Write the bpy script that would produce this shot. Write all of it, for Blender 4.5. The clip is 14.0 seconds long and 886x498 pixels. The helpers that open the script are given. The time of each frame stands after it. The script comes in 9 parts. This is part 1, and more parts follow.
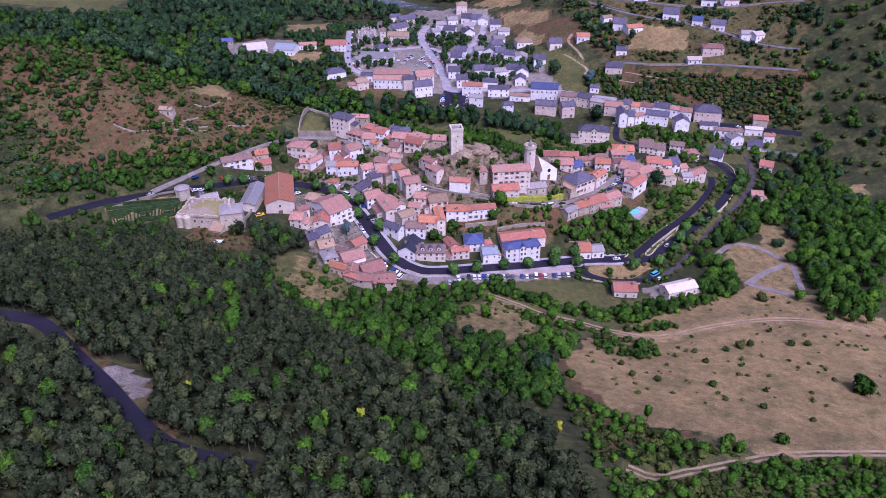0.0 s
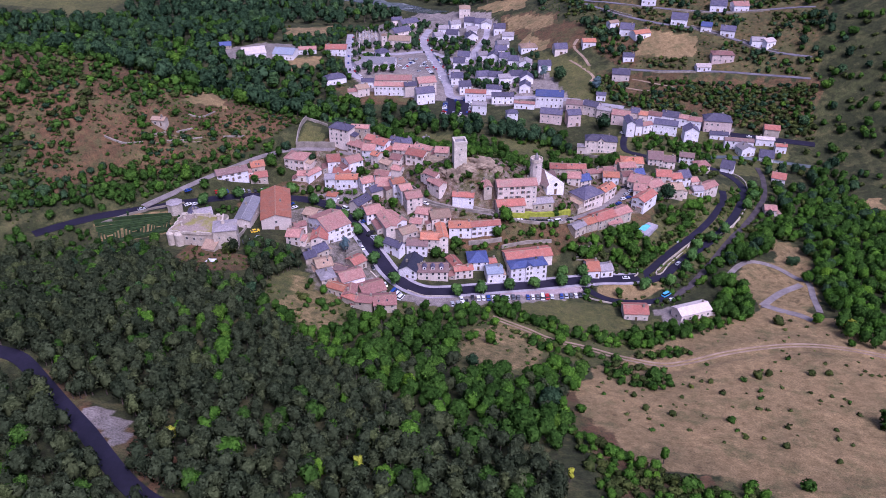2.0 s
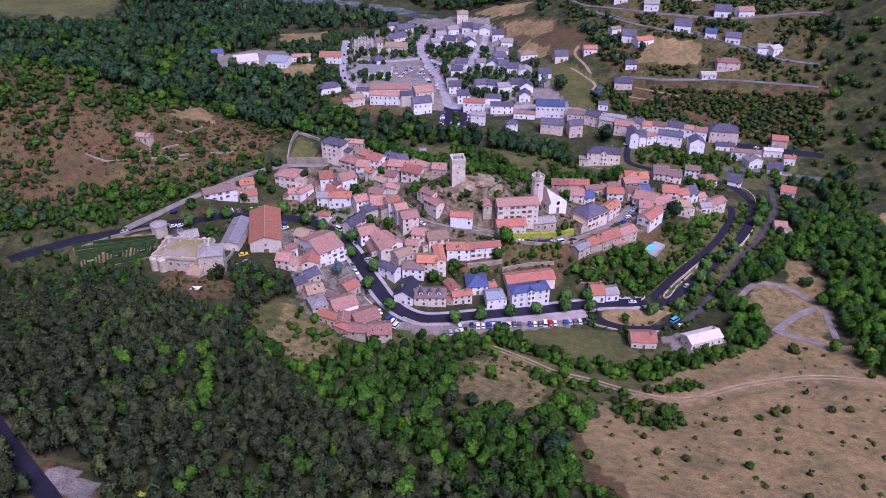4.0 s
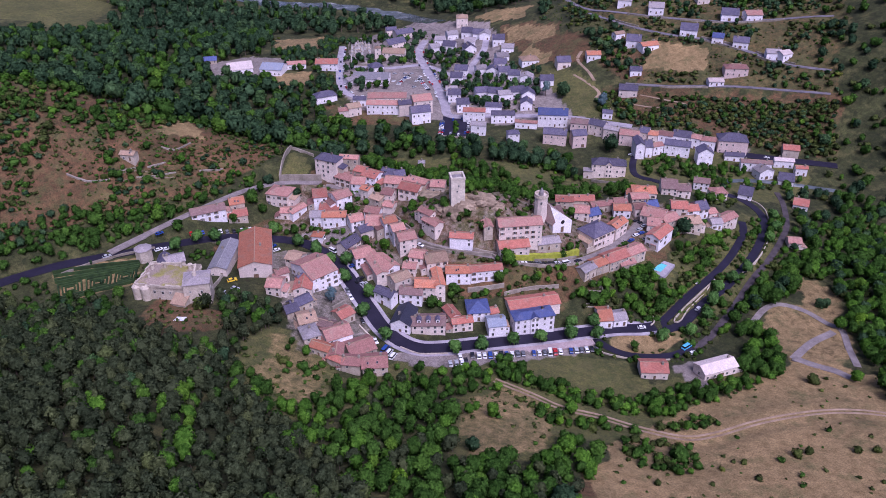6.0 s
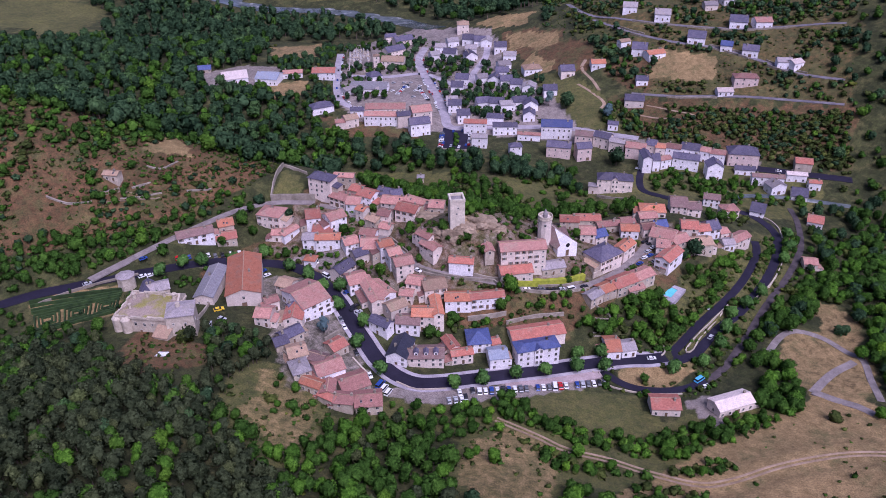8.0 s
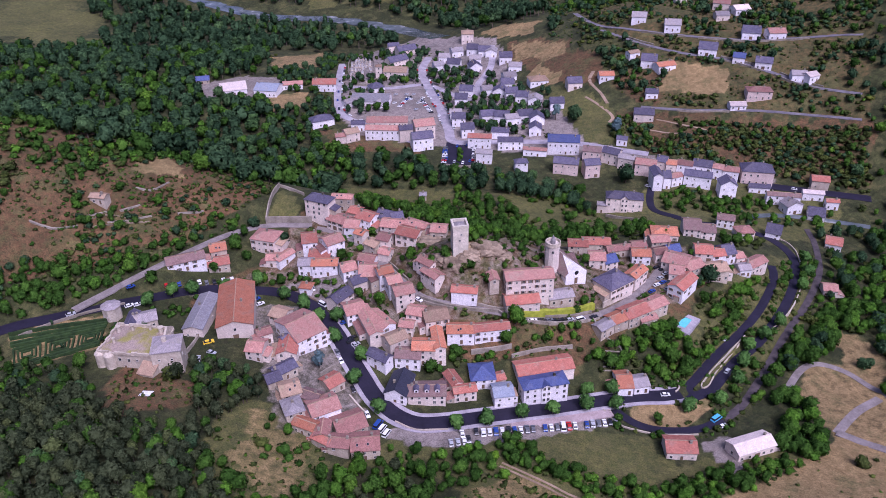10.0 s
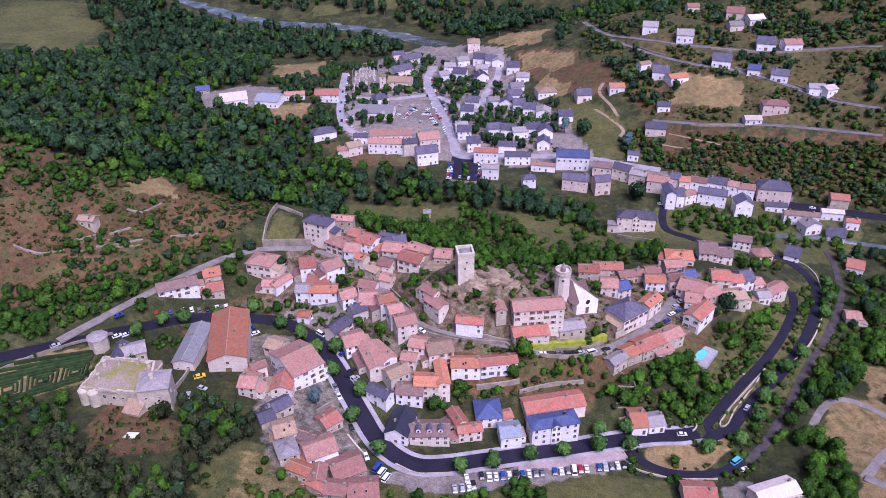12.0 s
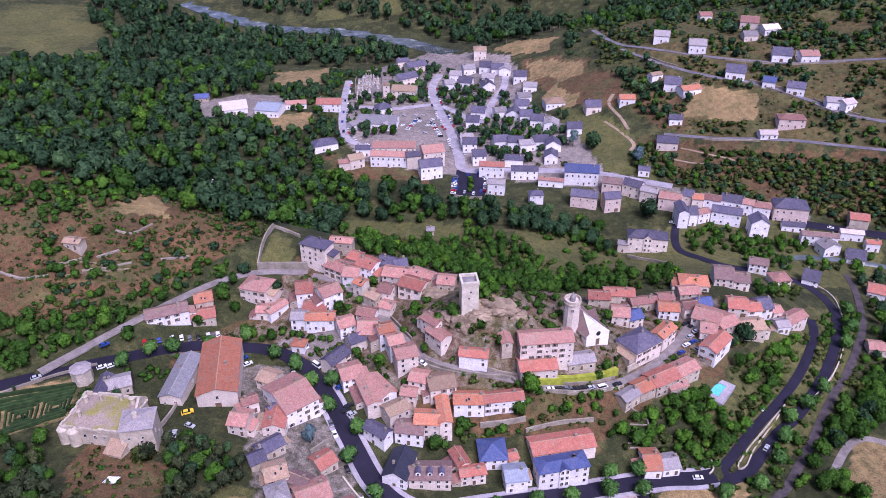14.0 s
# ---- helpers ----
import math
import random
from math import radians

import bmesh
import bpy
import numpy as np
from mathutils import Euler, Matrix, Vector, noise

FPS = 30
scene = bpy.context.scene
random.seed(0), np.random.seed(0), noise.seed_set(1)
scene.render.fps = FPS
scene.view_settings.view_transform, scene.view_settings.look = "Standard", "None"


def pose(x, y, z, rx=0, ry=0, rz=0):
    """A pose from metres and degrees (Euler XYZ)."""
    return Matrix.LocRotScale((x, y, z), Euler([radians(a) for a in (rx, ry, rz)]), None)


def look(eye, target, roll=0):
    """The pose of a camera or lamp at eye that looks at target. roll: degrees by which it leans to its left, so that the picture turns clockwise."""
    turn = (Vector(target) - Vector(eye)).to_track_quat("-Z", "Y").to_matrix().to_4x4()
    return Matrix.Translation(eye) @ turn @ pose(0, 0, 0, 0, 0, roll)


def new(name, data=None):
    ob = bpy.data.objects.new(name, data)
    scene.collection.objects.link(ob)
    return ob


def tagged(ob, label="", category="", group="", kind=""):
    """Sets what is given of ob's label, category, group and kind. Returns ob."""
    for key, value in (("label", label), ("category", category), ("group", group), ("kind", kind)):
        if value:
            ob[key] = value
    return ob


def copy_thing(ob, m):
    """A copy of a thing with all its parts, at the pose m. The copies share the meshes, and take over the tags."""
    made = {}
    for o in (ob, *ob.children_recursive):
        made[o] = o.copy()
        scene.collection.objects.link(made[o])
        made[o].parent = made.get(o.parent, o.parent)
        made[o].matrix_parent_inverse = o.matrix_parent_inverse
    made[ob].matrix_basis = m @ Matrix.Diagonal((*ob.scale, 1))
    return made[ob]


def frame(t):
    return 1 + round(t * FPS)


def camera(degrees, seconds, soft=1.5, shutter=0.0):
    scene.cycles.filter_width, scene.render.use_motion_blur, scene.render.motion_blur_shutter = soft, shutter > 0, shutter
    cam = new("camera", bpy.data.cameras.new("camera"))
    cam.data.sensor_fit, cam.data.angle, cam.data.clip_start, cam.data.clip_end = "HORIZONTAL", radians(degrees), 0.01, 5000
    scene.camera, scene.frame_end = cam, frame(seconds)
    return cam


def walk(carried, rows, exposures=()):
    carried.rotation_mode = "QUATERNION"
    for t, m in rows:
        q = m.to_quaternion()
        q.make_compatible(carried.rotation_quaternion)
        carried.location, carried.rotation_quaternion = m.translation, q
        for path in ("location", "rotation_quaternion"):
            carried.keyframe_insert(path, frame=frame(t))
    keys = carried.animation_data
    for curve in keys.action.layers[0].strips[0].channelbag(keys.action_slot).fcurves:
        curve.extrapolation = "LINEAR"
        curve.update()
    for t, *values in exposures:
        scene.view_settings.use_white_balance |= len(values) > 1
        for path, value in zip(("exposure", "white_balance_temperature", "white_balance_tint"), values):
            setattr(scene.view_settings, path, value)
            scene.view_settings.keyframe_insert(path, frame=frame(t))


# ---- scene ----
cam = camera(59.17, 14.0, 0.6)
ROWS = [
    (0.0, 0.00, -0.00, 180.00, 58.012, -0.007, 3.010),
    (0.5, -0.50, 3.61, 179.88, 57.987, -0.123, 3.128),
    (1.0, -0.90, 7.37, 179.83, 57.972, -0.202, 3.238),
    (1.5, -1.29, 11.32, 179.80, 57.953, -0.207, 3.260),
    (2.0, -1.60, 15.45, 179.78, 57.943, -0.185, 3.186),
    (2.5, -1.77, 19.77, 179.80, 57.938, -0.161, 3.107),
    (3.0, -1.92, 24.21, 179.83, 57.934, -0.179, 3.060),
    (5.5, -2.20, 46.93, 179.78, 57.850, 0.158, 2.938),
    (6.0, -2.10, 51.46, 179.75, 57.821, 0.236, 2.927),
    (6.5, -1.95, 56.06, 179.66, 57.816, 0.317, 2.925),
    (7.0, -1.77, 60.71, 179.55, 57.829, 0.378, 2.940),
    (7.5, -1.65, 65.32, 179.44, 57.850, 0.395, 2.980),
    (8.0, -1.62, 69.80, 179.34, 57.874, 0.402, 3.038),
    (10.5, -1.95, 91.29, 179.32, 58.164, 0.424, 3.515),
    (11.0, -2.12, 95.50, 179.38, 58.221, 0.393, 3.652),
    (11.5, -2.36, 99.69, 179.47, 58.232, 0.395, 3.749),
    (12.0, -2.61, 103.84, 179.51, 58.240, 0.414, 3.845),
    (12.5, -2.84, 107.89, 179.55, 58.243, 0.389, 3.943),
    (13.0, -3.02, 112.05, 179.65, 58.259, 0.338, 4.079),
    (13.5, -3.14, 116.28, 179.73, 58.270, 0.293, 4.206),
    (14.0, -3.22, 120.50, 179.75, 58.289, 0.240, 4.361),
]
FULL = 1.15  # the plan below is drawn smaller than the place; everything is set out this many times larger
walk(cam, [(t, pose(x * FULL, y * FULL, z * FULL, rx, ry, rz)) for t, x, y, z, rx, ry, rz in ROWS], [(0.0, 0.64, 5200, 42), (3.2, 0.6, 5250, 41), (5.3, 0.48, 5300, 40), (8.2, 0.47, 5350, 39), (10.3, 0.6, 5350, 38), (14.0, 0.82, 5350, 37)])
# ==== light ====
world = bpy.data.worlds.new("sky")
scene.world = world
world.use_nodes = True
wn = world.node_tree.nodes
sky = wn.new("ShaderNodeTexSky")
sky.sky_type = "NISHITA"
sky.sun_disc = False
sky.sun_elevation = radians(54)
sky.sun_rotation = radians(150)
sky.air_density = 0.7
sky.dust_density = 4.0
wn["Background"].inputs["Strength"].default_value = 0.085
world.node_tree.links.new(sky.outputs["Color"], wn["Background"].inputs["Color"])
sun = new("sun", bpy.data.lights.new("sun", "SUN"))
sun.data.energy = 2.1
sun.data.angle = radians(30)
sun.data.color = (1.0, 0.95, 0.9)
sun.matrix_world = look((60, -105, 170), (0, 0, 0))


# ==== materials ====
def ramp(nodes, stops):
    r = nodes.new("ShaderNodeValToRGB")
    while len(r.color_ramp.elements) < len(stops):
        r.color_ramp.elements.new(0.5)
    for e, (p, c) in zip(r.color_ramp.elements, stops):
        e.position, e.color = p, (*c, 1)
    return r


def base_material(name, rough=0.8):
    m = bpy.data.materials.new(name)
    m.use_nodes = True
    n, l = m.node_tree.nodes, m.node_tree.links
    b = n["Principled BSDF"]
    b.inputs["Roughness"].default_value = rough
    b.inputs["Specular IOR Level"].default_value = 0.3
    return m, n, l, b


def noise_node(n, l, scale, detail=4.0, rough=0.6, coord="Object"):
    c = n.new("ShaderNodeTexCoord")
    t = n.new("ShaderNodeTexNoise")
    t.inputs["Scale"].default_value = scale
    t.inputs["Detail"].default_value = detail
    t.inputs["Roughness"].default_value = rough
    l.new(c.outputs[coord], t.inputs["Vector"])
    return t


def mixer(n, l, a, b, fac, mode="MIX"):
    x = n.new("ShaderNodeMix")
    x.data_type, x.blend_type = "RGBA", mode
    for sock, v in ((x.inputs[0], fac), (x.inputs[6], a), (x.inputs[7], b)):
        if isinstance(v, bpy.types.NodeSocket):
            l.new(v, sock)
        elif isinstance(v, tuple):
            sock.default_value = (*v, 1)
        else:
            sock.default_value = v
    return x.outputs[2]


def bump(n, l, b, height, strength, distance):
    k = n.new("ShaderNodeBump")
    k.inputs["Strength"].default_value = strength
    k.inputs["Distance"].default_value = distance
    l.new(height, k.inputs["Height"])
    l.new(k.outputs["Normal"], b.inputs["Normal"])


def varied(name, dark, light, big=0.25, fine=3.0, rough=0.85, relief=0.3, jitter=0.25, metal=0.0):
    """Two-scale mottled surface with a small shift from object to object."""
    m, n, l, b = base_material(name, rough)
    t1, t2 = noise_node(n, l, big), noise_node(n, l, fine, 5.0, 0.7)
    r1 = ramp(n, [(0.3, dark), (0.7, light)])
    l.new(t1.outputs["Fac"], r1.inputs[0])
    r2 = ramp(n, [(0.25, (0.55, 0.55, 0.55)), (0.75, (1.25, 1.25, 1.25))])
    l.new(t2.outputs["Fac"], r2.inputs[0])
    c = mixer(n, l, r1.outputs[0], r2.outputs[0], 0.8, "MULTIPLY")
    o = n.new("ShaderNodeObjectInfo")
    r3 = ramp(n, [(0.0, (1 - jitter,) * 3), (1.0, (1 + jitter,) * 3)])
    l.new(o.outputs["Random"], r3.inputs[0])
    c = mixer(n, l, c, r3.outputs[0], 1.0, "MULTIPLY")
    l.new(c, b.inputs["Base Color"])
    b.inputs["Metallic"].default_value = metal
    bump(n, l, b, t2.outputs["Fac"], relief, 0.05)
    return m


def tiled(name, dark, light, lichen, course=0.36, rough=0.85, patch=0.3):
    """Roof covering: courses down the slope, patches of weathered tiles and lichen."""
    m, n, l, b = base_material(name, rough)
    c = n.new("ShaderNodeTexCoord")
    t1, t2, t3 = noise_node(n, l, patch), noise_node(n, l, 0.9, 6.0, 0.8), noise_node(n, l, 3.2, 3.0, 0.8)
    r1 = ramp(n, [(0.32, dark), (0.68, light)])
    l.new(t2.outputs["Fac"], r1.inputs[0])
    r2 = ramp(n, [(0.5 if patch > 0.2 else 0.44, (0, 0, 0)), (0.72 if patch > 0.2 else 0.54, (1, 1, 1))])
    l.new(t1.outputs["Fac"], r2.inputs[0])
    col = mixer(n, l, r1.outputs[0], lichen, r2.outputs[0])
    r3 = ramp(n, [(0.3, (0.5, 0.5, 0.5)), (0.7, (1.4, 1.4, 1.4))])
    l.new(t3.outputs["Fac"], r3.inputs[0])
    col = mixer(n, l, col, r3.outputs[0], 0.75, "MULTIPLY")
    o = n.new("ShaderNodeObjectInfo")
    r4 = ramp(n, [(0.0, (0.72, 0.7, 0.7)), (0.5, (1.0, 1.0, 1.0)), (1.0, (1.22, 1.18, 1.15))])
    l.new(o.outputs["Random"], r4.inputs[0])
    col = mixer(n, l, col, r4.outputs[0], 1.0, "MULTIPLY")
    l.new(col, b.inputs["Base Color"])
    w = n.new("ShaderNodeTexWave")
    w.wave_type, w.bands_direction = "BANDS", "X"
    w.inputs["Scale"].default_value = 0.5 / course
    w.inputs["Distortion"].default_value = 0.6
    l.new(c.outputs["Object"], w.inputs["Vector"])
    bump(n, l, b, w.outputs["Fac"], 0.5, 0.06)
    return m


ROOF = {
    "orange": tiled("orange_tiles", (0.36, 0.13, 0.075), (0.55, 0.225, 0.135), (0.36, 0.21, 0.15)),
    "red": tiled("red_tiles", (0.27, 0.095, 0.07), (0.46, 0.18, 0.135), (0.32, 0.19, 0.15)),
    "pink": tiled("weathered_pink_tiles", (0.28, 0.13, 0.105), (0.49, 0.265, 0.225), (0.34, 0.24, 0.19)),
    "tan": tiled("tan_tiles", (0.27, 0.18, 0.125), (0.43, 0.3, 0.215), (0.3, 0.25, 0.16)),
    "maroon": tiled("maroon_tiles", (0.18, 0.085, 0.075), (0.31, 0.16, 0.14), (0.22, 0.15, 0.12)),
    "brown": tiled("brown_tiles", (0.14, 0.09, 0.085), (0.25, 0.16, 0.15), (0.2, 0.16, 0.13)),
    "slate": tiled("slate", (0.055, 0.05, 0.085), (0.14, 0.128, 0.19), (0.14, 0.125, 0.16), 0.25, 0.6),
    "navy": tiled("dark_slate", (0.022, 0.024, 0.04), (0.04, 0.042, 0.066), (0.04, 0.04, 0.055), 0.25, 0.55),
    "blue": tiled("blue_slate", (0.05, 0.068, 0.17), (0.095, 0.12, 0.28), (0.11, 0.12, 0.22), 0.25, 0.55),
    "bluegrey": tiled("blue_grey_sheet", (0.2, 0.23, 0.3), (0.3, 0.33, 0.4), (0.26, 0.27, 0.3), 0.5, 0.5),
    "grey": tiled("grey_stone_slates", (0.2, 0.18, 0.19), (0.36, 0.325, 0.34), (0.29, 0.26, 0.23)),
    "mossy": tiled("mossy_stone_roof", (0.27, 0.205, 0.17), (0.44, 0.35, 0.3), (0.3, 0.27, 0.085), 0.36, 0.85, 0.11),
    "metal": tiled("pale_zinc_sheet", (0.2, 0.195, 0.215), (0.36, 0.35, 0.375), (0.3, 0.29, 0.29), 0.6, 0.4),
    "whiteroof": tiled("white_sheet", (0.55, 0.46, 0.43), (0.7, 0.6, 0.57), (0.52, 0.44, 0.4), 0.6, 0.6),
}
WALL = {
    "white": varied("white_render", (0.72, 0.68, 0.7), (0.88, 0.84, 0.87), 0.3, 2.0, 0.9, 0.15, 0.1),
    "cream": varied("cream_render", (0.6, 0.5, 0.44), (0.79, 0.68, 0.61), 0.3, 2.0, 0.9, 0.2, 0.15),
    "stone": varied("rubble_stone", (0.34, 0.28, 0.22), (0.58, 0.49, 0.4), 0.4, 2.6, 0.95, 0.6, 0.15),
    "pinkw": varied("pink_render", (0.55, 0.42, 0.38), (0.7, 0.56, 0.51), 0.3, 2.0, 0.9, 0.15, 0.12),
}
ROOF_WORDS = {
    "orange": "orange clay-tile roof", "red": "red clay-tile roof", "pink": "weathered pinkish tile roof", "tan": "lichen-stained tan tile roof",
    "maroon": "dark maroon tile roof", "brown": "brown tile roof", "slate": "grey slate roof", "navy": "nearly black slate roof",
    "blue": "blue slate roof", "bluegrey": "blue-grey sheet roof", "grey": "rough grey stone-slate roof", "mossy": "moss-stained flat stone roof", "metal": "pale zinc roof",
    "whiteroof": "white sheet-metal roof",
}
WALL_WORDS = {"white": "white rendered", "cream": "cream plastered", "stone": "rubble stone", "pinkw": "pale pink rendered"}
ASPHALT = varied("asphalt", (0.012, 0.010, 0.022), (0.024, 0.020, 0.042), 0.12, 1.2, 0.75, 0.15, 0.05)
PAVING = varied("pale_paving", (0.27, 0.242, 0.27), (0.45, 0.41, 0.45), 0.2, 2.0, 0.9, 0.2, 0.05)
DIRT = varied("pale_dirt", (0.22, 0.155, 0.1), (0.38, 0.28, 0.2), 0.2, 1.5, 0.95, 0.3, 0.1)
MUD = varied("dark_mud", (0.045, 0.036, 0.042), (0.11, 0.09, 0.092), 0.25, 1.5, 0.85, 0.5, 0.05)
MASONRY = varied("masonry", (0.2, 0.17, 0.135), (0.4, 0.35, 0.29), 0.3, 1.8, 0.95, 0.7, 0.15)
PALE_STONE = varied("pale_limestone", (0.38, 0.32, 0.255), (0.6, 0.52, 0.43), 0.35, 1.6, 0.95, 0.5, 0.1)
ROCK = varied("limestone_rock", (0.17, 0.125, 0.085), (0.4, 0.31, 0.22), 0.16, 1.0, 0.95, 1.0, 0.1)
WHITE_PAINT = varied("white_paint", (0.7, 0.7, 0.7), (0.82, 0.82, 0.82), 0.3, 2.0, 0.6, 0.05, 0.03)
BARK = varied("bark", (0.06, 0.045, 0.035), (0.14, 0.11, 0.085), 1.0, 6.0, 0.95, 0.6, 0.2)
WOOD = varied("brown_wood", (0.11, 0.07, 0.045), (0.22, 0.14, 0.09), 1.0, 6.0, 0.8, 0.3, 0.2)
FRAME = varied("window_frame_paint", (0.5, 0.47, 0.43), (0.68, 0.64, 0.6), 0.5, 3.0, 0.7, 0.05, 0.15)


def glass_material():
    m, n, l, b = base_material("window_glass", 0.12)
    b.inputs["Base Color"].default_value = (0.02, 0.022, 0.028, 1)
    b.inputs["Specular IOR Level"].default_value = 0.5
    return m


def leaf_material(name, dark, light, yellow):
    """Foliage: sprays of differing green, fine grain, each tree with a tint of its own, rounded by the boughs' way."""
    m, n, l, b = base_material(name, 0.7)
    b.inputs["Specular IOR Level"].default_value = 0.0
    g = n.new("ShaderNodeNewGeometry")
    r1 = ramp(n, [(0.0, dark), (1.0, light)])
    t1 = noise_node(n, l, 0.9, 5.0, 0.75)
    grain = ramp(n, [(0.36, (0, 0, 0)), (0.66, (1, 1, 1))])
    l.new(t1.outputs["Fac"], grain.inputs[0])
    mean = n.new("ShaderNodeMath")
    mean.operation = "MULTIPLY_ADD"
    mean.inputs[1].default_value = 0.6
    half = n.new("ShaderNodeMath")
    half.operation = "MULTIPLY"
    half.inputs[1].default_value = 0.45
    l.new(grain.outputs[0], half.inputs[0])
    l.new(g.outputs["Random Per Island"], mean.inputs[0])
    l.new(half.outputs[0], mean.inputs[2])
    l.new(mean.outputs[0], r1.inputs[0])
    a = n.new("ShaderNodeAttribute")
    a.attribute_name = "tint"
    r2 = ramp(n, [(0.0, (0.6, 0.64, 0.66)), (0.5, (1.0, 1.0, 1.0)), (0.85, (1.4, 1.33, 1.1)), (1.0, yellow)])
    l.new(a.outputs["Fac"], r2.inputs[0])
    col = mixer(n, l, r1.outputs[0], r2.outputs[0], 1.0, "MULTIPLY")
    l.new(col, b.inputs["Base Color"])
    way = n.new("ShaderNodeAttribute")
    way.attribute_name = "bough"
    turn = n.new("ShaderNodeVectorTransform")
    turn.vector_type, turn.convert_from, turn.convert_to = "NORMAL", "OBJECT", "WORLD"
    l.new(way.outputs["Vector"], turn.inputs[0])
    l.new(turn.outputs[0], b.inputs["Normal"])
    t = n.new("ShaderNodeBsdfTranslucent")
    l.new(col, t.inputs["Color"])
    x = n.new("ShaderNodeMixShader")
    x.inputs[0].default_value = 0.18
    l.new(b.outputs[0], x.inputs[1])
    l.new(t.outputs[0], x.inputs[2])
    l.new(x.outputs[0], n["Material Output"].inputs["Surface"])
    return m


GLASS = glass_material()
LEAF = {
    "pine": leaf_material("pine_needles", (0.013, 0.020, 0.008), (0.098, 0.123, 0.061), (1.7, 1.7, 1.2)),
    "oak": leaf_material("oak_leaves", (0.015, 0.043, 0.008), (0.091, 0.195, 0.033), (1.8, 1.6, 1.0)),
    "bright": leaf_material("bright_leaves", (0.024, 0.079, 0.009), (0.130, 0.279, 0.035), (1.8, 1.5, 0.9)),
    "dark": leaf_material("dark_leaves", (0.012, 0.033, 0.017), (0.084, 0.153, 0.070), (1.6, 1.6, 1.1)),
    "plane": leaf_material("plane_leaves", (0.047, 0.116, 0.028), (0.149, 0.298, 0.079), (1.5, 1.4, 1.0)),
    "shrub": leaf_material("shrub_leaves", (0.030, 0.050, 0.014), (0.121, 0.149, 0.042), (1.8, 1.6, 1.0)),
    "yellow": leaf_material("yellow_leaves", (0.3, 0.34, 0.03), (0.5, 0.52, 0.07), (1.4, 1.3, 1.0)),
    "rust": leaf_material("rusty_leaves", (0.12, 0.06, 0.02), (0.28, 0.15, 0.05), (1.3, 1.3, 1.0)),
    "blue": leaf_material("blue_spruce_needles", (0.09, 0.15, 0.16), (0.17, 0.25, 0.27), (1.3, 1.3, 1.3)),
}


# ==== relief of the land ====
WIDE_X, WIDE_Y = np.arange(-400, 401, 100.0), np.arange(50, 951, 100.0)
NEAR_X, NEAR_Y = np.arange(-180, 181, 45.0), np.arange(205, 431, 45.0)
WIDE = [
    [0.0, 0.1, 4.5, 1.7, 11.1, -0.3, -0.9, -0.0, -0.0],
    [0.0, 1.0, 30.8, 22.9, 8.6, 6.2, -2.1, -0.0, -0.0],
    [2.3, 14.7, 12.6, 8.7, 3.3, 4.4, 3.5, -0.2, -0.1],
    [44.4, -8.1, 17.1, 17.8, 17.8, 5.6, 1.0, -2.1, -0.7],
    [49.1, 7.9, -7.2, -5.0, -2.0, -3.2, -13.1, 15.3, 2.3],
    [2.4, -6.4, -2.4, 3.6, 0.4, 2.1, 3.3, 19.4, 14.1],
    [-2.9, 0.5, 2.4, -0.2, -11.9, 17.5, -2.1, 14.2, 4.9],
    [-5.3, -6.0, -7.4, -16.6, 3.9, -7.4, -0.1, 22.9, 1.2],
    [-5.3, -10.4, -13.9, -11.2, -42.0, -31.4, 14.0, 2.1, 0.1],
    [-0.3, -1.7, -3.8, -1.2, -3.8, -2.5, -0.1, 0.0, 0.0],
]
NEAR = [
    [-3.8, 6.0, 1.5, -3.1, 6.2, -0.1, 3.5, 3.6, 0.1],
    [-6.8, 2.0, 6.5, -2.6, 3.2, -2.2, 0.7, 2.7, 0.1],
    [-7.8, -5.9, 0.0, -1.0, -6.0, -2.1, -4.5, -2.7, 1.1],
    [1.6, -1.9, -9.3, -2.3, 18.5, 1.1, 0.7, -6.6, 3.8],
    [9.3, 12.8, 13.8, 10.6, -8.3, 0.5, 11.1, -0.0, -1.5],
    [10.2, -4.5, -2.9, -9.8, 4.8, -6.2, 1.7, 1.8, 1.4],
]


def soft(u, k):
    return np.logaddexp(0, u / k) * k


def relief(x, y):
    """Height of the open land: the wooded slope, the spur, the valley and the far hillside."""
    x, y = np.asarray(x, float), np.asarray(y, float)
    z = -15 + 0.42 * soft(225 - y, 25)
    z = np.where(z > 60, 60 + 80 * np.tanh((z - 60) / 80), z)
    z = z + 110 * np.tanh(soft(0.6 * (x - 60) + 0.5 * (y - 570), 30) * 0.35 / 110) / (1 + np.exp(-(y - 470) / 25.0))
    z = z + 70 * np.exp(-(((x + 260) / 110) ** 2) - ((y - 350) / 90) ** 2)
    z = z + 8 * np.exp(-(((x + 8) / 15) ** 2) - ((y - 331) / 9) ** 2)
    for rows, gx, gy, r in ((WIDE, WIDE_X, WIDE_Y, 80.0), (NEAR, NEAR_X, NEAR_Y, 38.0)):
        for row, cy in zip(rows, gy):
            fy = np.exp(-(((y - cy) / r) ** 2))
            for amp, cx in zip(row, gx):
                z = z + amp * fy * np.exp(-(((x - cx) / r) ** 2))
    return z


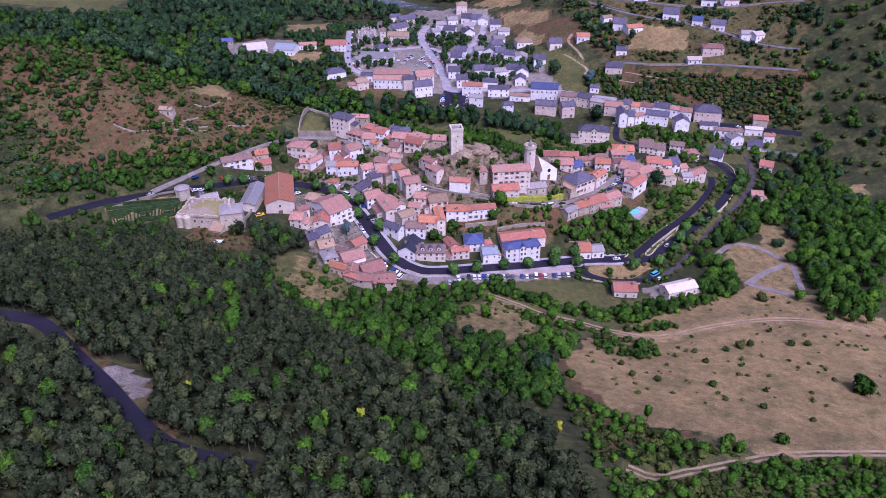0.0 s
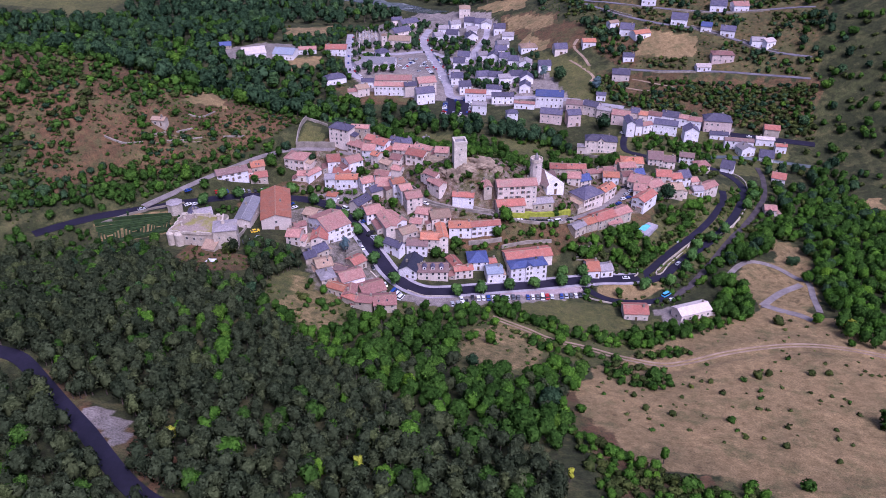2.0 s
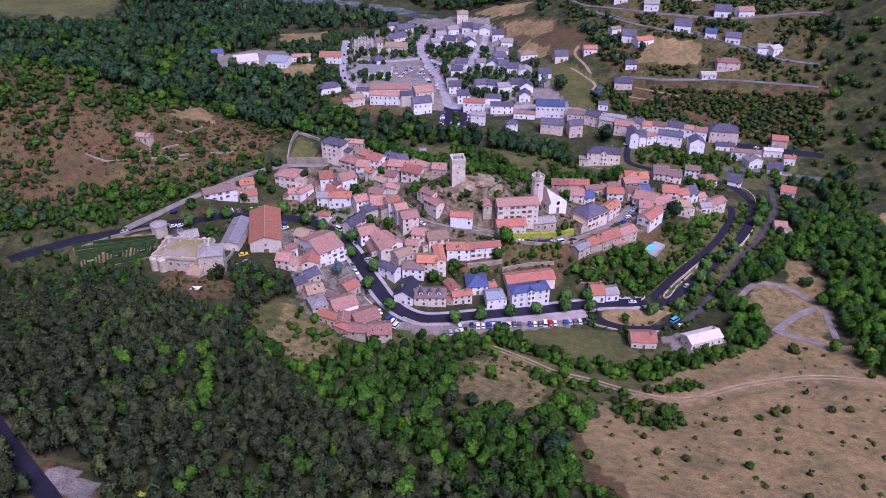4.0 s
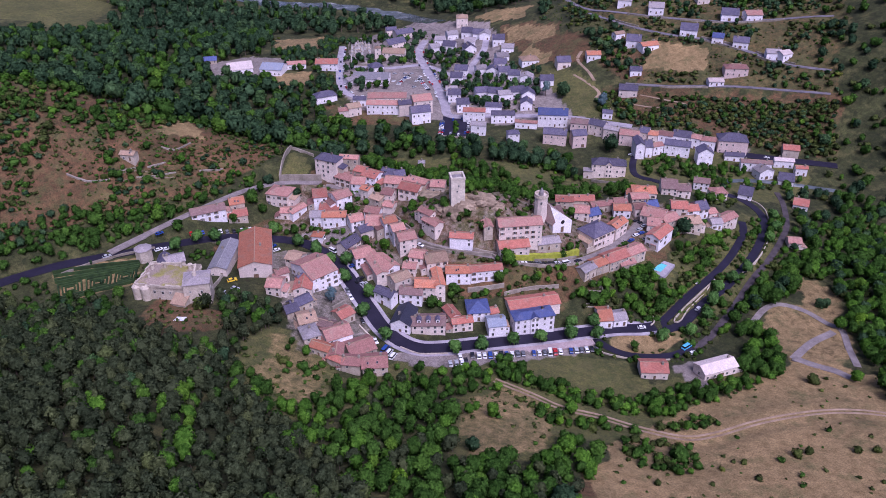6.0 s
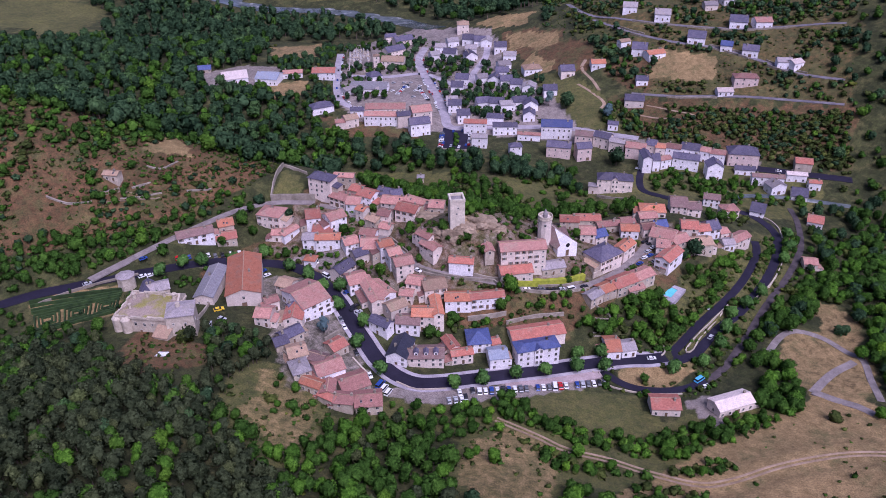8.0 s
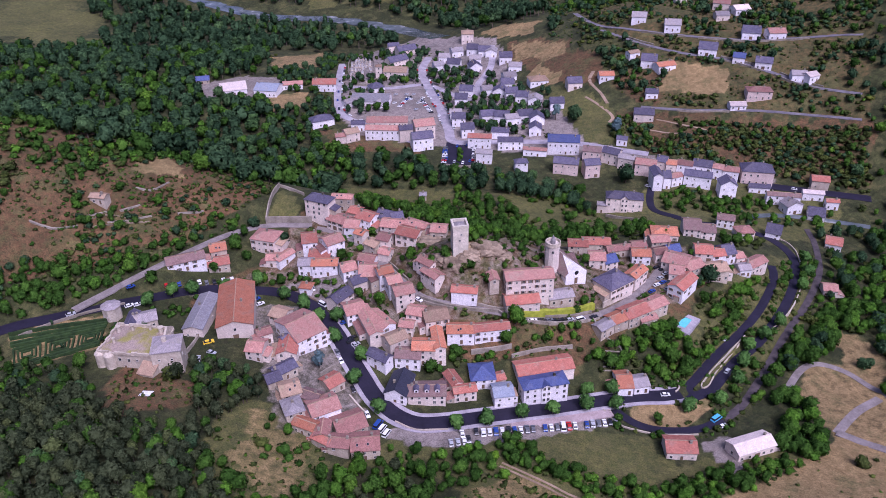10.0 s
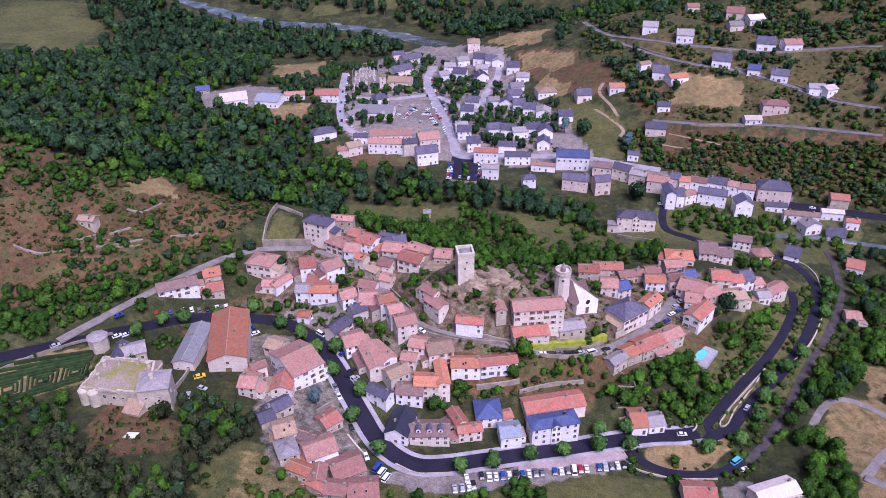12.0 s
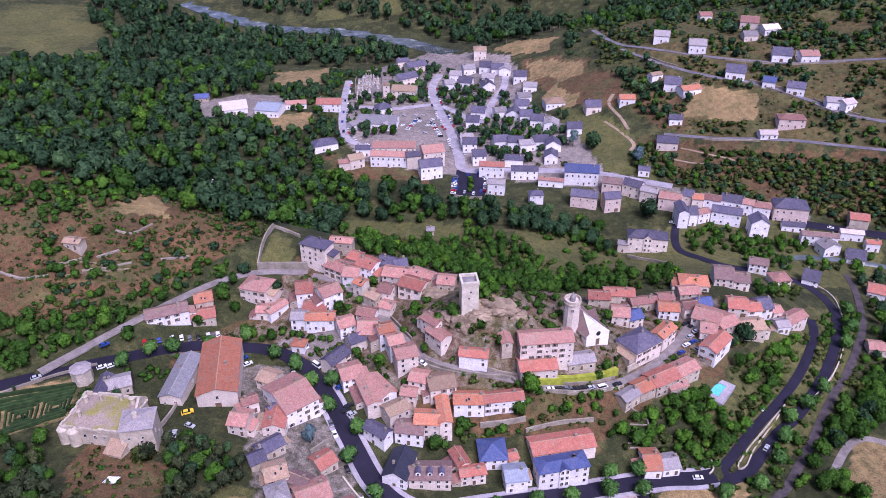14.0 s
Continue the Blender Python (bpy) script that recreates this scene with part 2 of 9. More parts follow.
ROADS = {}
ROADS['main'] = (5.4, [(-176.9, 269.8), (-169.8, 276.9), (-157.6, 287.2), (-149.2, 292.1), (-136.5, 300.6), (-129.1, 305.2), (-121.5, 310.1), (-113.8, 315.6), (-102.2, 321.9), (-88.9, 324.5), (-76.7, 324.6), (-64.9, 317.7), (-55.0, 305.6), (-49.2, 296.1), (-42.4, 285.4), (-36.3, 276.2), (-29.4, 269.8), (-22.3, 267.0), (-13.9, 268.2), (-3.8, 271.5), (8.2, 275.5), (22.4, 280.2), (37.1, 285.4), (50.3, 289.7), (59.7, 291.3), (66.5, 293.4)])
ROADS['lower_lane'] = (3.8, [(59.7, 291.3), (67.0, 291.4), (74.1, 294.5), (80.0, 299.6), (84.4, 305.8), (91.5, 314.8), (100.9, 324.5), (110.5, 337.2), (119.0, 350.0), (127.5, 365.0), (134.5, 381.0), (138.5, 395.2), (137.9, 404.7), (134.1, 412.9), (128.2, 418.0), (116.1, 421.8), (100.9, 424.5), (91.0, 432.3), (83.5, 441.0), (84.1, 456.5), (89.7, 476.8), (94.9, 490.2)])
ROADS['upper_lane'] = (3.4, [(78.5, 297.8), (73.5, 294.2), (70.0, 295.2), (70.5, 298.2), (73.6, 302.0), (84.2, 315.5), (97.7, 331.4), (108.5, 346.5), (117.6, 362.7), (122.0, 373.4), (123.0, 380.6)])
ROADS['bypass'] = (3.0, [(41.5, 285.3), (43.6, 281.7), (48.4, 277.5), (54.2, 275.5), (62.0, 275.6), (70.3, 277.7), (78.3, 282.6)])
ROADS['mud_lane'] = (2.8, [(78.3, 282.6), (87.1, 291.2), (95.9, 303.6), (104.9, 317.5), (117.0, 336.9), (129.0, 354.2), (140.4, 373.1), (149.8, 392.5), (157.1, 418.6), (158.6, 434.3)])
ROADS['forest_road'] = (4.0, [(-144.4, 143.6), (-134.7, 158.3), (-128.1, 162.1), (-122.2, 162.3), (-115.0, 160.2), (-105.6, 152.3), (-96.2, 143.7), (-86.8, 135.4), (-81.6, 130.3), (-74.2, 123.1), (-67.8, 117.9), (-61.6, 114.6), (-51.2, 111.9), (-45.0, 110.8)])
ROADS['hill_lane'] = (3.5, [(-143.6, 297.2), (-134.8, 309.5), (-125.4, 323.0), (-116.5, 335.4), (-106.4, 347.6), (-98.0, 354.3), (-88.5, 358.5), (-73.0, 360.1)])
ROADS['village_street'] = (3.2, [(-73.0, 360.1), (-64.1, 358.3), (-55.9, 353.8), (-45.9, 343.2), (-36.3, 331.8), (-28.4, 321.5), (-21.4, 316.5), (-10.3, 314.4), (0.7, 313.6), (11.7, 312.1), (20.8, 313.0), (32.2, 316.8), (44.3, 324.6), (54.4, 334.8), (62.0, 344.8), (67.7, 354.0), (71.9, 362.5)])
ROADS['far_street'] = (6.0, [(90.3, 502.5), (70.2, 509.1), (49.5, 516.7), (21.6, 520.4), (-3.8, 520.5), (-22.4, 521.2), (-26.6, 539.1), (-32.6, 569.3), (-40.4, 602.2), (-49.1, 638.4), (-53.8, 668.9), (-50.6, 696.5)])
ROADS['far_main'] = (7.0, [(87.2, 491.7), (106.2, 492.1), (127.4, 483.1), (150.8, 475.0), (171.5, 470.6), (200.0, 461.8)])
ROADS['riverside_park'] = (18.0, [(-17.8, 520.1), (-18.1, 506.8), (-18.3, 490.5)])
ROADS['west_street'] = (5.0, [(-47.0, 519.6), (-81.6, 543.7), (-95.8, 556.3), (-103.1, 578.3), (-110.5, 623.2), (-118.5, 682.1)])
ROADS['hall_street'] = (5.0, [(-104.1, 611.5), (-74.1, 616.5), (-46.3, 628.8), (-16.0, 597.4), (-9.4, 630.1), (-0.9, 661.1), (-0.5, 697.4)])
ROADS['terrace_road'] = (4.2, [(64.6, 715.9), (75.5, 667.1), (91.4, 645.6), (110.5, 629.1), (130.0, 619.4), (155.9, 611.3), (174.9, 606.3), (201.9, 599.4), (230.3, 585.7)])
ROADS['middle_road'] = (4.2, [(77.7, 652.7), (95.7, 622.6), (111.0, 608.2), (126.4, 597.9), (148.0, 589.0), (161.9, 578.5), (177.0, 563.6), (190.3, 546.6), (213.8, 531.4)])
ROADS['slope_road'] = (3.6, [(91.9, 549.1), (108.5, 544.4), (123.4, 540.5), (144.2, 537.9), (164.0, 533.0), (184.9, 524.7), (209.2, 513.8)])
TRACKS = {}
TRACKS['field_track'] = (2.4, [(4.3, 249.2), (16.9, 242.4), (25.4, 237.8), (37.9, 235.5), (50.5, 230.4), (62.7, 226.3), (72.6, 228.4), (86.5, 234.8), (100.3, 239.4), (113.5, 242.1), (127.4, 241.8), (148.1, 237.2)])
TRACKS['meadow_track'] = (2.4, [(36.3, 129.7), (42.4, 127.4), (51.4, 131.3), (62.7, 137.3), (76.4, 144.0), (89.6, 147.9), (114.2, 152.7)])
TRACKS['loop_path'] = (2.6, [(105.3, 301.2), (115.9, 315.7), (124.1, 320.3), (132.5, 316.5), (138.1, 306.9), (141.4, 301.7), (138.1, 287.1), (135.7, 274.6)])
TRACKS['loop_path_b'] = (3.0, [(114.6, 279.4), (126.4, 292.2), (137.7, 300.5)])
TRACKS['loop_path_c'] = (3.0, [(114.6, 279.4), (120.7, 274.3), (125.9, 270.3), (129.4, 266.1)])
TRACKS['goat_path'] = (1.6, [(99.5, 535.6), (112.3, 529.3), (126.2, 522.1), (108.0, 521.1), (93.6, 526.2)])
TRACKS['garden_path'] = (2.2, [(67.6, 600.0), (64.3, 588.4), (70.0, 570.3), (72.7, 557.6)])
TRACKS['orchard_path'] = (2.2, [(60.1, 570.5), (68.7, 555.7), (74.4, 543.0), (71.5, 536.1)])
RIVERS = {}
RIVERS['tarn'] = (20.0, [(-325.8, 905.7), (-297.1, 888.6), (-257.0, 868.3), (-213.4, 850.6), (-179.4, 845.8), (-144.8, 834.2), (-111.0, 819.4), (-78.0, 800.4), (-44.5, 749.0)])
RIVERS['stream'] = (4.0, [(131.8, 442.0), (145.2, 446.4), (158.7, 447.0), (173.8, 445.0), (191.9, 439.2)])
COVER = []
COVER.append(('dry', 1.00, [(40, 222), (58, 236), (65, 245), (85, 256), (110, 273), (119, 283), (138, 264), (159, 250), (119, 177), (58, 171), (37, 183), (27, 200)]))  # meadow
COVER.append(('dry', 0.90, [(28, 190), (52, 224), (157, 226), (116, 151), (82, 147), (61, 149), (41, 160)]))  # meadow low
COVER.append(('rust', 0.80, [(28, 210), (37, 201), (42, 176), (45, 155), (62, 148), (36, 139), (30, 160), (23, 184)]))  # wood edge
COVER.append(('grass', 0.8, [(4, 246), (14, 236), (36, 226), (63, 204), (66, 222), (76, 238), (60, 240), (30, 244)]))  # scrub beside the track
COVER.append(('grass', 0.60, [(27, 173), (52, 144), (118, 154), (102, 126), (34, 112)]))  # low strip
COVER.append(('dry', 0.50, [(-9, 211), (-5, 238), (5, 248), (27, 237), (24, 223), (11, 203), (-4, 199)]))  # small meadow
COVER.append(('grass', 0.85, [(1, 267), (15, 266), (55, 257), (90, 273), (112, 278), (109, 271), (65, 242), (58, 234), (40, 222), (24, 217), (13, 201), (-8, 195), (-12, 216), (-6, 244)]))  # hedge belt
COVER.append(('grass', 0.8, [(-30, 258), (0, 268), (14, 262), (12, 244), (-4, 236), (-20, 240), (-44, 246)]))  # foot of the car park
COVER.append(('grass', 1.00, [(12, 267), (53, 275), (54, 251), (37, 246), (23, 254)]))  # parking lawn
COVER.append(('dry', 0.45, [(-76, 236), (-70, 256), (-58, 256), (-50, 246), (-48, 232), (-60, 226)]))
COVER.append(('grass', 0.90, [(-82, 236), (-77, 260), (-64, 261), (-51, 254), (-44, 243), (-45, 227), (-57, 218), (-72, 225)]))  # slope meadow
COVER.append(('rust', 0.80, [(-118, 263), (-111, 270), (-92, 268), (-89, 253), (-106, 243)]))  # castle meadow
COVER.append(('rust', 0.80, [(-192, 310), (-183, 320), (-173, 335), (-154, 353), (-182, 505), (-95, 377), (-102, 360), (-127, 332), (-152, 312), (-175, 295), (-183, 287)]))  # hillside
COVER.append(('rust', 0.6, [(-242, 320), (-262, 420), (-205, 470), (-165, 420), (-150, 380), (-154, 353), (-192, 310)]))  # western hillside
COVER.append(('dry', 1.00, [(-145, 363), (-136, 379), (-129, 379), (-127, 372), (-139, 362)]))  # hill crest
COVER.append(('dry', 0.62, [(107, 302), (120, 319), (129, 323), (140, 344), (151, 340), (148, 317), (143, 305), (136, 275), (138, 264), (116, 268), (113, 283)]))  # loop field
COVER.append(('dry', 0.85, [(46, 284), (58, 287.5), (66, 288.5), (74, 290), (77, 286), (70, 280.5), (60, 278.5), (50, 280)]))  # road island
COVER.append(('gravel', 1.00, [(69, 270), (80, 276), (78, 258), (73, 256)]))  # shed apron
COVER.append(('dry', 0.80, [(181, 396), (214, 399), (192, 355), (174, 368)]))  # east field
COVER.append(('grass', 0.90, [(-87, 466), (-17, 464), (-19, 443), (-71, 455)]))  # river meadow
COVER.append(('grass', 0.80, [(6, 454), (48, 466), (60, 426), (17, 394)]))  # gardens
COVER.append(('grass', 0.70, [(-87, 466), (-17, 459), (29, 421), (76, 421), (80, 388), (41, 394), (26, 388), (-8, 330), (-22, 372), (-56, 378)]))  # spur grass
COVER.append(('grass', 0.60, [(61, 329), (87, 346), (122, 388), (151, 414), (138, 366), (112, 323), (95, 299), (63, 294)]))  # lane grass
COVER.append(('dry', 0.90, [(-9, 733), (17, 734), (37, 721), (30, 699), (4, 705)]))  # hill cap
COVER.append(('dry', 0.90, [(23, 623), (33, 640), (49, 609), (39, 600)]))  # yellow garden
COVER.append(('grass', 1.00, [(-192, 889), (-156, 876), (-159, 863), (-183, 871)]))  # bank field
COVER.append(('grass', 1.00, [(-132, 893), (-99, 884), (-100, 860), (-123, 867)]))  # bank field b
COVER.append(('grass', 1.00, [(-503, 836), (-439, 883), (-365, 807), (-339, 712), (-404, 734), (-466, 756)]))  # tarn field
COVER.append(('grass', 0.7, [(86, 503), (75, 551), (55, 590), (30, 605), (36, 560), (56, 520)]))  # east gardens
COVER.append(('grass', 0.85, [(55, 446), (85, 467), (126, 478), (185, 457), (175, 430), (71, 389)]))  # river green
COVER.append(('gravel', 0.66, [(-106, 611), (-117, 733), (-65, 765), (4, 707), (19, 611), (40, 571), (56, 520), (87, 503), (158, 480), (153, 473), (86, 493), (33, 503), (-19, 511), (-82, 527), (-102, 560)]))  # far village
COVER.append(('dry', 0.8, [(-152, 266), (-128, 282), (-131, 296), (-161, 281)]))  # castle garden
COVER.append(('gravel', 1.40, [(-91, 145), (-86, 144), (-81, 142), (-77, 137), (-76, 133), (-79, 131), (-84, 136), (-90, 141)]))  # layby
COVER.append(('rust', 0.85, [(-111, 158), (-91, 149), (-74, 139), (-62, 122), (-60, 115), (-63, 113), (-81, 130), (-96, 142)]))  # road verge
COVER.append(('dry', 0.80, [(-157, 592), (-125, 599), (-124, 564), (-145, 562)]))  # far field
COVER.append(('dry', 0.60, [(-179, 701), (-139, 745), (-134, 662), (-168, 648)]))  # far field b
COVER.append(('rust', 0.70, [(-111, 537), (-42, 517), (-40, 501), (-92, 511)]))  # far gardens
COVER.append(('gravel', 1.00, [(-79, 621), (-42, 627), (-32, 564), (-49, 553), (-72, 571)]))  # gravel square
COVER.append(('gravel', 0.90, [(-213, 612), (-180, 633), (-155, 629), (-147, 597), (-164, 579), (-207, 593)]))  # hamlet yard
COVER.append(('dry', 0.62, [(12, 690), (40, 676), (58, 640), (40, 640), (20, 655)]))
COVER.append(('rust', 0.85, [(8, 697), (42, 682), (74, 613), (66, 584), (31, 608), (16, 651)]))  # terrace field
COVER.append(('dry', 0.90, [(115, 592), (150, 577), (141, 552), (105, 560)]))  # ploughed field
COVER.append(('rust', 0.70, [(83, 597), (114, 580), (102, 551), (72, 573)]))  # orchard
COVER.append(('rust', 0.6, [(75, 551), (214, 511), (203, 470), (93, 503)]))  # scrub
COVER.append(('grass', 0.5, [(60, 740), (262, 660), (214, 513), (99, 547), (66, 600)]))  # far slopes
COVER.append(('rust', 0.42, [(66, 727), (257, 646), (214, 513), (99, 547)]))  # upper scrub
COVER.append(('gravel', 0.80, [(-76, 331), (-57, 336), (-44, 306), (-62, 321)]))  # yard
COVER.append(('gravel', 1.00, [(-30, 258), (-29, 264), (-15, 264), (10, 273), (37, 281), (42, 279), (39, 274), (8, 262), (-7, 256)]))  # parking
COVER.append(('rust', 0.62, [(-83, 362), (-60, 376), (-20, 375), (25, 373), (75, 378), (95, 368), (83, 343), (56, 321), (29, 297), (3, 293), (-33, 303), (-62, 321), (-88, 330), (-109, 312), (-112, 321), (-83, 341)]))  # village soil
COVER.append(('gravel', 0.38, [(-83, 362), (-60, 376), (-20, 375), (25, 373), (75, 378), (95, 368), (77, 341), (40, 318), (3, 310), (-33, 303), (-62, 321), (-88, 330), (-109, 312), (-112, 321), (-83, 341)]))  # village ground
COVER.append(('grass', 1.2, [(-91, 362), (-90, 380), (-80, 377), (-80, 363)]))  # walled lawn
COVER.append(('dry', 0.90, [(-18, 344), (-6, 334), (4, 335), (8, 331), (-5, 325), (-17, 328)]))  # spur rock
COVER.append(('gravel', 0.50, [(-89, 316), (-71, 319), (-41, 279), (-36, 259), (-62, 252), (-77, 284)]))  # village court


def smooth_line(points, step=2.0):
    """Points at even steps along a rounded line through the given corners."""
    p = [Vector((*q, 0)) for q in points]
    p = [p[0] * 2 - p[1]] + p + [p[-1] * 2 - p[-2]]
    out = []
    for a, b, c, d in zip(p, p[1:], p[2:], p[3:]):
        n = max(2, int((c - b).length / step))
        for i in range(n):
            t = i / n
            out.append(0.5 * ((2 * b) + (c - a) * t + (2 * a - 5 * b + 4 * c - d) * t * t + (3 * b - a - 3 * c + d) * t ** 3))
    out.append(p[-2])
    return np.array([(v.x, v.y) for v in out])


LINES = {}
for key, (width, pts) in list(ROADS.items()) + list(TRACKS.items()) + list(RIVERS.items()):
    line = smooth_line(pts)
    z = relief(line[:, 0], line[:, 1])
    reach = 9 if key in ROADS else 3
    pad = np.concatenate([np.full(reach, z[0]), z, np.full(reach, z[-1])])
    z = np.convolve(pad, np.ones(2 * reach + 1) / (2 * reach + 1), "valid")
    LINES[key] = (width, line, z)
ROAD_POINTS = np.concatenate([np.column_stack([l, z, np.full(len(z), w / 2)]) for w, l, z in LINES.values()])


def near_road(x, y):
    """Distance to the edge of the nearest road and that road's height."""
    x, y = np.atleast_1d(np.asarray(x, float)), np.atleast_1d(np.asarray(y, float))
    gap, level = np.full(len(x), 1e3), np.zeros(len(x))
    for i in range(0, len(x), 4000):
        xs, ys = x[i:i + 4000, None], y[i:i + 4000, None]
        d = np.hypot(xs - ROAD_POINTS[:, 0], ys - ROAD_POINTS[:, 1]) - ROAD_POINTS[:, 3]
        k = d.argmin(1)
        gap[i:i + 4000], level[i:i + 4000] = d[np.arange(len(k)), k], ROAD_POINTS[k, 2]
    return gap, level


def ground_z(x, y):
    """Height of the finished ground, with the roads' benches cut in."""
    x, y = np.atleast_1d(np.asarray(x, float)), np.atleast_1d(np.asarray(y, float))
    z = relief(x, y)
    gap, level = near_road(x, y)
    k = np.clip((gap - 1.5) / 4.0, 0, 1)
    k = k * k * (3 - 2 * k)
    return (level - 0.12) * (1 - k) + z * k


def gz(x, y):
    return float(ground_z(x, y)[0])


def inside(poly, x, y):
    x, y = np.asarray(x, float), np.asarray(y, float)
    hit = np.zeros(x.shape, bool)
    for (x0, y0), (x1, y1) in zip(poly, poly[1:] + poly[:1]):
        if y0 != y1:
            hit ^= ((y0 > y) != (y1 > y)) & (x < (x1 - x0) * (y - y0) / (y1 - y0) + x0)
    return hit


# ==== building blocks ====
def mesh_from(name, verts, faces, mats, slots=None, smooth=False):
    me = bpy.data.meshes.new(name)
    me.from_pydata([tuple(v) for v in verts], [], [tuple(q) for q in faces])
    for m in mats:
        me.materials.append(m)
    if slots is not None:
        me.polygons.foreach_set("material_index", slots)
    if smooth:
        me.polygons.foreach_set("use_smooth", [True] * len(me.polygons))
    me.update()
    return me


def put(name, me, parent=None, m=None, label=""):
    ob = new(name, me)
    if parent is not None:
        ob.parent = parent
    if m is not None:
        ob.matrix_basis = m
    if label:
        ob["label"] = label
    return ob


def empty(name, m, label, category, group=""):
    ob = new(name)
    ob.matrix_basis = m
    return tagged(ob, label, category, group)


class Shape:
    """Collects simple solids into one mesh."""

    def __init__(self):
        self.v, self.f = [], []

    def solid(self, pts, faces):
        k = len(self.v)
        self.v += [tuple(p) for p in pts]
        self.f += [tuple(i + k for i in q) for q in faces]
        return self

    def box(self, x0, x1, y0, y1, z0, z1):
        return self.solid([(x0, y0, z0), (x1, y0, z0), (x1, y1, z0), (x0, y1, z0), (x0, y0, z1), (x1, y0, z1), (x1, y1, z1), (x0, y1, z1)],
                          [(0, 3, 2, 1), (4, 5, 6, 7), (0, 1, 5, 4), (1, 2, 6, 5), (2, 3, 7, 6), (3, 0, 4, 7)])

    def prism(self, ring, z0, z1, top=1.0):
        """Upright prism over a plan ring (counter-clockwise), its top scaled about the centre."""
        n = len(ring)
        cx, cy = sum(p[0] for p in ring) / n, sum(p[1] for p in ring) / n
        lo = [(x, y, z0) for x, y in ring]
        hi = [(cx + (x - cx) * top, cy + (y - cy) * top, z1) for x, y in ring]
        return self.solid(lo + hi, [tuple(range(n - 1, -1, -1)), tuple(range(n, 2 * n))] + [(i, (i + 1) % n, n + (i + 1) % n, n + i) for i in range(n)])

    def slab(self, a, b, c, d, t):
        """Sloping slab with the top corners a b c d, t thick."""
        lo = [(p[0], p[1], p[2] - t) for p in (a, b, c, d)]
        return self.solid([a, b, c, d] + lo, [(0, 1, 2, 3), (7, 6, 5, 4), (0, 4, 5, 1), (1, 5, 6, 2), (2, 6, 7, 3), (3, 7, 4, 0)])

    def mesh(self, name, mat, smooth=False):
        return mesh_from(name, self.v, self.f, [mat], None, smooth)


def circle(r, n, x=0.0, y=0.0, turn=0.0):
    return [(x + r * math.cos(turn + 2 * math.pi * i / n), y + r * math.sin(turn + 2 * math.pi * i / n)) for i in range(n)]


# ==== ground ====
def grid_lines(lo, hi, step, far):
    inner = list(np.arange(lo, hi + 0.01, step))
    a, b, d = [], [], step
    p, q = lo, hi
    while q < far:
        d *= 1.35
        p, q = p - d, q + d
        a.append(p)
        b.append(q)
    return np.array(a[::-1] + inner + b)


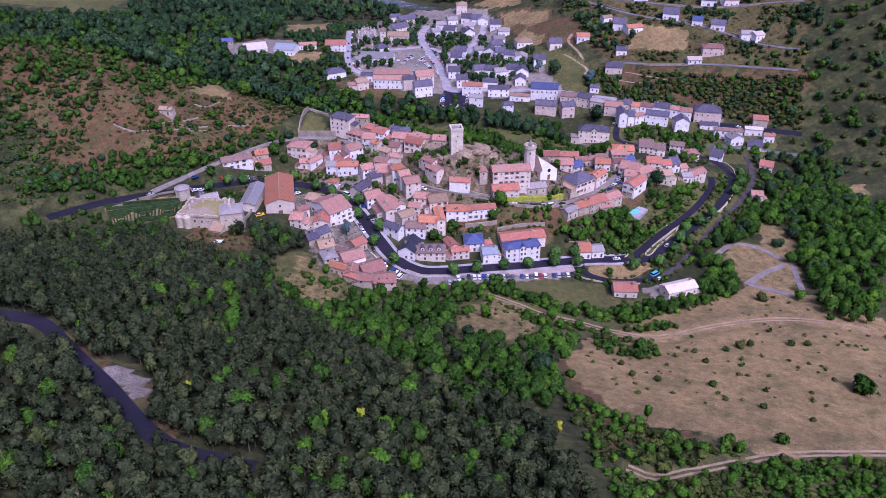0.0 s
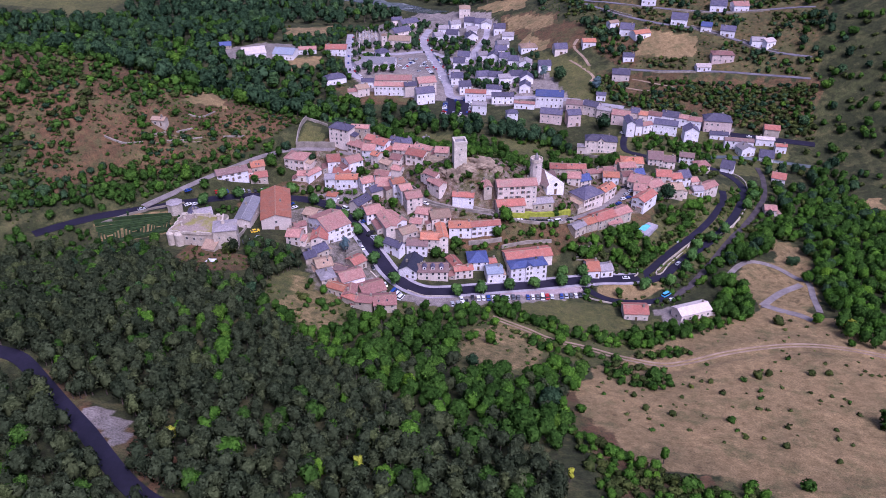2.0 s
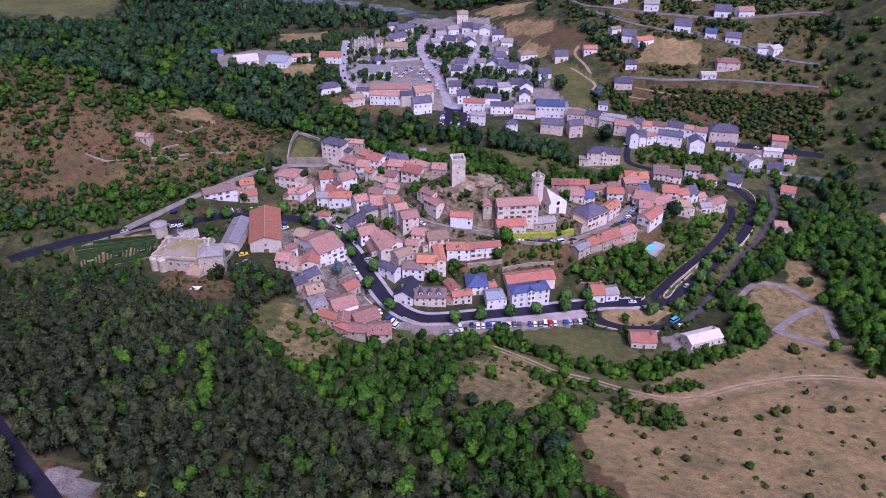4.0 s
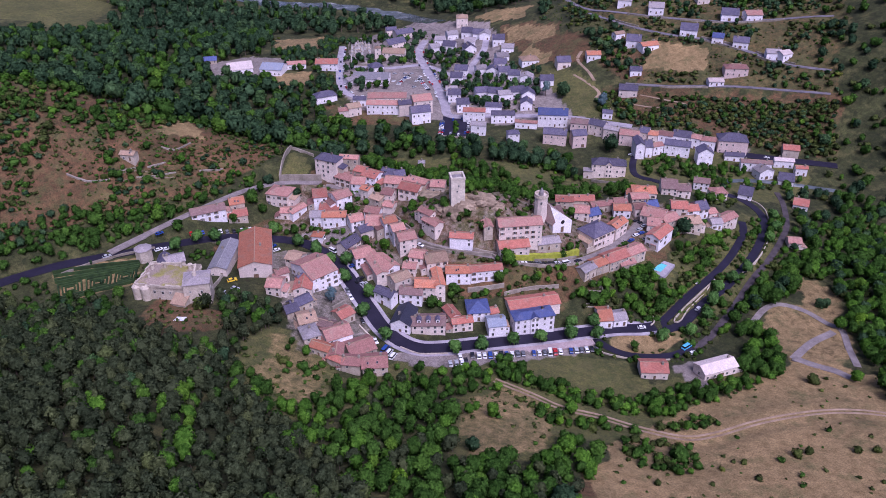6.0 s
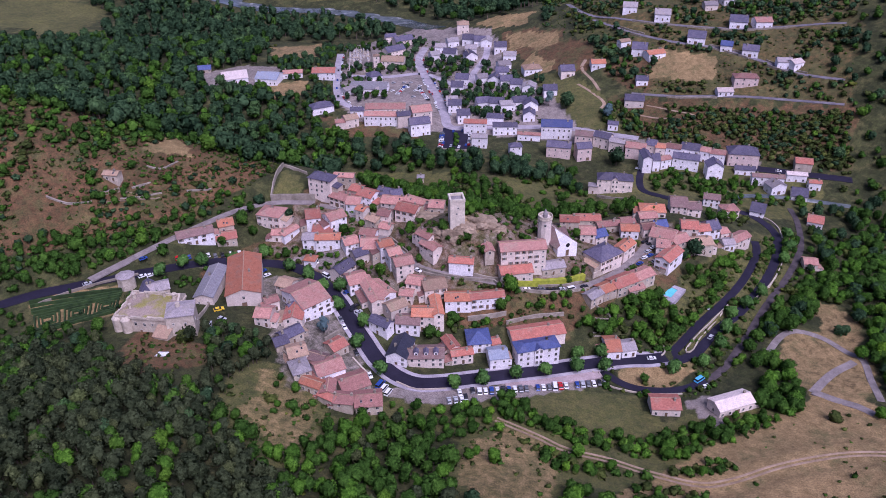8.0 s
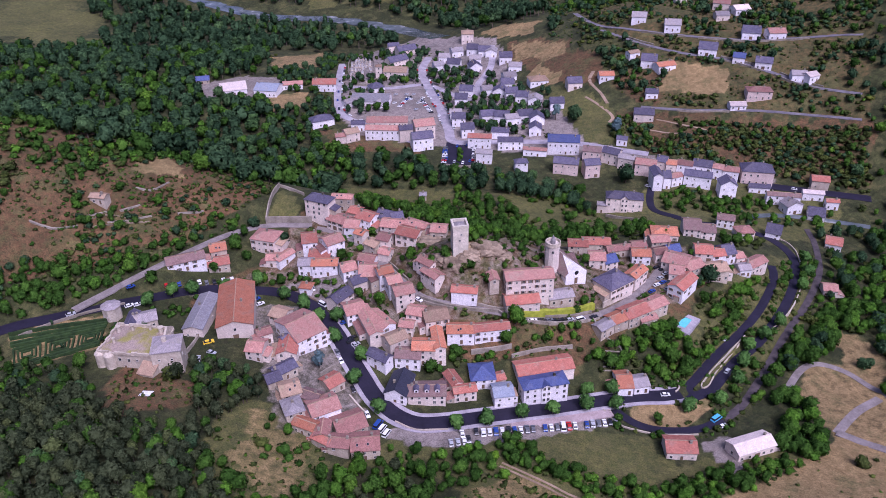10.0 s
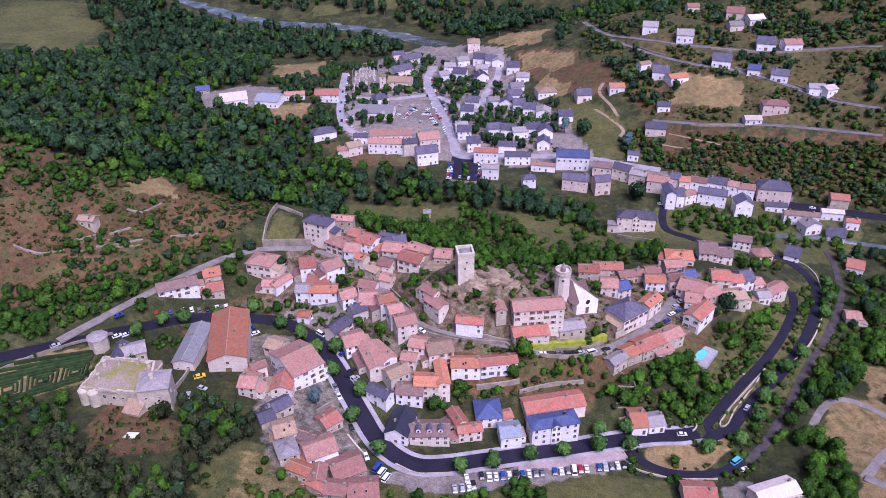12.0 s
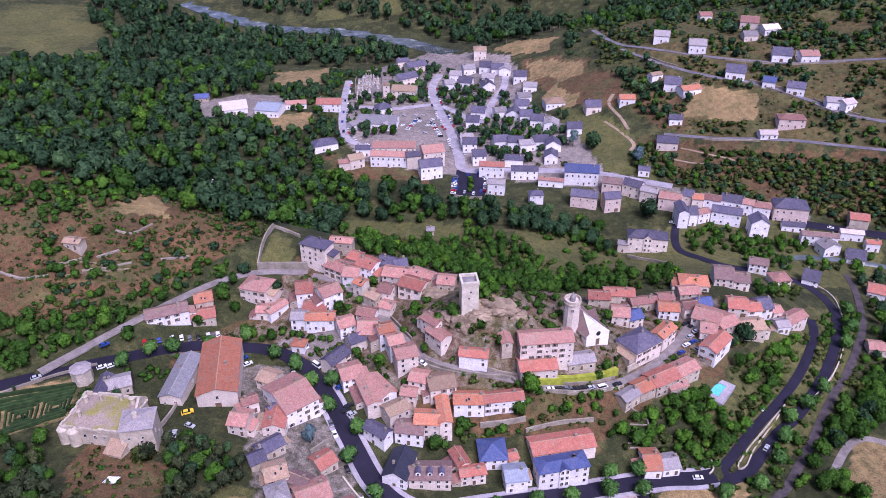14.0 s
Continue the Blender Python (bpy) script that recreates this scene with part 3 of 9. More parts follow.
def ground():
    gx, gy = grid_lines(-250, 250, 2.6, 4200), np.concatenate([[-4200, -2500, -1300, -600, -300, -150, -60, 0, 40], np.arange(70, 420, 2.6), np.arange(420, 780, 4.0), np.arange(780, 1000, 10.0), [1040, 1120, 1250, 1500, 2000, 3000, 4200]])
    X, Y = np.meshgrid(gx, gy)
    x, y = X.ravel(), Y.ravel()
    z = ground_z(x, y)
    rng = np.random.default_rng(3)
    z = z + np.where(near_road(x, y)[0] > 4, rng.normal(0, 0.16, len(z)), 0)
    z = np.minimum(z, 150)
    nx = len(gx)
    i = np.arange(len(gy) - 1)[:, None] * nx + np.arange(nx - 1)[None]
    i = i.ravel()
    faces = np.column_stack([i, i + 1, i + nx + 1, i + nx])
    me = bpy.data.meshes.new("ground")
    me.from_pydata(np.column_stack([x, y, z]).tolist(), [], faces.tolist())
    me.polygons.foreach_set("use_smooth", [True] * len(me.polygons))
    # cover: dry grass, green grass, rusty soil, gravel
    cov = np.zeros((len(x), 4))
    wob = np.array([noise.noise((a * 0.06, b * 0.06, 0)) for a, b in zip(x, y)]) * 7
    wob2 = np.array([noise.noise((a * 0.06, b * 0.06, 9)) for a, b in zip(x, y)]) * 7
    for kind, amount, poly in COVER:
        k = ("dry", "grass", "rust", "gravel").index(kind)
        small = 0.25 if kind == "gravel" else 1.0
        w = inside(poly, x + wob * small, y + wob2 * small) * amount
        cov[:, k] = np.maximum(cov[:, k], w)
    at = me.color_attributes.new("cover", "FLOAT_COLOR", "POINT")
    at.data.foreach_set("color", cov.ravel())
    m, n, l, b = base_material("land", 0.95)
    t1, t2, t3 = noise_node(n, l, 0.035, 6.0, 0.65), noise_node(n, l, 0.35, 6.0, 0.7), noise_node(n, l, 2.2, 4.0, 0.75)
    a = n.new("ShaderNodeVertexColor")
    a.layer_name = "cover"
    s = n.new("ShaderNodeSeparateColor")
    l.new(a.outputs["Color"], s.inputs[0])

    def mottle(dark, light, tex=t2):
        r = ramp(n, [(0.3, dark), (0.7, light)])
        l.new(tex.outputs["Fac"], r.inputs[0])
        return r.outputs[0]

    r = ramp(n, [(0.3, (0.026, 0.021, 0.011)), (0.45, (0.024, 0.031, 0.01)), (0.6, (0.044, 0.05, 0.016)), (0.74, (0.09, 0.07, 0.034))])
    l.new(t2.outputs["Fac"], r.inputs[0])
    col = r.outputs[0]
    def sharpen(sock, tex):
        r = ramp(n, [(0.38, (0, 0, 0)), (0.62, (1, 1, 1))])
        add = n.new("ShaderNodeMath")
        add.operation = "MULTIPLY_ADD"
        add.inputs[1].default_value = 0.55
        l.new(tex.outputs["Fac"], add.inputs[0])
        sub = n.new("ShaderNodeMath")
        sub.operation = "MULTIPLY_ADD"
        sub.inputs[1].default_value = 0.75
        sub.inputs[2].default_value = -0.12
        l.new(sock, sub.inputs[0])
        l.new(sub.outputs[0], add.inputs[2])
        l.new(add.outputs[0], r.inputs[0])
        return r.outputs[0]
    col = mixer(n, l, col, mottle((0.064, 0.078, 0.020), (0.156, 0.138, 0.048)), sharpen(s.outputs[1], t2))
    col = mixer(n, l, col, mottle((0.069, 0.039, 0.018), (0.193, 0.104, 0.052)), sharpen(s.outputs[2], t2))
    t6 = noise_node(n, l, 0.06, 7.0, 0.72)
    r = ramp(n, [(0.5, (0, 0, 0)), (0.62, (0.75, 0.75, 0.75))])
    l.new(t6.outputs["Fac"], r.inputs[0])
    col = mixer(n, l, col, mottle((0.045, 0.058, 0.017), (0.115, 0.115, 0.042)), r.outputs[0])
    t5 = noise_node(n, l, 0.42, 9.0, 0.78)
    r = ramp(n, [(0.48, (0, 0, 0)), (0.6, (0.6, 0.6, 0.6))])
    l.new(t5.outputs["Fac"], r.inputs[0])
    col = mixer(n, l, col, (0.052, 0.056, 0.024), r.outputs[0])
    col = mixer(n, l, col, mottle((0.175, 0.118, 0.052), (0.368, 0.259, 0.124)), sharpen(s.outputs[0], t2))
    t4 = noise_node(n, l, 0.11, 5.0, 0.7)
    r = ramp(n, [(0.52, (0, 0, 0)), (0.66, (0.75, 0.75, 0.75))])
    l.new(t4.outputs["Fac"], r.inputs[0])
    col = mixer(n, l, col, (0.125, 0.115, 0.045), r.outputs[0])
    col = mixer(n, l, col, mottle((0.16, 0.13, 0.12), (0.33, 0.285, 0.27)), sharpen(a.outputs["Alpha"], t2))
    r = ramp(n, [(0.3, (0.65, 0.68, 0.65)), (0.7, (1.25, 1.2, 1.15))])
    l.new(t1.outputs["Fac"], r.inputs[0])
    col = mixer(n, l, col, r.outputs[0], 0.9, "MULTIPLY")
    r = ramp(n, [(0.32, (0.42, 0.44, 0.42)), (0.62, (1.3, 1.3, 1.3))])
    l.new(t3.outputs["Fac"], r.inputs[0])
    col = mixer(n, l, col, r.outputs[0], 0.9, "MULTIPLY")
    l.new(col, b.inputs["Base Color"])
    bump(n, l, b, t3.outputs["Fac"], 0.8, 0.25)
    me.materials.append(m)
    return tagged(new("ground", me), "rolling valley land with dry meadows, grass and bare soil", "ground", kind="structure")


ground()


def strip(name, key, mat, lift, label, half=None, side=0.0, first=0, last=None):
    width, line, z = LINES[key]
    line, z = line[first:last], z[first:last]
    h = half if half else width / 2
    t = np.gradient(line, axis=0)
    t /= np.maximum(np.hypot(t[:, 0], t[:, 1]), 1e-6)[:, None]
    nrm = np.column_stack([-t[:, 1], t[:, 0]])
    c = line + nrm * side
    cols = []
    for o, dz in ((-h, -0.5), (-h, 0.0), (0, 0.05), (h, 0.0), (h, -0.5)):
        p = c + nrm * o
        cols.append(np.column_stack([p, z + lift + dz]))
    v = np.stack(cols, 1).reshape(-1, 3)
    f = [(5 * i + j, 5 * i + j + 1, 5 * i + j + 6, 5 * i + j + 5)[::-1] for i in range(len(line) - 1) for j in range(4)]
    return tagged(new(name, mesh_from(name, v, f, [mat])), label, "road", kind="structure")


HILL_ROAD = varied("worn_grey_tarmac", (0.12, 0.11, 0.13), (0.23, 0.21, 0.235), 0.2, 1.5, 0.9, 0.2, 0.05)
COBBLE = varied("grey_cobble", (0.17, 0.143, 0.135), (0.3, 0.26, 0.25), 0.3, 2.0, 0.9, 0.4, 0.05)
for key in ROADS:
    pale = key in ("west_street", "terrace_road", "middle_road", "slope_road", "hall_street", "far_street")
    dirt = key == "mud_lane"
    hill = key in ("terrace_road", "middle_road", "slope_road")
    strip("road", key, HILL_ROAD if hill else PAVING if pale else COBBLE if key in ("hill_lane", "village_street") else MUD if dirt else ASPHALT, 0.06, "pale worn village road" if pale else "stony grey lane climbing the hill" if key in ("hill_lane", "village_street") else "dark muddy lane with a grassy verge" if dirt else "dark asphalt road between verges")
for off in (-1, 1):
    strip("pavement", "main", PAVING, 0.12, "pale paved footway along the main road", 0.75, off * 3.5, 62)
PROMENADE = varied("pinkish_gravel", (0.3, 0.225, 0.225), (0.46, 0.36, 0.36), 0.2, 2.0, 0.9, 0.2, 0.05)
k0, k1 = (int(np.hypot(LINES["main"][1][:, 0] - px, LINES["main"][1][:, 1] - py).argmin()) for px, py in ((7.0, 275.0), (42.0, 287.0)))
strip("pavement", "main", PROMENADE, 0.1, "pinkish gravel promenade between the road and the parked cars", 2.1, -5.6, k0, k1)
for key in TRACKS:
    if key.startswith("loop_path"):
        strip("track", key, COBBLE, 0.0, "grey stony path with a grass edge")
    elif key in ("field_track", "meadow_track"):
        for off in (-0.75, 0.75):
            strip("wheel_track", key, DIRT, 0.04, "pale rut of a dirt track through dry grass", 0.34, off)
    else:
        strip("track", key, DIRT, 0.0, "pale dirt track through dry grass")


# ==== houses ====
FOOT = []


def window_meshes():
    out = {}
    for kind, w, h in (("tall", 0.76, 1.14), ("small", 0.58, 0.66), ("door", 0.9, 1.75), ("gate", 1.9, 2.0)):
        s = Shape()
        t = 0.08
        s.box(-w / 2 - t, w / 2 + t, -0.07, 0.05, h, h + t).box(-w / 2 - t, w / 2 + t, -0.13, 0.05, -t, 0)
        s.box(-w / 2 - t, -w / 2, -0.07, 0.05, 0, h).box(w / 2, w / 2 + t, -0.07, 0.05, 0, h)
        if kind in ("tall", "small"):
            s.box(-0.03, 0.03, -0.05, 0.03, 0, h)
        fr = s.mesh(kind + "_frame", FRAME)
        pane = Shape().box(-w / 2, w / 2, -0.03, 0.03, 0, h).mesh(kind + "_pane", GLASS if kind in ("tall", "small") else WOOD)
        sh = Shape().box(-0.18, 0.18, -0.05, 0.05, 0, h).mesh(kind + "_shutter", WOOD)
        out[kind] = (fr, pane, sh, w, h)
    return out


WIN = window_meshes()
CHIMNEY = mesh_from("chimney", *(lambda s: (s.v, s.f))(Shape().box(-0.35, 0.35, -0.3, 0.3, -1.2, 0.9).box(-0.42, 0.42, -0.37, 0.37, 0.9, 1.02).box(-0.2, 0.2, -0.18, 0.18, 1.02, 1.3)), [MASONRY])


def opening(parent, kind, m, shutters=False):
    fr, pane, sh, w, h = WIN[kind]
    name = "window" if kind in ("tall", "small") else "door"
    o = put(name, fr, parent, m)
    put("pane" if name == "window" else "door_leaf", pane, o)
    if shutters:
        put("shutter", sh, o, pose(-w / 2 - 0.27, -0.09, 0))
        put("shutter", sh, o, pose(w / 2 + 0.27, -0.09, 0))


def house(x, y, z, w, d, h, yaw, sink, ridge, roof, wall, tag=""):
    rng = random.Random(int(x * 7 + y * 13))
    far = y > 430
    if y > 530:
        h, w, d = h * 0.8, w * 0.92, d * 0.9
    kinds = {"school": "white two-storey house with a central gable", "mansion": "large cream town house", "hotel": "large cream hotel with a cross gable",
             "barn": "long stone barn", "dormers": "cream house with three roof dormers", "castle": "tall stone castle block"}
    label = (kinds[tag] if tag in kinds else WALL_WORDS[wall] + " village house") + " under a " + ROOF_WORDS[roof]
    FOOT.append((x, y, w / 2 + 0.8, d / 2 + 0.8, radians(yaw)))
    top = empty("house", pose(x, y, z, 0, 0, yaw), label, "house", "houses across the river" if far else "houses of the hill village")
    steep = 0.62 if roof in ("slate", "navy", "blue") and tag not in ("school",) else 0.42
    if tag == "barn" or d > 14:
        steep = 0.34
    if tag == "castle":
        steep = 0.2
    hw, hd = w / 2, d / 2
    s = Shape()
    o, t = 0.35, 0.2
    r = Shape()
    if ridge == "p":
        k = hd * steep
        s.solid([(-hw, -hd, -sink), (hw, -hd, -sink), (hw, hd, -sink), (-hw, hd, -sink), (-hw, -hd, h), (hw, -hd, h), (hw, hd, h), (-hw, hd, h), (-hw, 0, h + k), (hw, 0, h + k)],
                [(0, 1, 5, 4), (1, 2, 6, 9, 5), (2, 3, 7, 6), (3, 0, 4, 8, 7), (0, 3, 2, 1), (4, 5, 9, 8), (6, 7, 8, 9)])
        e = h - o * steep + t
        r.slab((-hw - o, -hd - o, e), (hw + o, -hd - o, e), (hw + o, 0, h + k + t), (-hw - o, 0, h + k + t), t)
        r.slab((hw + o, hd + o, e), (-hw - o, hd + o, e), (-hw - o, 0, h + k + t), (hw + o, 0, h + k + t), t)
        cap = Shape().prism([(-hw - o, -0.14), (hw + o, -0.14), (hw + o, 0.14), (-hw - o, 0.14)], h + k + t - 0.08, h + k + t + 0.1)
    elif ridge == "q":
        k = hw * steep
        s.solid([(-hw, -hd, -sink), (hw, -hd, -sink), (hw, hd, -sink), (-hw, hd, -sink), (-hw, -hd, h), (hw, -hd, h), (hw, hd, h), (-hw, hd, h), (0, -hd, h + k), (0, hd, h + k)],
                [(0, 1, 5, 8, 4), (1, 2, 6, 5), (2, 3, 7, 9, 6), (3, 0, 4, 7), (0, 3, 2, 1), (4, 8, 9, 7), (5, 6, 9, 8)])
        e = h - o * steep + t
        r.slab((-hw - o, hd + o, e), (-hw - o, -hd - o, e), (0, -hd - o, h + k + t), (0, hd + o, h + k + t), t)
        r.slab((hw + o, -hd - o, e), (hw + o, hd + o, e), (0, hd + o, h + k + t), (0, -hd - o, h + k + t), t)
        cap = Shape().prism([(-0.14, -hd - o), (0.14, -hd - o), (0.14, hd + o), (-0.14, hd + o)], h + k + t - 0.08, h + k + t + 0.1)
    else:
        s.box(-hw, hw, -hd, hd, -sink, h)
        half = min(hw, hd)
        k = half * steep
        rx, ry = max(hw - half, 0.15), max(hd - half, 0.15)
        e = h - o * steep + 0.12
        W, D = hw + o, hd + o
        r.solid([(-W, -D, e), (W, -D, e), (W, D, e), (-W, D, e), (-rx, -ry, h + k), (rx, -ry, h + k), (rx, ry, h + k), (-rx, ry, h + k), (-W, -D, e - t), (W, -D, e - t), (W, D, e - t), (-W, D, e - t)],
                [(0, 1, 5, 4), (1, 2, 6, 5), (2, 3, 7, 6), (3, 0, 4, 7), (4, 5, 6, 7), (11, 10, 9, 8), (0, 8, 9, 1), (1, 9, 10, 2), (2, 10, 11, 3), (3, 11, 8, 0)])
        cap = Shape().box(-rx - 0.12, rx + 0.12, -ry - 0.12, ry + 0.12, h + k - 0.03, h + k + 0.1)
    put("wall", s.mesh("house_wall", WALL[wall]), top)
    ro = put("roof", r.mesh("house_roof", ROOF[roof]), top)
    put("ridge_tiles", cap.mesh("ridge_tiles", ROOF["tan" if roof in ("orange", "red", "pink", "tan", "maroon", "brown") else roof]), ro)
    # openings, storey by storey
    storeys = max(1, int((h + 0.3) / (2.75 if far else 2.15)))
    sh = wall in ("white", "cream") and rng.random() < 0.4 and not far
    for face, length, m0 in ((0, w, pose(0, -hd, 0)), (1, d, pose(hw, 0, 0, 0, 0, 90)), (3, d, pose(-hw, 0, 0, 0, 0, -90)), (2, w, pose(0, hd, 0, 0, 0, 180))):
        if face == 2 and (far or w < 9):
            continue
        n = max(1, int(length / ((3.0 if far else 2.4) if face == 0 else (4.6 if far else 3.4))))
        if tag == "barn":
            n = max(1, n // 3)
        for fl in range(storeys):
            for i in range(n):
                if rng.random() < (0.2 if face == 0 else 0.45):
                    continue
                px = (i + 0.5 - n / 2) * length / n + (0 if tag else rng.uniform(-0.25, 0.25))
                pz = fl * h / storeys + (0.95 if far else 0.72)
                kind = "tall" if rng.random() < 0.75 else "small"
                if fl == 0 and face == 0 and i == n // 2:
                    kind, pz = ("gate" if tag == "barn" or (rng.random() < 0.08 and w > 7) else "door"), 0.05
                if pz + WIN[kind][4] > h - 0.15:
                    pz = max(0.1, h - 0.2 - WIN[kind][4])
                opening(top, kind, m0 @ pose(px, -0.03, pz), sh and kind == "tall")
    for i in range(1 if rng.random() < 0.75 else (2 if w > 9 else 0)):
        cx = rng.choice((-1, 1)) * hw * rng.uniform(0.45, 0.85)
        if ridge == "q":
            put("chimney", CHIMNEY, top, pose(rng.choice((-1, 1)) * hw * 0.35, rng.uniform(-0.6, 0.6) * hd, h + k * 0.65 + t))
        elif ridge == "p":
            put("chimney", CHIMNEY, top, pose(cx, hd * rng.uniform(-0.25, 0.25), h + k * 0.8 + t))
        else:
            put("chimney", CHIMNEY, top, pose(rx * 0.8, 0, h + k * 0.9))
    if not tag and not far and rng.random() < 0.5 and h > 3.1:
        sd = rng.choice((-1, 1))
        aw, ad, ah = rng.uniform(1.8, 3.0), hd * rng.uniform(0.5, 0.85), h * rng.uniform(0.45, 0.7)
        ax, ay = sd * hw, rng.uniform(-0.3, 0.3) * hd
        wx, wy = x + math.cos(radians(yaw)) * (ax + sd * aw) - math.sin(radians(yaw)) * ay, y + math.sin(radians(yaw)) * (ax + sd * aw) + math.cos(radians(yaw)) * ay
        if near_road(wx, wy)[0][0] > 1.2:
            x0, x1 = sorted((ax, ax + sd * aw))
            lo, hi = ah - 0.28 * aw, ah
            zl, zr = (hi, lo) if sd > 0 else (lo, hi)
            an = put("annex", Shape().solid([(x0, ay - ad, -sink), (x1, ay - ad, -sink), (x1, ay + ad, -sink), (x0, ay + ad, -sink), (x0, ay - ad, zl), (x1, ay - ad, zr), (x1, ay + ad, zr), (x0, ay + ad, zl)],
                                            [(0, 1, 5, 4), (1, 2, 6, 5), (2, 3, 7, 6), (3, 0, 4, 7), (0, 3, 2, 1)]).mesh("annex", WALL[rng.choice((wall, "stone", "cream"))]), top)
            put("annex_roof", Shape().slab((x0 - 0.15, ay - ad - 0.25, zl + 0.16), (x1 + 0.15, ay - ad - 0.25, zr + 0.16), (x1 + 0.15, ay + ad + 0.25, zr + 0.16), (x0 - 0.15, ay + ad + 0.25, zl + 0.16), 0.15).mesh("annex_roof", ROOF[rng.choice((roof, "pink", "tan", "maroon"))]), an)
            opening(an, "small", pose((x0 + x1) / 2, ay - ad - 0.03, 0.9))
    if ridge == "p" and not far and not tag and rng.random() < 0.2:
        for q in range(rng.choice((1, 1, 2))):
            sky_y = -hd * rng.uniform(0.3, 0.7)
            light = put("skylight", Shape().box(-0.32, 0.32, -0.42, 0.42, -0.04, 0.07).mesh("skylight_frame", ROOF["grey"]), ro, pose(rng.uniform(-0.6, 0.6) * hw, sky_y, h + k * (1 + sky_y / hd) + t + 0.05, math.degrees(math.atan(steep)), 0, 0))
            put("pane", Shape().box(-0.26, 0.26, -0.36, 0.36, 0.05, 0.1).mesh("skylight_pane", GLASS), light)
    if tag in ("school", "hotel"):
        gw, gh = w * 0.2, h + k * 0.75
        g = Shape()
        for y0, y1, hz in ((-hd - 0.35, 0.0, gh),):
            g.solid([(-gw / 2, y0, -sink), (gw / 2, y0, -sink), (gw / 2, y1, -sink), (-gw / 2, y1, -sink), (-gw / 2, y0, h), (gw / 2, y0, h), (gw / 2, y1, h), (-gw / 2, y1, h), (0, y0, hz), (0, y1, hz)],
                    [(0, 1, 5, 8, 4), (1, 2, 6, 5), (2, 3, 7, 9, 6), (3, 0, 4, 7), (0, 3, 2, 1), (4, 8, 9, 7), (5, 6, 9, 8)])
        bay = put("gable_bay", g.mesh("gable_bay", WALL[wall]), top)
        rr = Shape().slab((-gw / 2 - 0.3, 0, h), (-gw / 2 - 0.3, -hd - 0.7, h), (0, -hd - 0.7, gh + 0.2), (0, 0, gh + 0.2), 0.18)
        rr.slab((gw / 2 + 0.3, -hd - 0.7, h), (gw / 2 + 0.3, 0, h), (0, 0, gh + 0.2), (0, -hd - 0.7, gh + 0.2), 0.18)
        put("gable_roof", rr.mesh("gable_roof", ROOF[roof]), top)
        for fl in range(storeys):
            for px in (-gw / 4, gw / 4):
                opening(bay, "tall", pose(px, -hd - 0.38, fl * h / storeys + 0.95))
    if tag == "dormers":
        for px in (-w * 0.28, 0, w * 0.28):
            q = Shape().box(-0.7, 0.7, -hd * 0.72, -hd * 0.2, h + 0.4, h + 1.9)
            dm = put("dormer", q.mesh("dormer", WALL["white"]), top)
            rr = Shape().slab((-0.95, -hd * 0.1, h + 1.75), (-0.95, -hd * 0.8, h + 1.75), (0, -hd * 0.8, h + 2.5), (0, -hd * 0.1, h + 2.5), 0.12)
            rr.slab((0.95, -hd * 0.8, h + 1.75), (0.95, -hd * 0.1, h + 1.75), (0, -hd * 0.1, h + 2.5), (0, -hd * 0.8, h + 2.5), 0.12)
            put("dormer_roof", rr.mesh("dormer_roof", ROOF["slate"]), dm)
            put("pane", WIN["small"][1], dm, pose(px, -hd * 0.72 - 0.04, h + 0.75))
            for c in dm.children:
                if c.name.startswith("dormer_roof"):
                    c.matrix_basis = pose(px, 0, 0)
            dm.data.transform(pose(px, 0, 0))
    return top


house(-115.2, 329.7, 17.3, 13.9, 6.4, 4.0, 27.2, 2.6, 'p', 'brown', 'white')
house(-106.4, 340.8, 16.6, 6.0, 6.8, 3.0, 24.0, 1.7, 'p', 'orange', 'stone')
house(-104.3, 334.0, 14.4, 7.8, 6.5, 3.0, 21.1, 1.8, 'p', 'red', 'stone')
house(-89.0, 349.2, 14.8, 10.0, 8.5, 5.6, -12.6, 2.3, 'h', 'pink', 'cream')
house(-85.3, 341.5, 11.9, 4.4, 5.3, 3.2, 4.0, 1.1, 'p', 'pink', 'cream')
house(-81.2, 342.7, 12.0, 8.6, 4.0, 3.2, 56.8, 1.6, 'p', 'pink', 'white')
house(-70.1, 365.9, 19.6, 10.8, 6.3, 9.0, -20.1, 1.8, 'h', 'slate', 'cream')
house(-62.0, 373.0, 20.2, 8.6, 4.4, 5.6, -4.3, 1.2, 'p', 'pink', 'stone')
house(-61.5, 361.5, 17.8, 8.4, 7.1, 4.0, -29.0, 1.5, 'p', 'pink', 'cream')
house(-55.8, 366.8, 18.9, 4.3, 6.0, 4.0, -23.4, 1.0, 'p', 'red', 'stone')
house(-50.1, 362.3, 18.0, 7.3, 7.4, 4.8, -27.7, 1.0, 'p', 'red', 'white')
house(-55.4, 358.0, 16.8, 5.8, 7.8, 4.8, -7.1, 1.1, 'p', 'pink', 'white')
house(-51.5, 352.6, 16.0, 4.1, 4.5, 4.8, -27.9, 0.8, 'p', 'orange', 'cream')
house(-42.4, 364.7, 18.2, 7.2, 6.5, 4.0, -21.4, 1.0, 'p', 'slate', 'stone')
house(-38.4, 363.3, 18.2, 4.7, 6.3, 4.0, 18.2, 1.1, 'p', 'slate', 'stone')
house(-38.6, 357.9, 18.2, 9.8, 7.7, 4.0, -9.0, 1.2, 'p', 'pink', 'cream')
house(-29.0, 355.4, 19.3, 9.4, 5.8, 4.0, -28.9, 1.5, 'p', 'pink', 'cream')
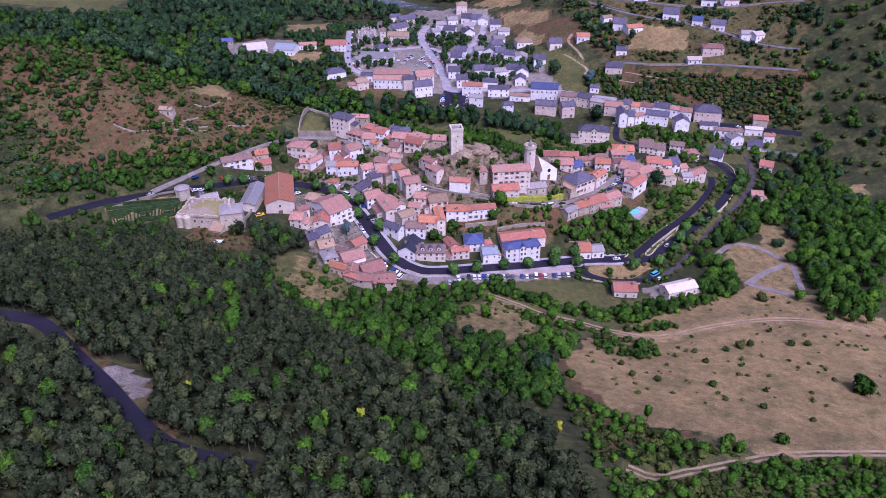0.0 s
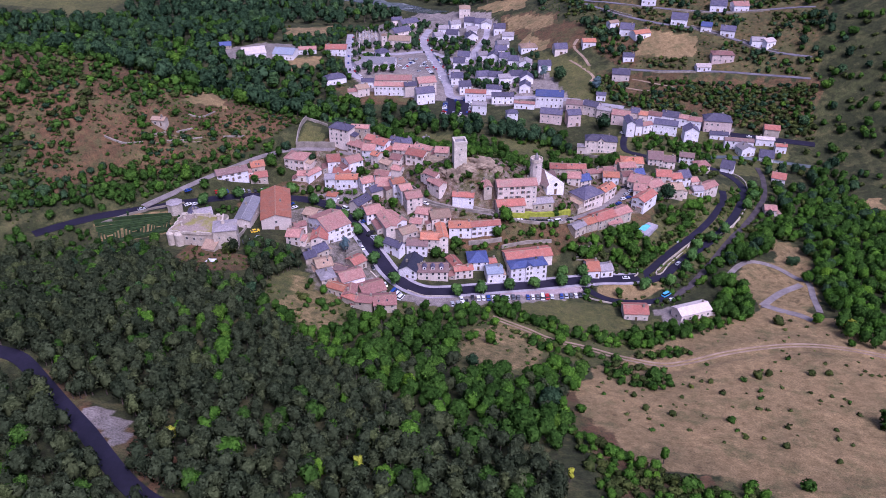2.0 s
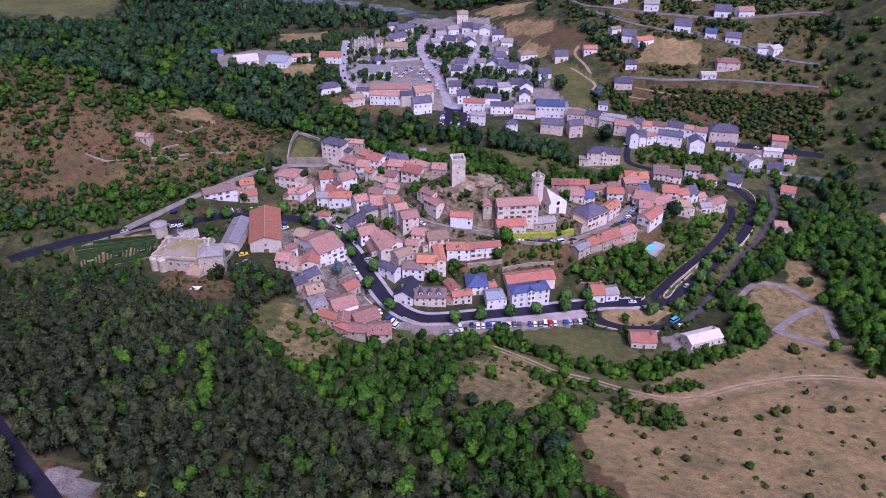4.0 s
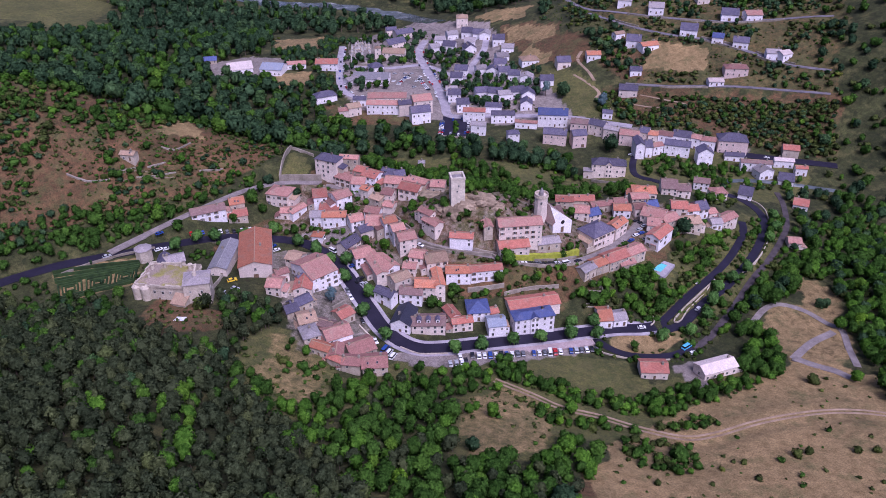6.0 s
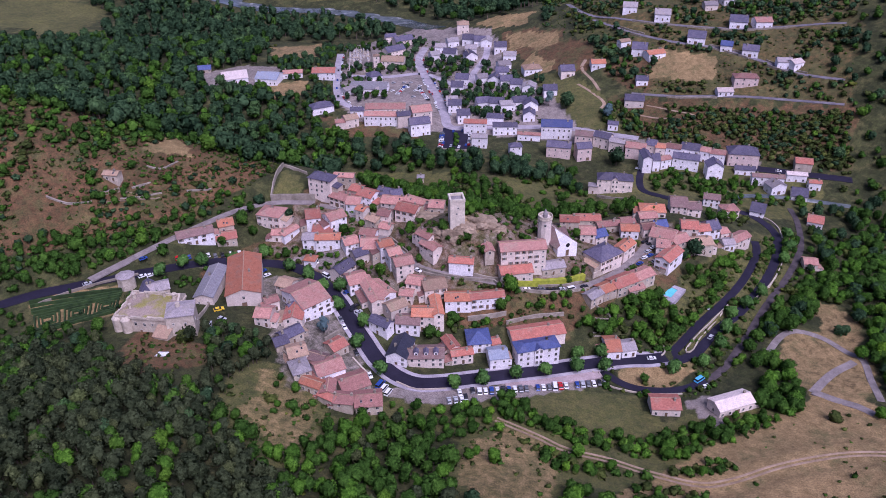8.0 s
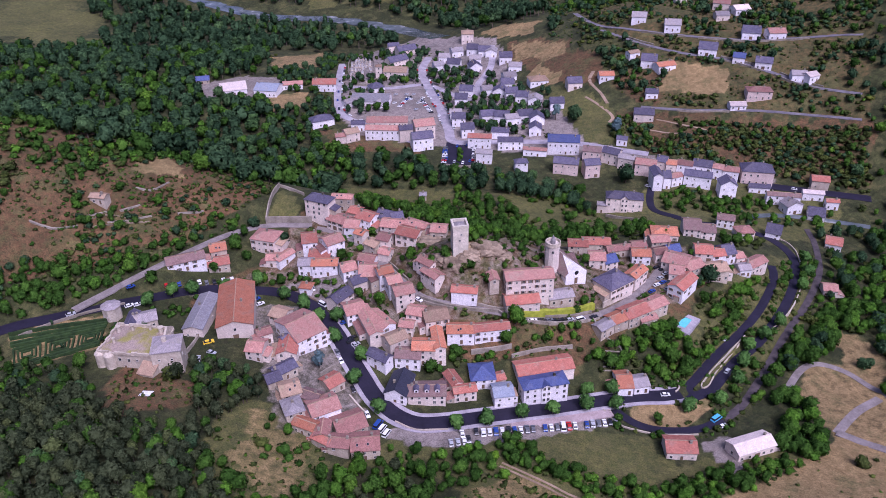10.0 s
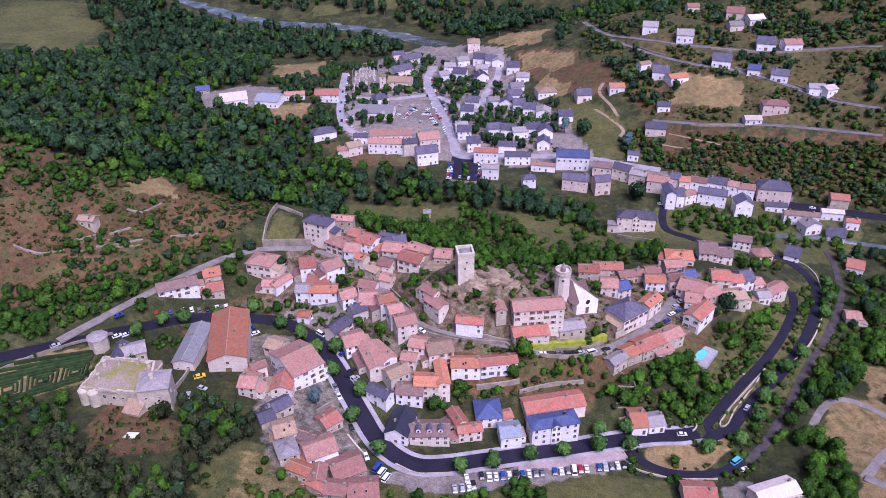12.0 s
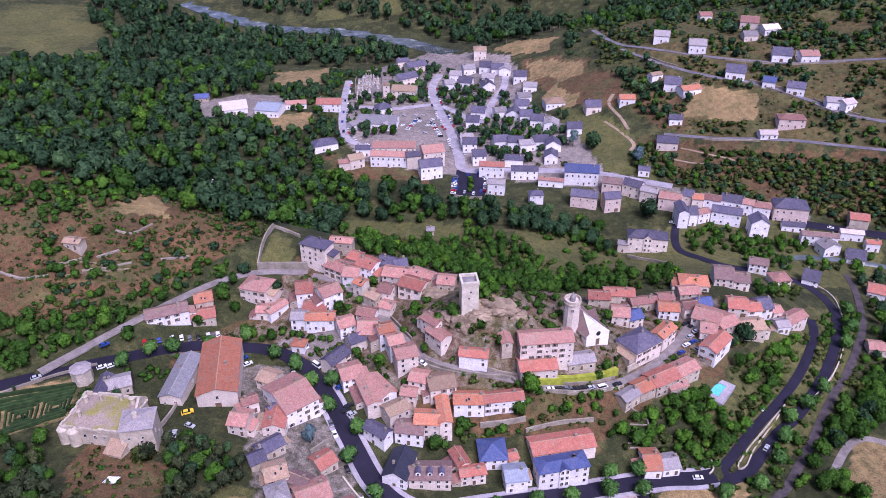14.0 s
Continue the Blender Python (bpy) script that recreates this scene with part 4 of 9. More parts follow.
house(-31.6, 348.7, 19.0, 9.0, 7.5, 4.8, -21.3, 1.7, 'p', 'red', 'cream')
house(-41.2, 348.1, 16.8, 4.9, 6.1, 4.8, -17.1, 1.2, 'p', 'maroon', 'cream')
house(-45.7, 346.7, 15.6, 5.7, 5.6, 4.0, -33.5, 1.0, 'p', 'tan', 'stone')
house(-40.3, 341.5, 15.9, 4.4, 5.0, 3.2, -18.3, 1.3, 'p', 'pink', 'cream')
house(-72.1, 350.1, 13.6, 5.8, 8.7, 5.6, 14.5, 1.4, 'p', 'red', 'white')
house(-62.6, 347.8, 13.6, 7.4, 7.6, 6.4, 38.5, 1.8, 'p', 'pink', 'white')
house(-66.7, 344.6, 12.1, 8.2, 8.1, 3.2, -0.7, 1.2, 'p', 'red', 'white')
house(-71.5, 338.3, 10.5, 5.1, 5.9, 4.8, 4.0, 0.9, 'p', 'grey', 'white')
house(-63.7, 337.8, 10.9, 9.9, 5.5, 4.8, 4.0, 1.3, 'p', 'orange', 'white')
house(-47.0, 338.7, 13.7, 6.4, 5.5, 4.0, -13.9, 1.4, 'p', 'pink', 'white')
house(-54.4, 335.0, 11.8, 5.7, 6.7, 4.0, 27.2, 1.4, 'p', 'pink', 'white')
house(-45.8, 331.1, 12.4, 6.3, 9.4, 4.8, 4.1, 1.6, 'p', 'pink', 'cream')
house(-39.2, 327.1, 13.5, 5.5, 5.6, 6.4, 26.7, 1.7, 'p', 'orange', 'white')
house(-35.3, 322.2, 12.9, 5.0, 6.1, 6.4, 24.6, 1.6, 'p', 'pink', 'white')
house(-31.4, 317.5, 11.8, 7.0, 7.2, 6.4, 22.9, 1.9, 'p', 'pink', 'cream')
house(-49.3, 326.0, 11.1, 5.7, 5.2, 4.8, 36.1, 1.3, 'p', 'slate', 'cream')
house(-54.8, 319.0, 9.5, 8.8, 5.4, 4.0, 56.4, 1.2, 'p', 'slate', 'cream')
house(-69.0, 326.8, 9.2, 4.5, 4.0, 3.0, -7.7, 0.7, 'h', 'orange', 'white')
house(-48.9, 312.8, 8.8, 7.2, 8.3, 4.0, 26.4, 1.1, 'p', 'pink', 'white')
house(-42.5, 306.2, 7.0, 4.7, 17.6, 5.6, 25.9, 1.4, 'q', 'pink', 'cream')
house(-38.4, 306.8, 7.7, 5.5, 11.2, 4.8, 41.5, 1.5, 'q', 'pink', 'white')
house(-28.7, 305.7, 7.8, 4.9, 4.8, 4.0, -8.0, 1.0, 'p', 'pink', 'cream')
house(-25.9, 310.2, 9.5, 5.6, 6.1, 4.8, -12.4, 1.2, 'p', 'pink', 'cream')
house(-19.1, 308.9, 9.1, 8.4, 8.0, 4.8, 18.5, 2.0, 'p', 'tan', 'cream')
house(-32.3, 298.6, 5.7, 7.2, 5.9, 5.6, 37.2, 1.2, 'p', 'tan', 'cream')
house(-36.7, 290.7, 4.6, 8.1, 4.3, 4.8, -30.9, 1.4, 'p', 'slate', 'white')
house(-27.1, 293.1, 4.0, 8.6, 6.1, 4.8, -3.7, 1.3, 'p', 'brown', 'white')
house(-22.0, 295.7, 4.2, 7.7, 6.6, 6.4, 0.6, 1.2, 'p', 'orange', 'cream')
house(-17.3, 298.4, 4.3, 3.8, 11.6, 7.2, 11.4, 1.4, 'q', 'orange', 'cream')
house(-9.8, 304.0, 6.9, 9.4, 6.1, 4.8, 4.1, 1.3, 'p', 'orange', 'white')
house(0.9, 305.3, 7.1, 12.5, 4.8, 4.8, 12.3, 1.4, 'p', 'red', 'white')
house(-28.8, 279.9, 2.5, 7.2, 10.7, 4.0, -11.1, 1.0, 'q', 'navy', 'white')
house(-19.8, 279.0, 1.6, 12.2, 7.1, 4.0, 4.1, 1.1, 'p', 'brown', 'cream', 'dormers')
house(-2.0, 289.3, 1.0, 8.1, 8.6, 4.0, 8.8, 1.2, 'h', 'blue', 'white')
house(-7.6, 280.9, 0.6, 7.5, 4.0, 4.0, 14.5, 0.9, 'p', 'red', 'cream')
house(-11.6, 285.6, 1.3, 4.0, 6.9, 3.6, 29.3, 0.9, 'q', 'red', 'cream')
house(4.9, 281.2, -0.5, 6.4, 6.7, 4.8, 12.0, 1.0, 'p', 'bluegrey', 'white')
house(3.9, 288.6, 0.5, 3.1, 4.0, 3.2, 22.4, 0.8, 'p', 'red', 'cream')
house(19.0, 294.7, 0.1, 19.7, 7.7, 4.0, 15.5, 1.6, 'p', 'red', 'cream', 'barn')
house(18.5, 285.1, -1.5, 15.3, 6.1, 7.0, 16.3, 1.3, 'h', 'blue', 'white', 'school')
house(46.4, 293.9, -3.7, 5.1, 9.0, 3.2, 6.2, 1.2, 'p', 'orange', 'white')
house(51.9, 294.3, -4.3, 5.4, 6.3, 3.0, 14.2, 1.1, 'p', 'grey', 'white')
house(60.3, 265.4, -4.7, 9.3, 7.2, 3.2, 0.9, 1.4, 'p', 'red', 'cream')
house(82.7, 267.5, -5.1, 13.5, 6.6, 3.2, 22.6, 2.0, 'p', 'whiteroof', 'cream')
house(0.9, 322.2, 18.3, 3.5, 7.5, 4.0, 13.5, 2.2, 'q', 'pink', 'stone')
house(13.9, 321.7, 14.4, 17.3, 7.2, 9.0, 9.8, 3.5, 'p', 'pink', 'cream', 'mansion')
house(11.5, 316.8, 12.1, 12.1, 7.1, 4.0, 11.9, 2.3, 'p', 'red', 'cream')
house(25.7, 323.1, 11.1, 9.3, 5.8, 3.0, 16.4, 2.3, 'p', 'grey', 'stone')
house(-8.9, 317.2, 15.1, 9.1, 4.7, 4.0, -4.8, 1.6, 'p', 'red', 'white')
house(-20.9, 323.4, 17.7, 8.0, 4.7, 4.0, -44.6, 2.4, 'p', 'pink', 'cream')
house(-23.1, 328.0, 19.7, 6.8, 4.8, 4.0, -39.1, 1.7, 'p', 'pink', 'cream')
house(-20.0, 349.8, 21.9, 6.0, 6.7, 3.2, -6.0, 2.0, 'p', 'pink', 'stone')
house(35.9, 362.7, 8.1, 7.8, 6.1, 4.0, -1.2, 2.9, 'p', 'red', 'stone')
house(44.6, 371.0, 4.2, 11.5, 5.9, 4.0, 0.3, 2.0, 'p', 'red', 'stone')
house(42.5, 352.2, 8.7, 6.3, 7.4, 4.0, -2.0, 2.2, 'p', 'pink', 'cream')
house(47.2, 352.6, 7.0, 5.6, 5.9, 4.0, 25.0, 1.3, 'p', 'blue', 'cream')
house(47.3, 337.3, 6.0, 12.4, 9.7, 5.6, 40.1, 2.0, 'h', 'slate', 'cream')
house(57.2, 345.3, 4.5, 8.9, 5.2, 5.6, 50.5, 1.1, 'p', 'orange', 'cream')
house(61.8, 362.2, 4.6, 7.4, 6.5, 4.0, -1.4, 0.8, 'p', 'orange', 'white')
house(69.9, 364.4, 4.2, 5.6, 5.6, 4.0, 15.0, 0.8, 'p', 'maroon', 'cream')
house(75.6, 367.8, 4.2, 5.7, 5.6, 3.2, 15.0, 0.8, 'p', 'blue', 'cream')
house(71.2, 374.1, 4.2, 7.8, 6.1, 4.0, 9.6, 1.3, 'p', 'pink', 'stone')
house(53.2, 366.6, 4.6, 10.1, 4.9, 3.2, 14.4, 1.4, 'p', 'maroon', 'stone')
house(61.8, 369.2, 4.2, 6.0, 5.1, 4.0, 11.1, 1.1, 'p', 'maroon', 'stone')
house(75.8, 358.7, 3.3, 9.7, 10.0, 4.8, -25.2, 1.7, 'p', 'pink', 'cream')
house(74.5, 352.3, 2.5, 5.4, 8.2, 4.8, -9.9, 1.3, 'p', 'pink', 'cream')
house(75.6, 344.2, 1.2, 6.4, 12.0, 5.6, -38.9, 1.5, 'q', 'red', 'white')
house(76.7, 345.1, 0.9, 11.5, 4.0, 4.8, 57.0, 1.1, 'p', 'pink', 'cream')
house(81.4, 357.1, 2.0, 7.9, 7.6, 4.8, 29.2, 1.3, 'p', 'pink', 'stone')
house(90.6, 357.8, 0.3, 10.5, 7.6, 4.8, 13.2, 2.2, 'p', 'tan', 'stone')
house(88.8, 368.9, 2.8, 7.1, 8.1, 4.0, -4.6, 1.6, 'p', 'red', 'cream')
house(94.5, 368.9, 1.4, 5.6, 6.5, 4.0, 11.4, 1.6, 'p', 'red', 'white')
house(99.0, 371.7, 0.2, 5.4, 7.6, 4.8, 19.6, 1.7, 'p', 'slate', 'white')
house(104.9, 373.2, -1.6, 4.0, 5.3, 3.2, 19.9, 1.5, 'p', 'pink', 'cream')
house(112.0, 372.0, -4.8, 10.1, 6.1, 4.0, 36.3, 2.4, 'p', 'pink', 'cream')
house(105.6, 365.9, -2.8, 5.0, 5.5, 3.2, 12.1, 1.7, 'p', 'grey', 'white')
house(41.4, 314.7, 2.8, 6.8, 4.8, 4.0, 41.0, 1.1, 'p', 'grey', 'stone')
house(46.9, 319.8, 2.6, 7.0, 6.1, 4.0, 34.7, 1.3, 'p', 'orange', 'stone')
house(53.7, 324.7, 1.8, 10.5, 7.4, 4.8, 33.7, 1.6, 'p', 'red', 'stone')
house(62.1, 330.9, 1.0, 8.8, 6.9, 4.8, 34.3, 1.3, 'p', 'pink', 'stone')
house(58.8, 324.1, 0.7, 6.8, 4.1, 3.2, 24.8, 1.3, 'p', 'pink', 'stone')
house(-89.6, 306.6, 11.7, 12.3, 26.0, 5.6, 13.9, 2.4, 'q', 'orange', 'cream', 'barn')
house(-100.6, 302.0, 13.4, 6.8, 20.2, 3.6, 1.0, 2.2, 'q', 'metal', 'cream')
house(-74.1, 307.5, 9.6, 5.9, 6.6, 4.0, -20.5, 1.2, 'p', 'tan', 'cream')
house(-65.1, 298.9, 8.3, 11.2, 15.5, 6.4, 43.4, 1.3, 'p', 'pink', 'white')
house(-77.0, 286.4, 11.6, 5.5, 7.2, 4.0, -4.7, 1.7, 'p', 'pink', 'cream')
house(-77.0, 295.1, 10.6, 4.8, 4.3, 4.0, 30.8, 1.0, 'p', 'maroon', 'cream')
house(-67.3, 289.4, 9.4, 6.6, 8.9, 4.0, 3.4, 1.3, 'q', 'red', 'cream')
house(-69.1, 293.2, 9.4, 3.2, 4.0, 4.0, 46.6, 0.9, 'p', 'slate', 'cream')
house(-66.8, 279.0, 9.4, 7.9, 5.2, 3.2, 44.3, 1.5, 'p', 'slate', 'stone')
house(-68.7, 273.1, 10.4, 4.6, 4.9, 3.2, 34.5, 1.3, 'p', 'slate', 'stone')
house(-62.4, 269.5, 8.7, 6.2, 7.1, 4.0, 25.0, 1.6, 'p', 'tan', 'cream')
house(-55.3, 268.4, 7.1, 6.2, 4.6, 4.0, -20.0, 1.7, 'p', 'brown', 'stone')
house(-59.8, 261.9, 8.4, 5.8, 7.2, 4.0, 27.7, 1.6, 'h', 'grey', 'stone')
house(-51.1, 264.6, 5.8, 9.1, 8.1, 4.8, 30.5, 1.7, 'p', 'pink', 'white')
house(-54.6, 256.2, 7.6, 7.3, 4.1, 3.2, -21.8, 2.0, 'p', 'orange', 'stone')
house(-49.3, 255.0, 6.2, 4.4, 6.1, 4.0, 3.5, 1.4, 'q', 'maroon', 'stone')
house(-42.4, 260.0, 4.3, 9.2, 8.6, 4.0, 30.2, 1.3, 'p', 'maroon', 'stone')
house(-50.9, 278.3, 5.6, 5.8, 6.3, 3.0, 44.9, 1.2, 'p', 'red', 'stone')
house(-48.6, 252.0, 6.3, 6.2, 4.0, 3.2, -27.6, 1.6, 'p', 'red', 'stone')
house(-43.4, 250.9, 5.4, 6.1, 5.4, 4.0, -4.6, 1.5, 'p', 'maroon', 'stone')
house(-36.1, 252.0, 4.5, 8.3, 7.6, 4.0, 9.0, 1.6, 'p', 'maroon', 'stone')
house(-116.6, 605.3, -14.1, 17.5, 11.9, 6.7, 3.7, 1.3, 'p', 'red', 'white')
house(-139.7, 606.5, -14.1, 14.8, 7.7, 4.5, 11.7, 0.8, 'p', 'pink', 'white')
house(-181.2, 601.6, -15.2, 18.9, 19.0, 4.5, 22.2, 1.2, 'p', 'whiteroof', 'white')
house(-154.3, 596.7, -14.4, 17.4, 17.3, 5.6, -6.0, 1.0, 'p', 'bluegrey', 'white')
house(-208.6, 618.4, -15.4, 10.5, 7.4, 3.4, 15.5, 0.8, 'p', 'blue', 'stone')
house(-71.5, 647.2, -19.3, 18.5, 13.0, 6.7, -3.3, 1.6, 'p', 'tan', 'cream')
house(-74.6, 678.9, -21.8, 17.6, 10.6, 6.7, 37.9, 1.3, 'p', 'slate', 'cream')
house(-84.2, 737.5, -28.0, 10.3, 6.9, 5.6, 19.7, 2.0, 'p', 'slate', 'cream')
house(-70.7, 711.7, -23.6, 17.5, 10.2, 6.7, 31.3, 2.5, 'p', 'slate', 'cream')
house(-80.5, 580.3, -13.9, 27.0, 17.0, 4.6, -2.0, 1.5, 'p', 'metal', 'white')
house(-93.3, 572.6, -13.3, 10.6, 7.8, 4.5, 40.5, 0.8, 'p', 'grey', 'white')
house(-73.1, 576.0, -14.1, 11.4, 6.5, 4.5, 56.9, 1.0, 'p', 'grey', 'white')
house(-80.7, 604.3, -15.4, 10.5, 9.5, 5.6, 26.1, 1.4, 'h', 'slate', 'white')
house(-64.4, 537.2, -14.1, 27.1, 10.6, 7.8, 3.8, 0.8, 'p', 'pink', 'cream')
house(-65.5, 524.5, -14.6, 21.0, 7.5, 6.7, -0.3, 0.8, 'p', 'pink', 'white')
house(-51.6, 522.4, -14.8, 8.0, 5.5, 7.8, 14.6, 0.7, 'p', 'slate', 'cream')
house(-41.4, 528.3, -14.7, 12.2, 11.2, 9.0, 18.3, 0.7, 'p', 'pink', 'cream')
house(-41.1, 512.7, -15.4, 12.1, 8.7, 7.8, 17.5, 0.8, 'p', 'slate', 'white')
house(-106.7, 541.1, -13.9, 15.5, 9.1, 5.6, 28.5, 1.1, 'h', 'slate', 'white')
house(-85.0, 521.7, -14.8, 8.5, 8.2, 5.6, 30.0, 0.9, 'p', 'tan', 'cream')
house(-82.5, 534.8, -13.9, 8.9, 5.2, 5.6, 3.8, 0.7, 'p', 'slate', 'white')
house(-6.8, 515.4, -14.9, 13.7, 6.5, 6.7, -2.1, 0.7, 'p', 'red', 'white')
house(-14.7, 531.2, -14.6, 8.4, 8.8, 6.7, 9.0, 0.7, 'p', 'slate', 'white')
house(-20.7, 547.5, -14.5, 9.0, 8.8, 6.7, 3.8, 0.7, 'p', 'slate', 'white')
house(11.2, 512.3, -14.6, 14.5, 5.3, 5.6, 1.1, 0.8, 'p', 'slate', 'white')
house(41.9, 508.0, -13.9, 18.0, 8.7, 7.8, -2.7, 1.0, 'p', 'blue', 'white')
house(42.0, 485.1, -15.9, 13.6, 7.3, 6.7, -9.3, 0.9, 'p', 'slate', 'pinkw')
house(16.9, 485.6, -15.5, 7.1, 5.2, 5.6, 9.0, 0.7, 'h', 'slate', 'white')
house(57.6, 498.4, -14.4, 10.0, 7.7, 6.7, -11.3, 0.8, 'p', 'brown', 'pinkw')
house(68.3, 495.5, -14.3, 9.7, 6.7, 6.7, -28.6, 0.9, 'p', 'slate', 'cream')
house(76.1, 489.9, -14.8, 8.8, 6.3, 6.7, -21.6, 0.9, 'p', 'grey', 'cream')
house(85.8, 484.6, -15.3, 11.0, 8.4, 6.7, -15.6, 0.9, 'p', 'pink', 'pinkw')
house(95.1, 487.1, -14.8, 5.5, 6.8, 6.7, -23.1, 0.9, 'p', 'slate', 'cream')
house(99.5, 484.6, -15.2, 5.3, 6.8, 6.7, -9.5, 0.8, 'p', 'orange', 'cream')
house(107.0, 484.1, -15.2, 8.0, 6.8, 6.7, -18.3, 1.0, 'p', 'maroon', 'white')
house(116.4, 483.8, -15.4, 9.9, 7.4, 6.7, -17.7, 1.1, 'p', 'slate', 'white')
house(124.4, 481.7, -15.8, 5.5, 6.7, 6.7, -22.0, 1.0, 'p', 'pink', 'white')
house(130.7, 479.7, -16.3, 8.3, 6.7, 6.7, -12.6, 1.1, 'p', 'maroon', 'white')
house(88.7, 469.8, -16.4, 5.0, 10.6, 9.0, 3.9, 0.7, 'q', 'slate', 'white')
house(94.3, 471.2, -16.3, 3.9, 8.1, 6.7, 3.9, 0.7, 'p', 'slate', 'white')
house(99.6, 472.9, -16.2, 6.7, 5.3, 5.6, 24.2, 0.7, 'p', 'pink', 'white')
house(111.8, 472.9, -16.5, 14.2, 6.5, 6.7, -15.0, 1.1, 'p', 'slate', 'white')
house(144.7, 480.1, -16.6, 16.6, 10.3, 7.8, -6.2, 1.3, 'h', 'slate', 'pinkw')
house(125.2, 464.2, -17.7, 8.6, 7.5, 7.8, 0.3, 0.9, 'q', 'slate', 'white')
house(153.6, 459.5, -19.6, 16.7, 4.7, 5.6, -7.1, 1.1, 'p', 'brown', 'white')
house(156.0, 452.8, -20.3, 9.2, 6.8, 4.8, 20.2, 0.8, 'q', 'grey', 'white')
house(170.6, 464.3, -19.2, 10.5, 4.3, 4.5, -7.9, 0.7, 'p', 'whiteroof', 'white')
house(178.0, 456.7, -20.1, 6.3, 4.1, 4.5, -5.5, 0.8, 'p', 'red', 'white')
house(177.3, 475.3, -16.6, 8.8, 7.7, 4.5, -11.1, 1.1, 'p', 'red', 'stone')
house(68.6, 444.8, -16.9, 18.4, 7.5, 8.0, -5.7, 1.7, 'h', 'slate', 'cream', 'hotel')
house(57.5, 444.1, -17.9, 4.7, 4.0, 4.5, -8.6, 0.9, 'p', 'grey', 'cream')
house(88.5, 390.5, 2.3, 7.3, 10.6, 4.0, -5.4, 3.1, 'p', 'brown', 'cream')
house(95.2, 388.8, 1.4, 6.1, 7.9, 4.0, -3.6, 2.5, 'p', 'brown', 'cream')
house(113.9, 422.9, -12.0, 7.8, 6.4, 4.0, -13.2, 2.4, 'p', 'brown', 'white')
house(117.8, 407.0, -9.4, 7.7, 6.8, 4.0, 10.3, 2.7, 'h', 'pink', 'cream')
house(136.3, 418.6, -15.7, 6.7, 9.1, 4.0, -23.5, 2.3, 'p', 'slate', 'white')
house(75.5, 383.5, 3.5, 11.2, 7.8, 3.2, -4.1, 2.5, 'h', 'orange', 'cream')
house(55.4, 482.1, -16.1, 8.4, 6.9, 7.8, 12.3, 0.9, 'p', 'slate', 'pinkw')
house(-20.7, 716.9, -13.1, 10.4, 11.8, 9.0, 3.6, 2.0, 'h', 'tan', 'cream')
house(165.7, 418.6, -20.5, 7.2, 8.6, 3.2, -20.9, 1.3, 'p', 'red', 'white')
house(145.1, 370.1, -14.7, 5.7, 6.1, 3.2, -6.3, 1.1, 'p', 'pink', 'cream')
house(-149.3, 342.1, 37.7, 6.1, 4.0, 2.8, -6.8, 2.5, 'p', 'tan', 'stone')
house(-35.8, 454.7, -19.0, 3.6, 4.0, 3.4, 4.0, 0.9, 'h', 'grey', 'stone')
house(103.1, 651.6, 22.3, 10.9, 12.1, 5.6, -10.1, 2.2, 'p', 'grey', 'white')
house(122.6, 631.6, 22.7, 11.5, 13.5, 5.6, -8.5, 1.7, 'p', 'grey', 'white')
house(140.0, 597.6, 16.6, 12.4, 11.8, 5.6, -15.9, 1.4, 'p', 'slate', 'white')
house(156.5, 583.5, 15.3, 7.9, 7.7, 5.6, -18.2, 1.2, 'p', 'blue', 'white')
house(169.6, 575.3, 15.1, 10.7, 9.2, 5.6, -17.0, 1.6, 'p', 'slate', 'white')
house(185.3, 556.7, 13.8, 9.5, 8.5, 5.6, -6.8, 2.1, 'p', 'grey', 'white')
house(191.1, 553.7, 15.0, 8.5, 8.0, 4.5, 27.7, 2.4, 'p', 'whiteroof', 'white')
house(160.4, 547.3, 5.9, 15.8, 9.2, 6.7, -2.2, 2.3, 'h', 'maroon', 'pinkw')
house(102.1, 592.9, 10.0, 10.7, 11.2, 5.6, -12.7, 2.1, 'p', 'slate', 'white')
house(110.7, 585.0, 9.9, 13.4, 8.6, 4.5, 20.5, 2.7, 'p', 'orange', 'white')
house(74.3, 587.1, 2.3, 10.3, 8.8, 4.5, 3.7, 2.4, 'p', 'orange', 'white')
house(91.9, 538.0, -5.3, 12.6, 8.7, 5.6, -6.8, 1.6, 'p', 'slate', 'cream')
house(99.3, 559.0, 0.9, 8.0, 6.5, 4.5, -2.4, 1.5, 'p', 'slate', 'white')
house(53.7, 586.1, -3.4, 10.2, 10.0, 5.6, 9.0, 2.2, 'p', 'slate', 'cream')
house(93.0, 604.1, 11.6, 8.4, 5.9, 4.5, 25.9, 2.1, 'p', 'tan', 'white')
house(170.4, 613.1, 23.0, 12.4, 11.8, 5.6, -12.0, 1.4, 'p', 'slate', 'white')
house(184.5, 608.2, 24.3, 12.0, 11.0, 5.6, 3.6, 2.0, 'p', 'pink', 'white')
house(172.0, 651.0, 28.9, 12.2, 10.8, 4.5, 15.8, 1.4, 'p', 'whiteroof', 'white')
house(162.5, 664.1, 29.2, 12.5, 15.6, 5.6, -15.6, 1.1, 'p', 'maroon', 'cream')
house(157.5, 642.2, 26.9, 9.8, 9.4, 4.5, 3.5, 1.1, 'p', 'grey', 'cream')
house(137.4, 684.3, 28.0, 9.0, 8.5, 4.5, 3.5, 1.5, 'p', 'maroon', 'cream')
house(146.8, 540.0, 1.8, 10.3, 7.2, 3.4, 3.8, 1.8, 'p', 'whiteroof', 'white')
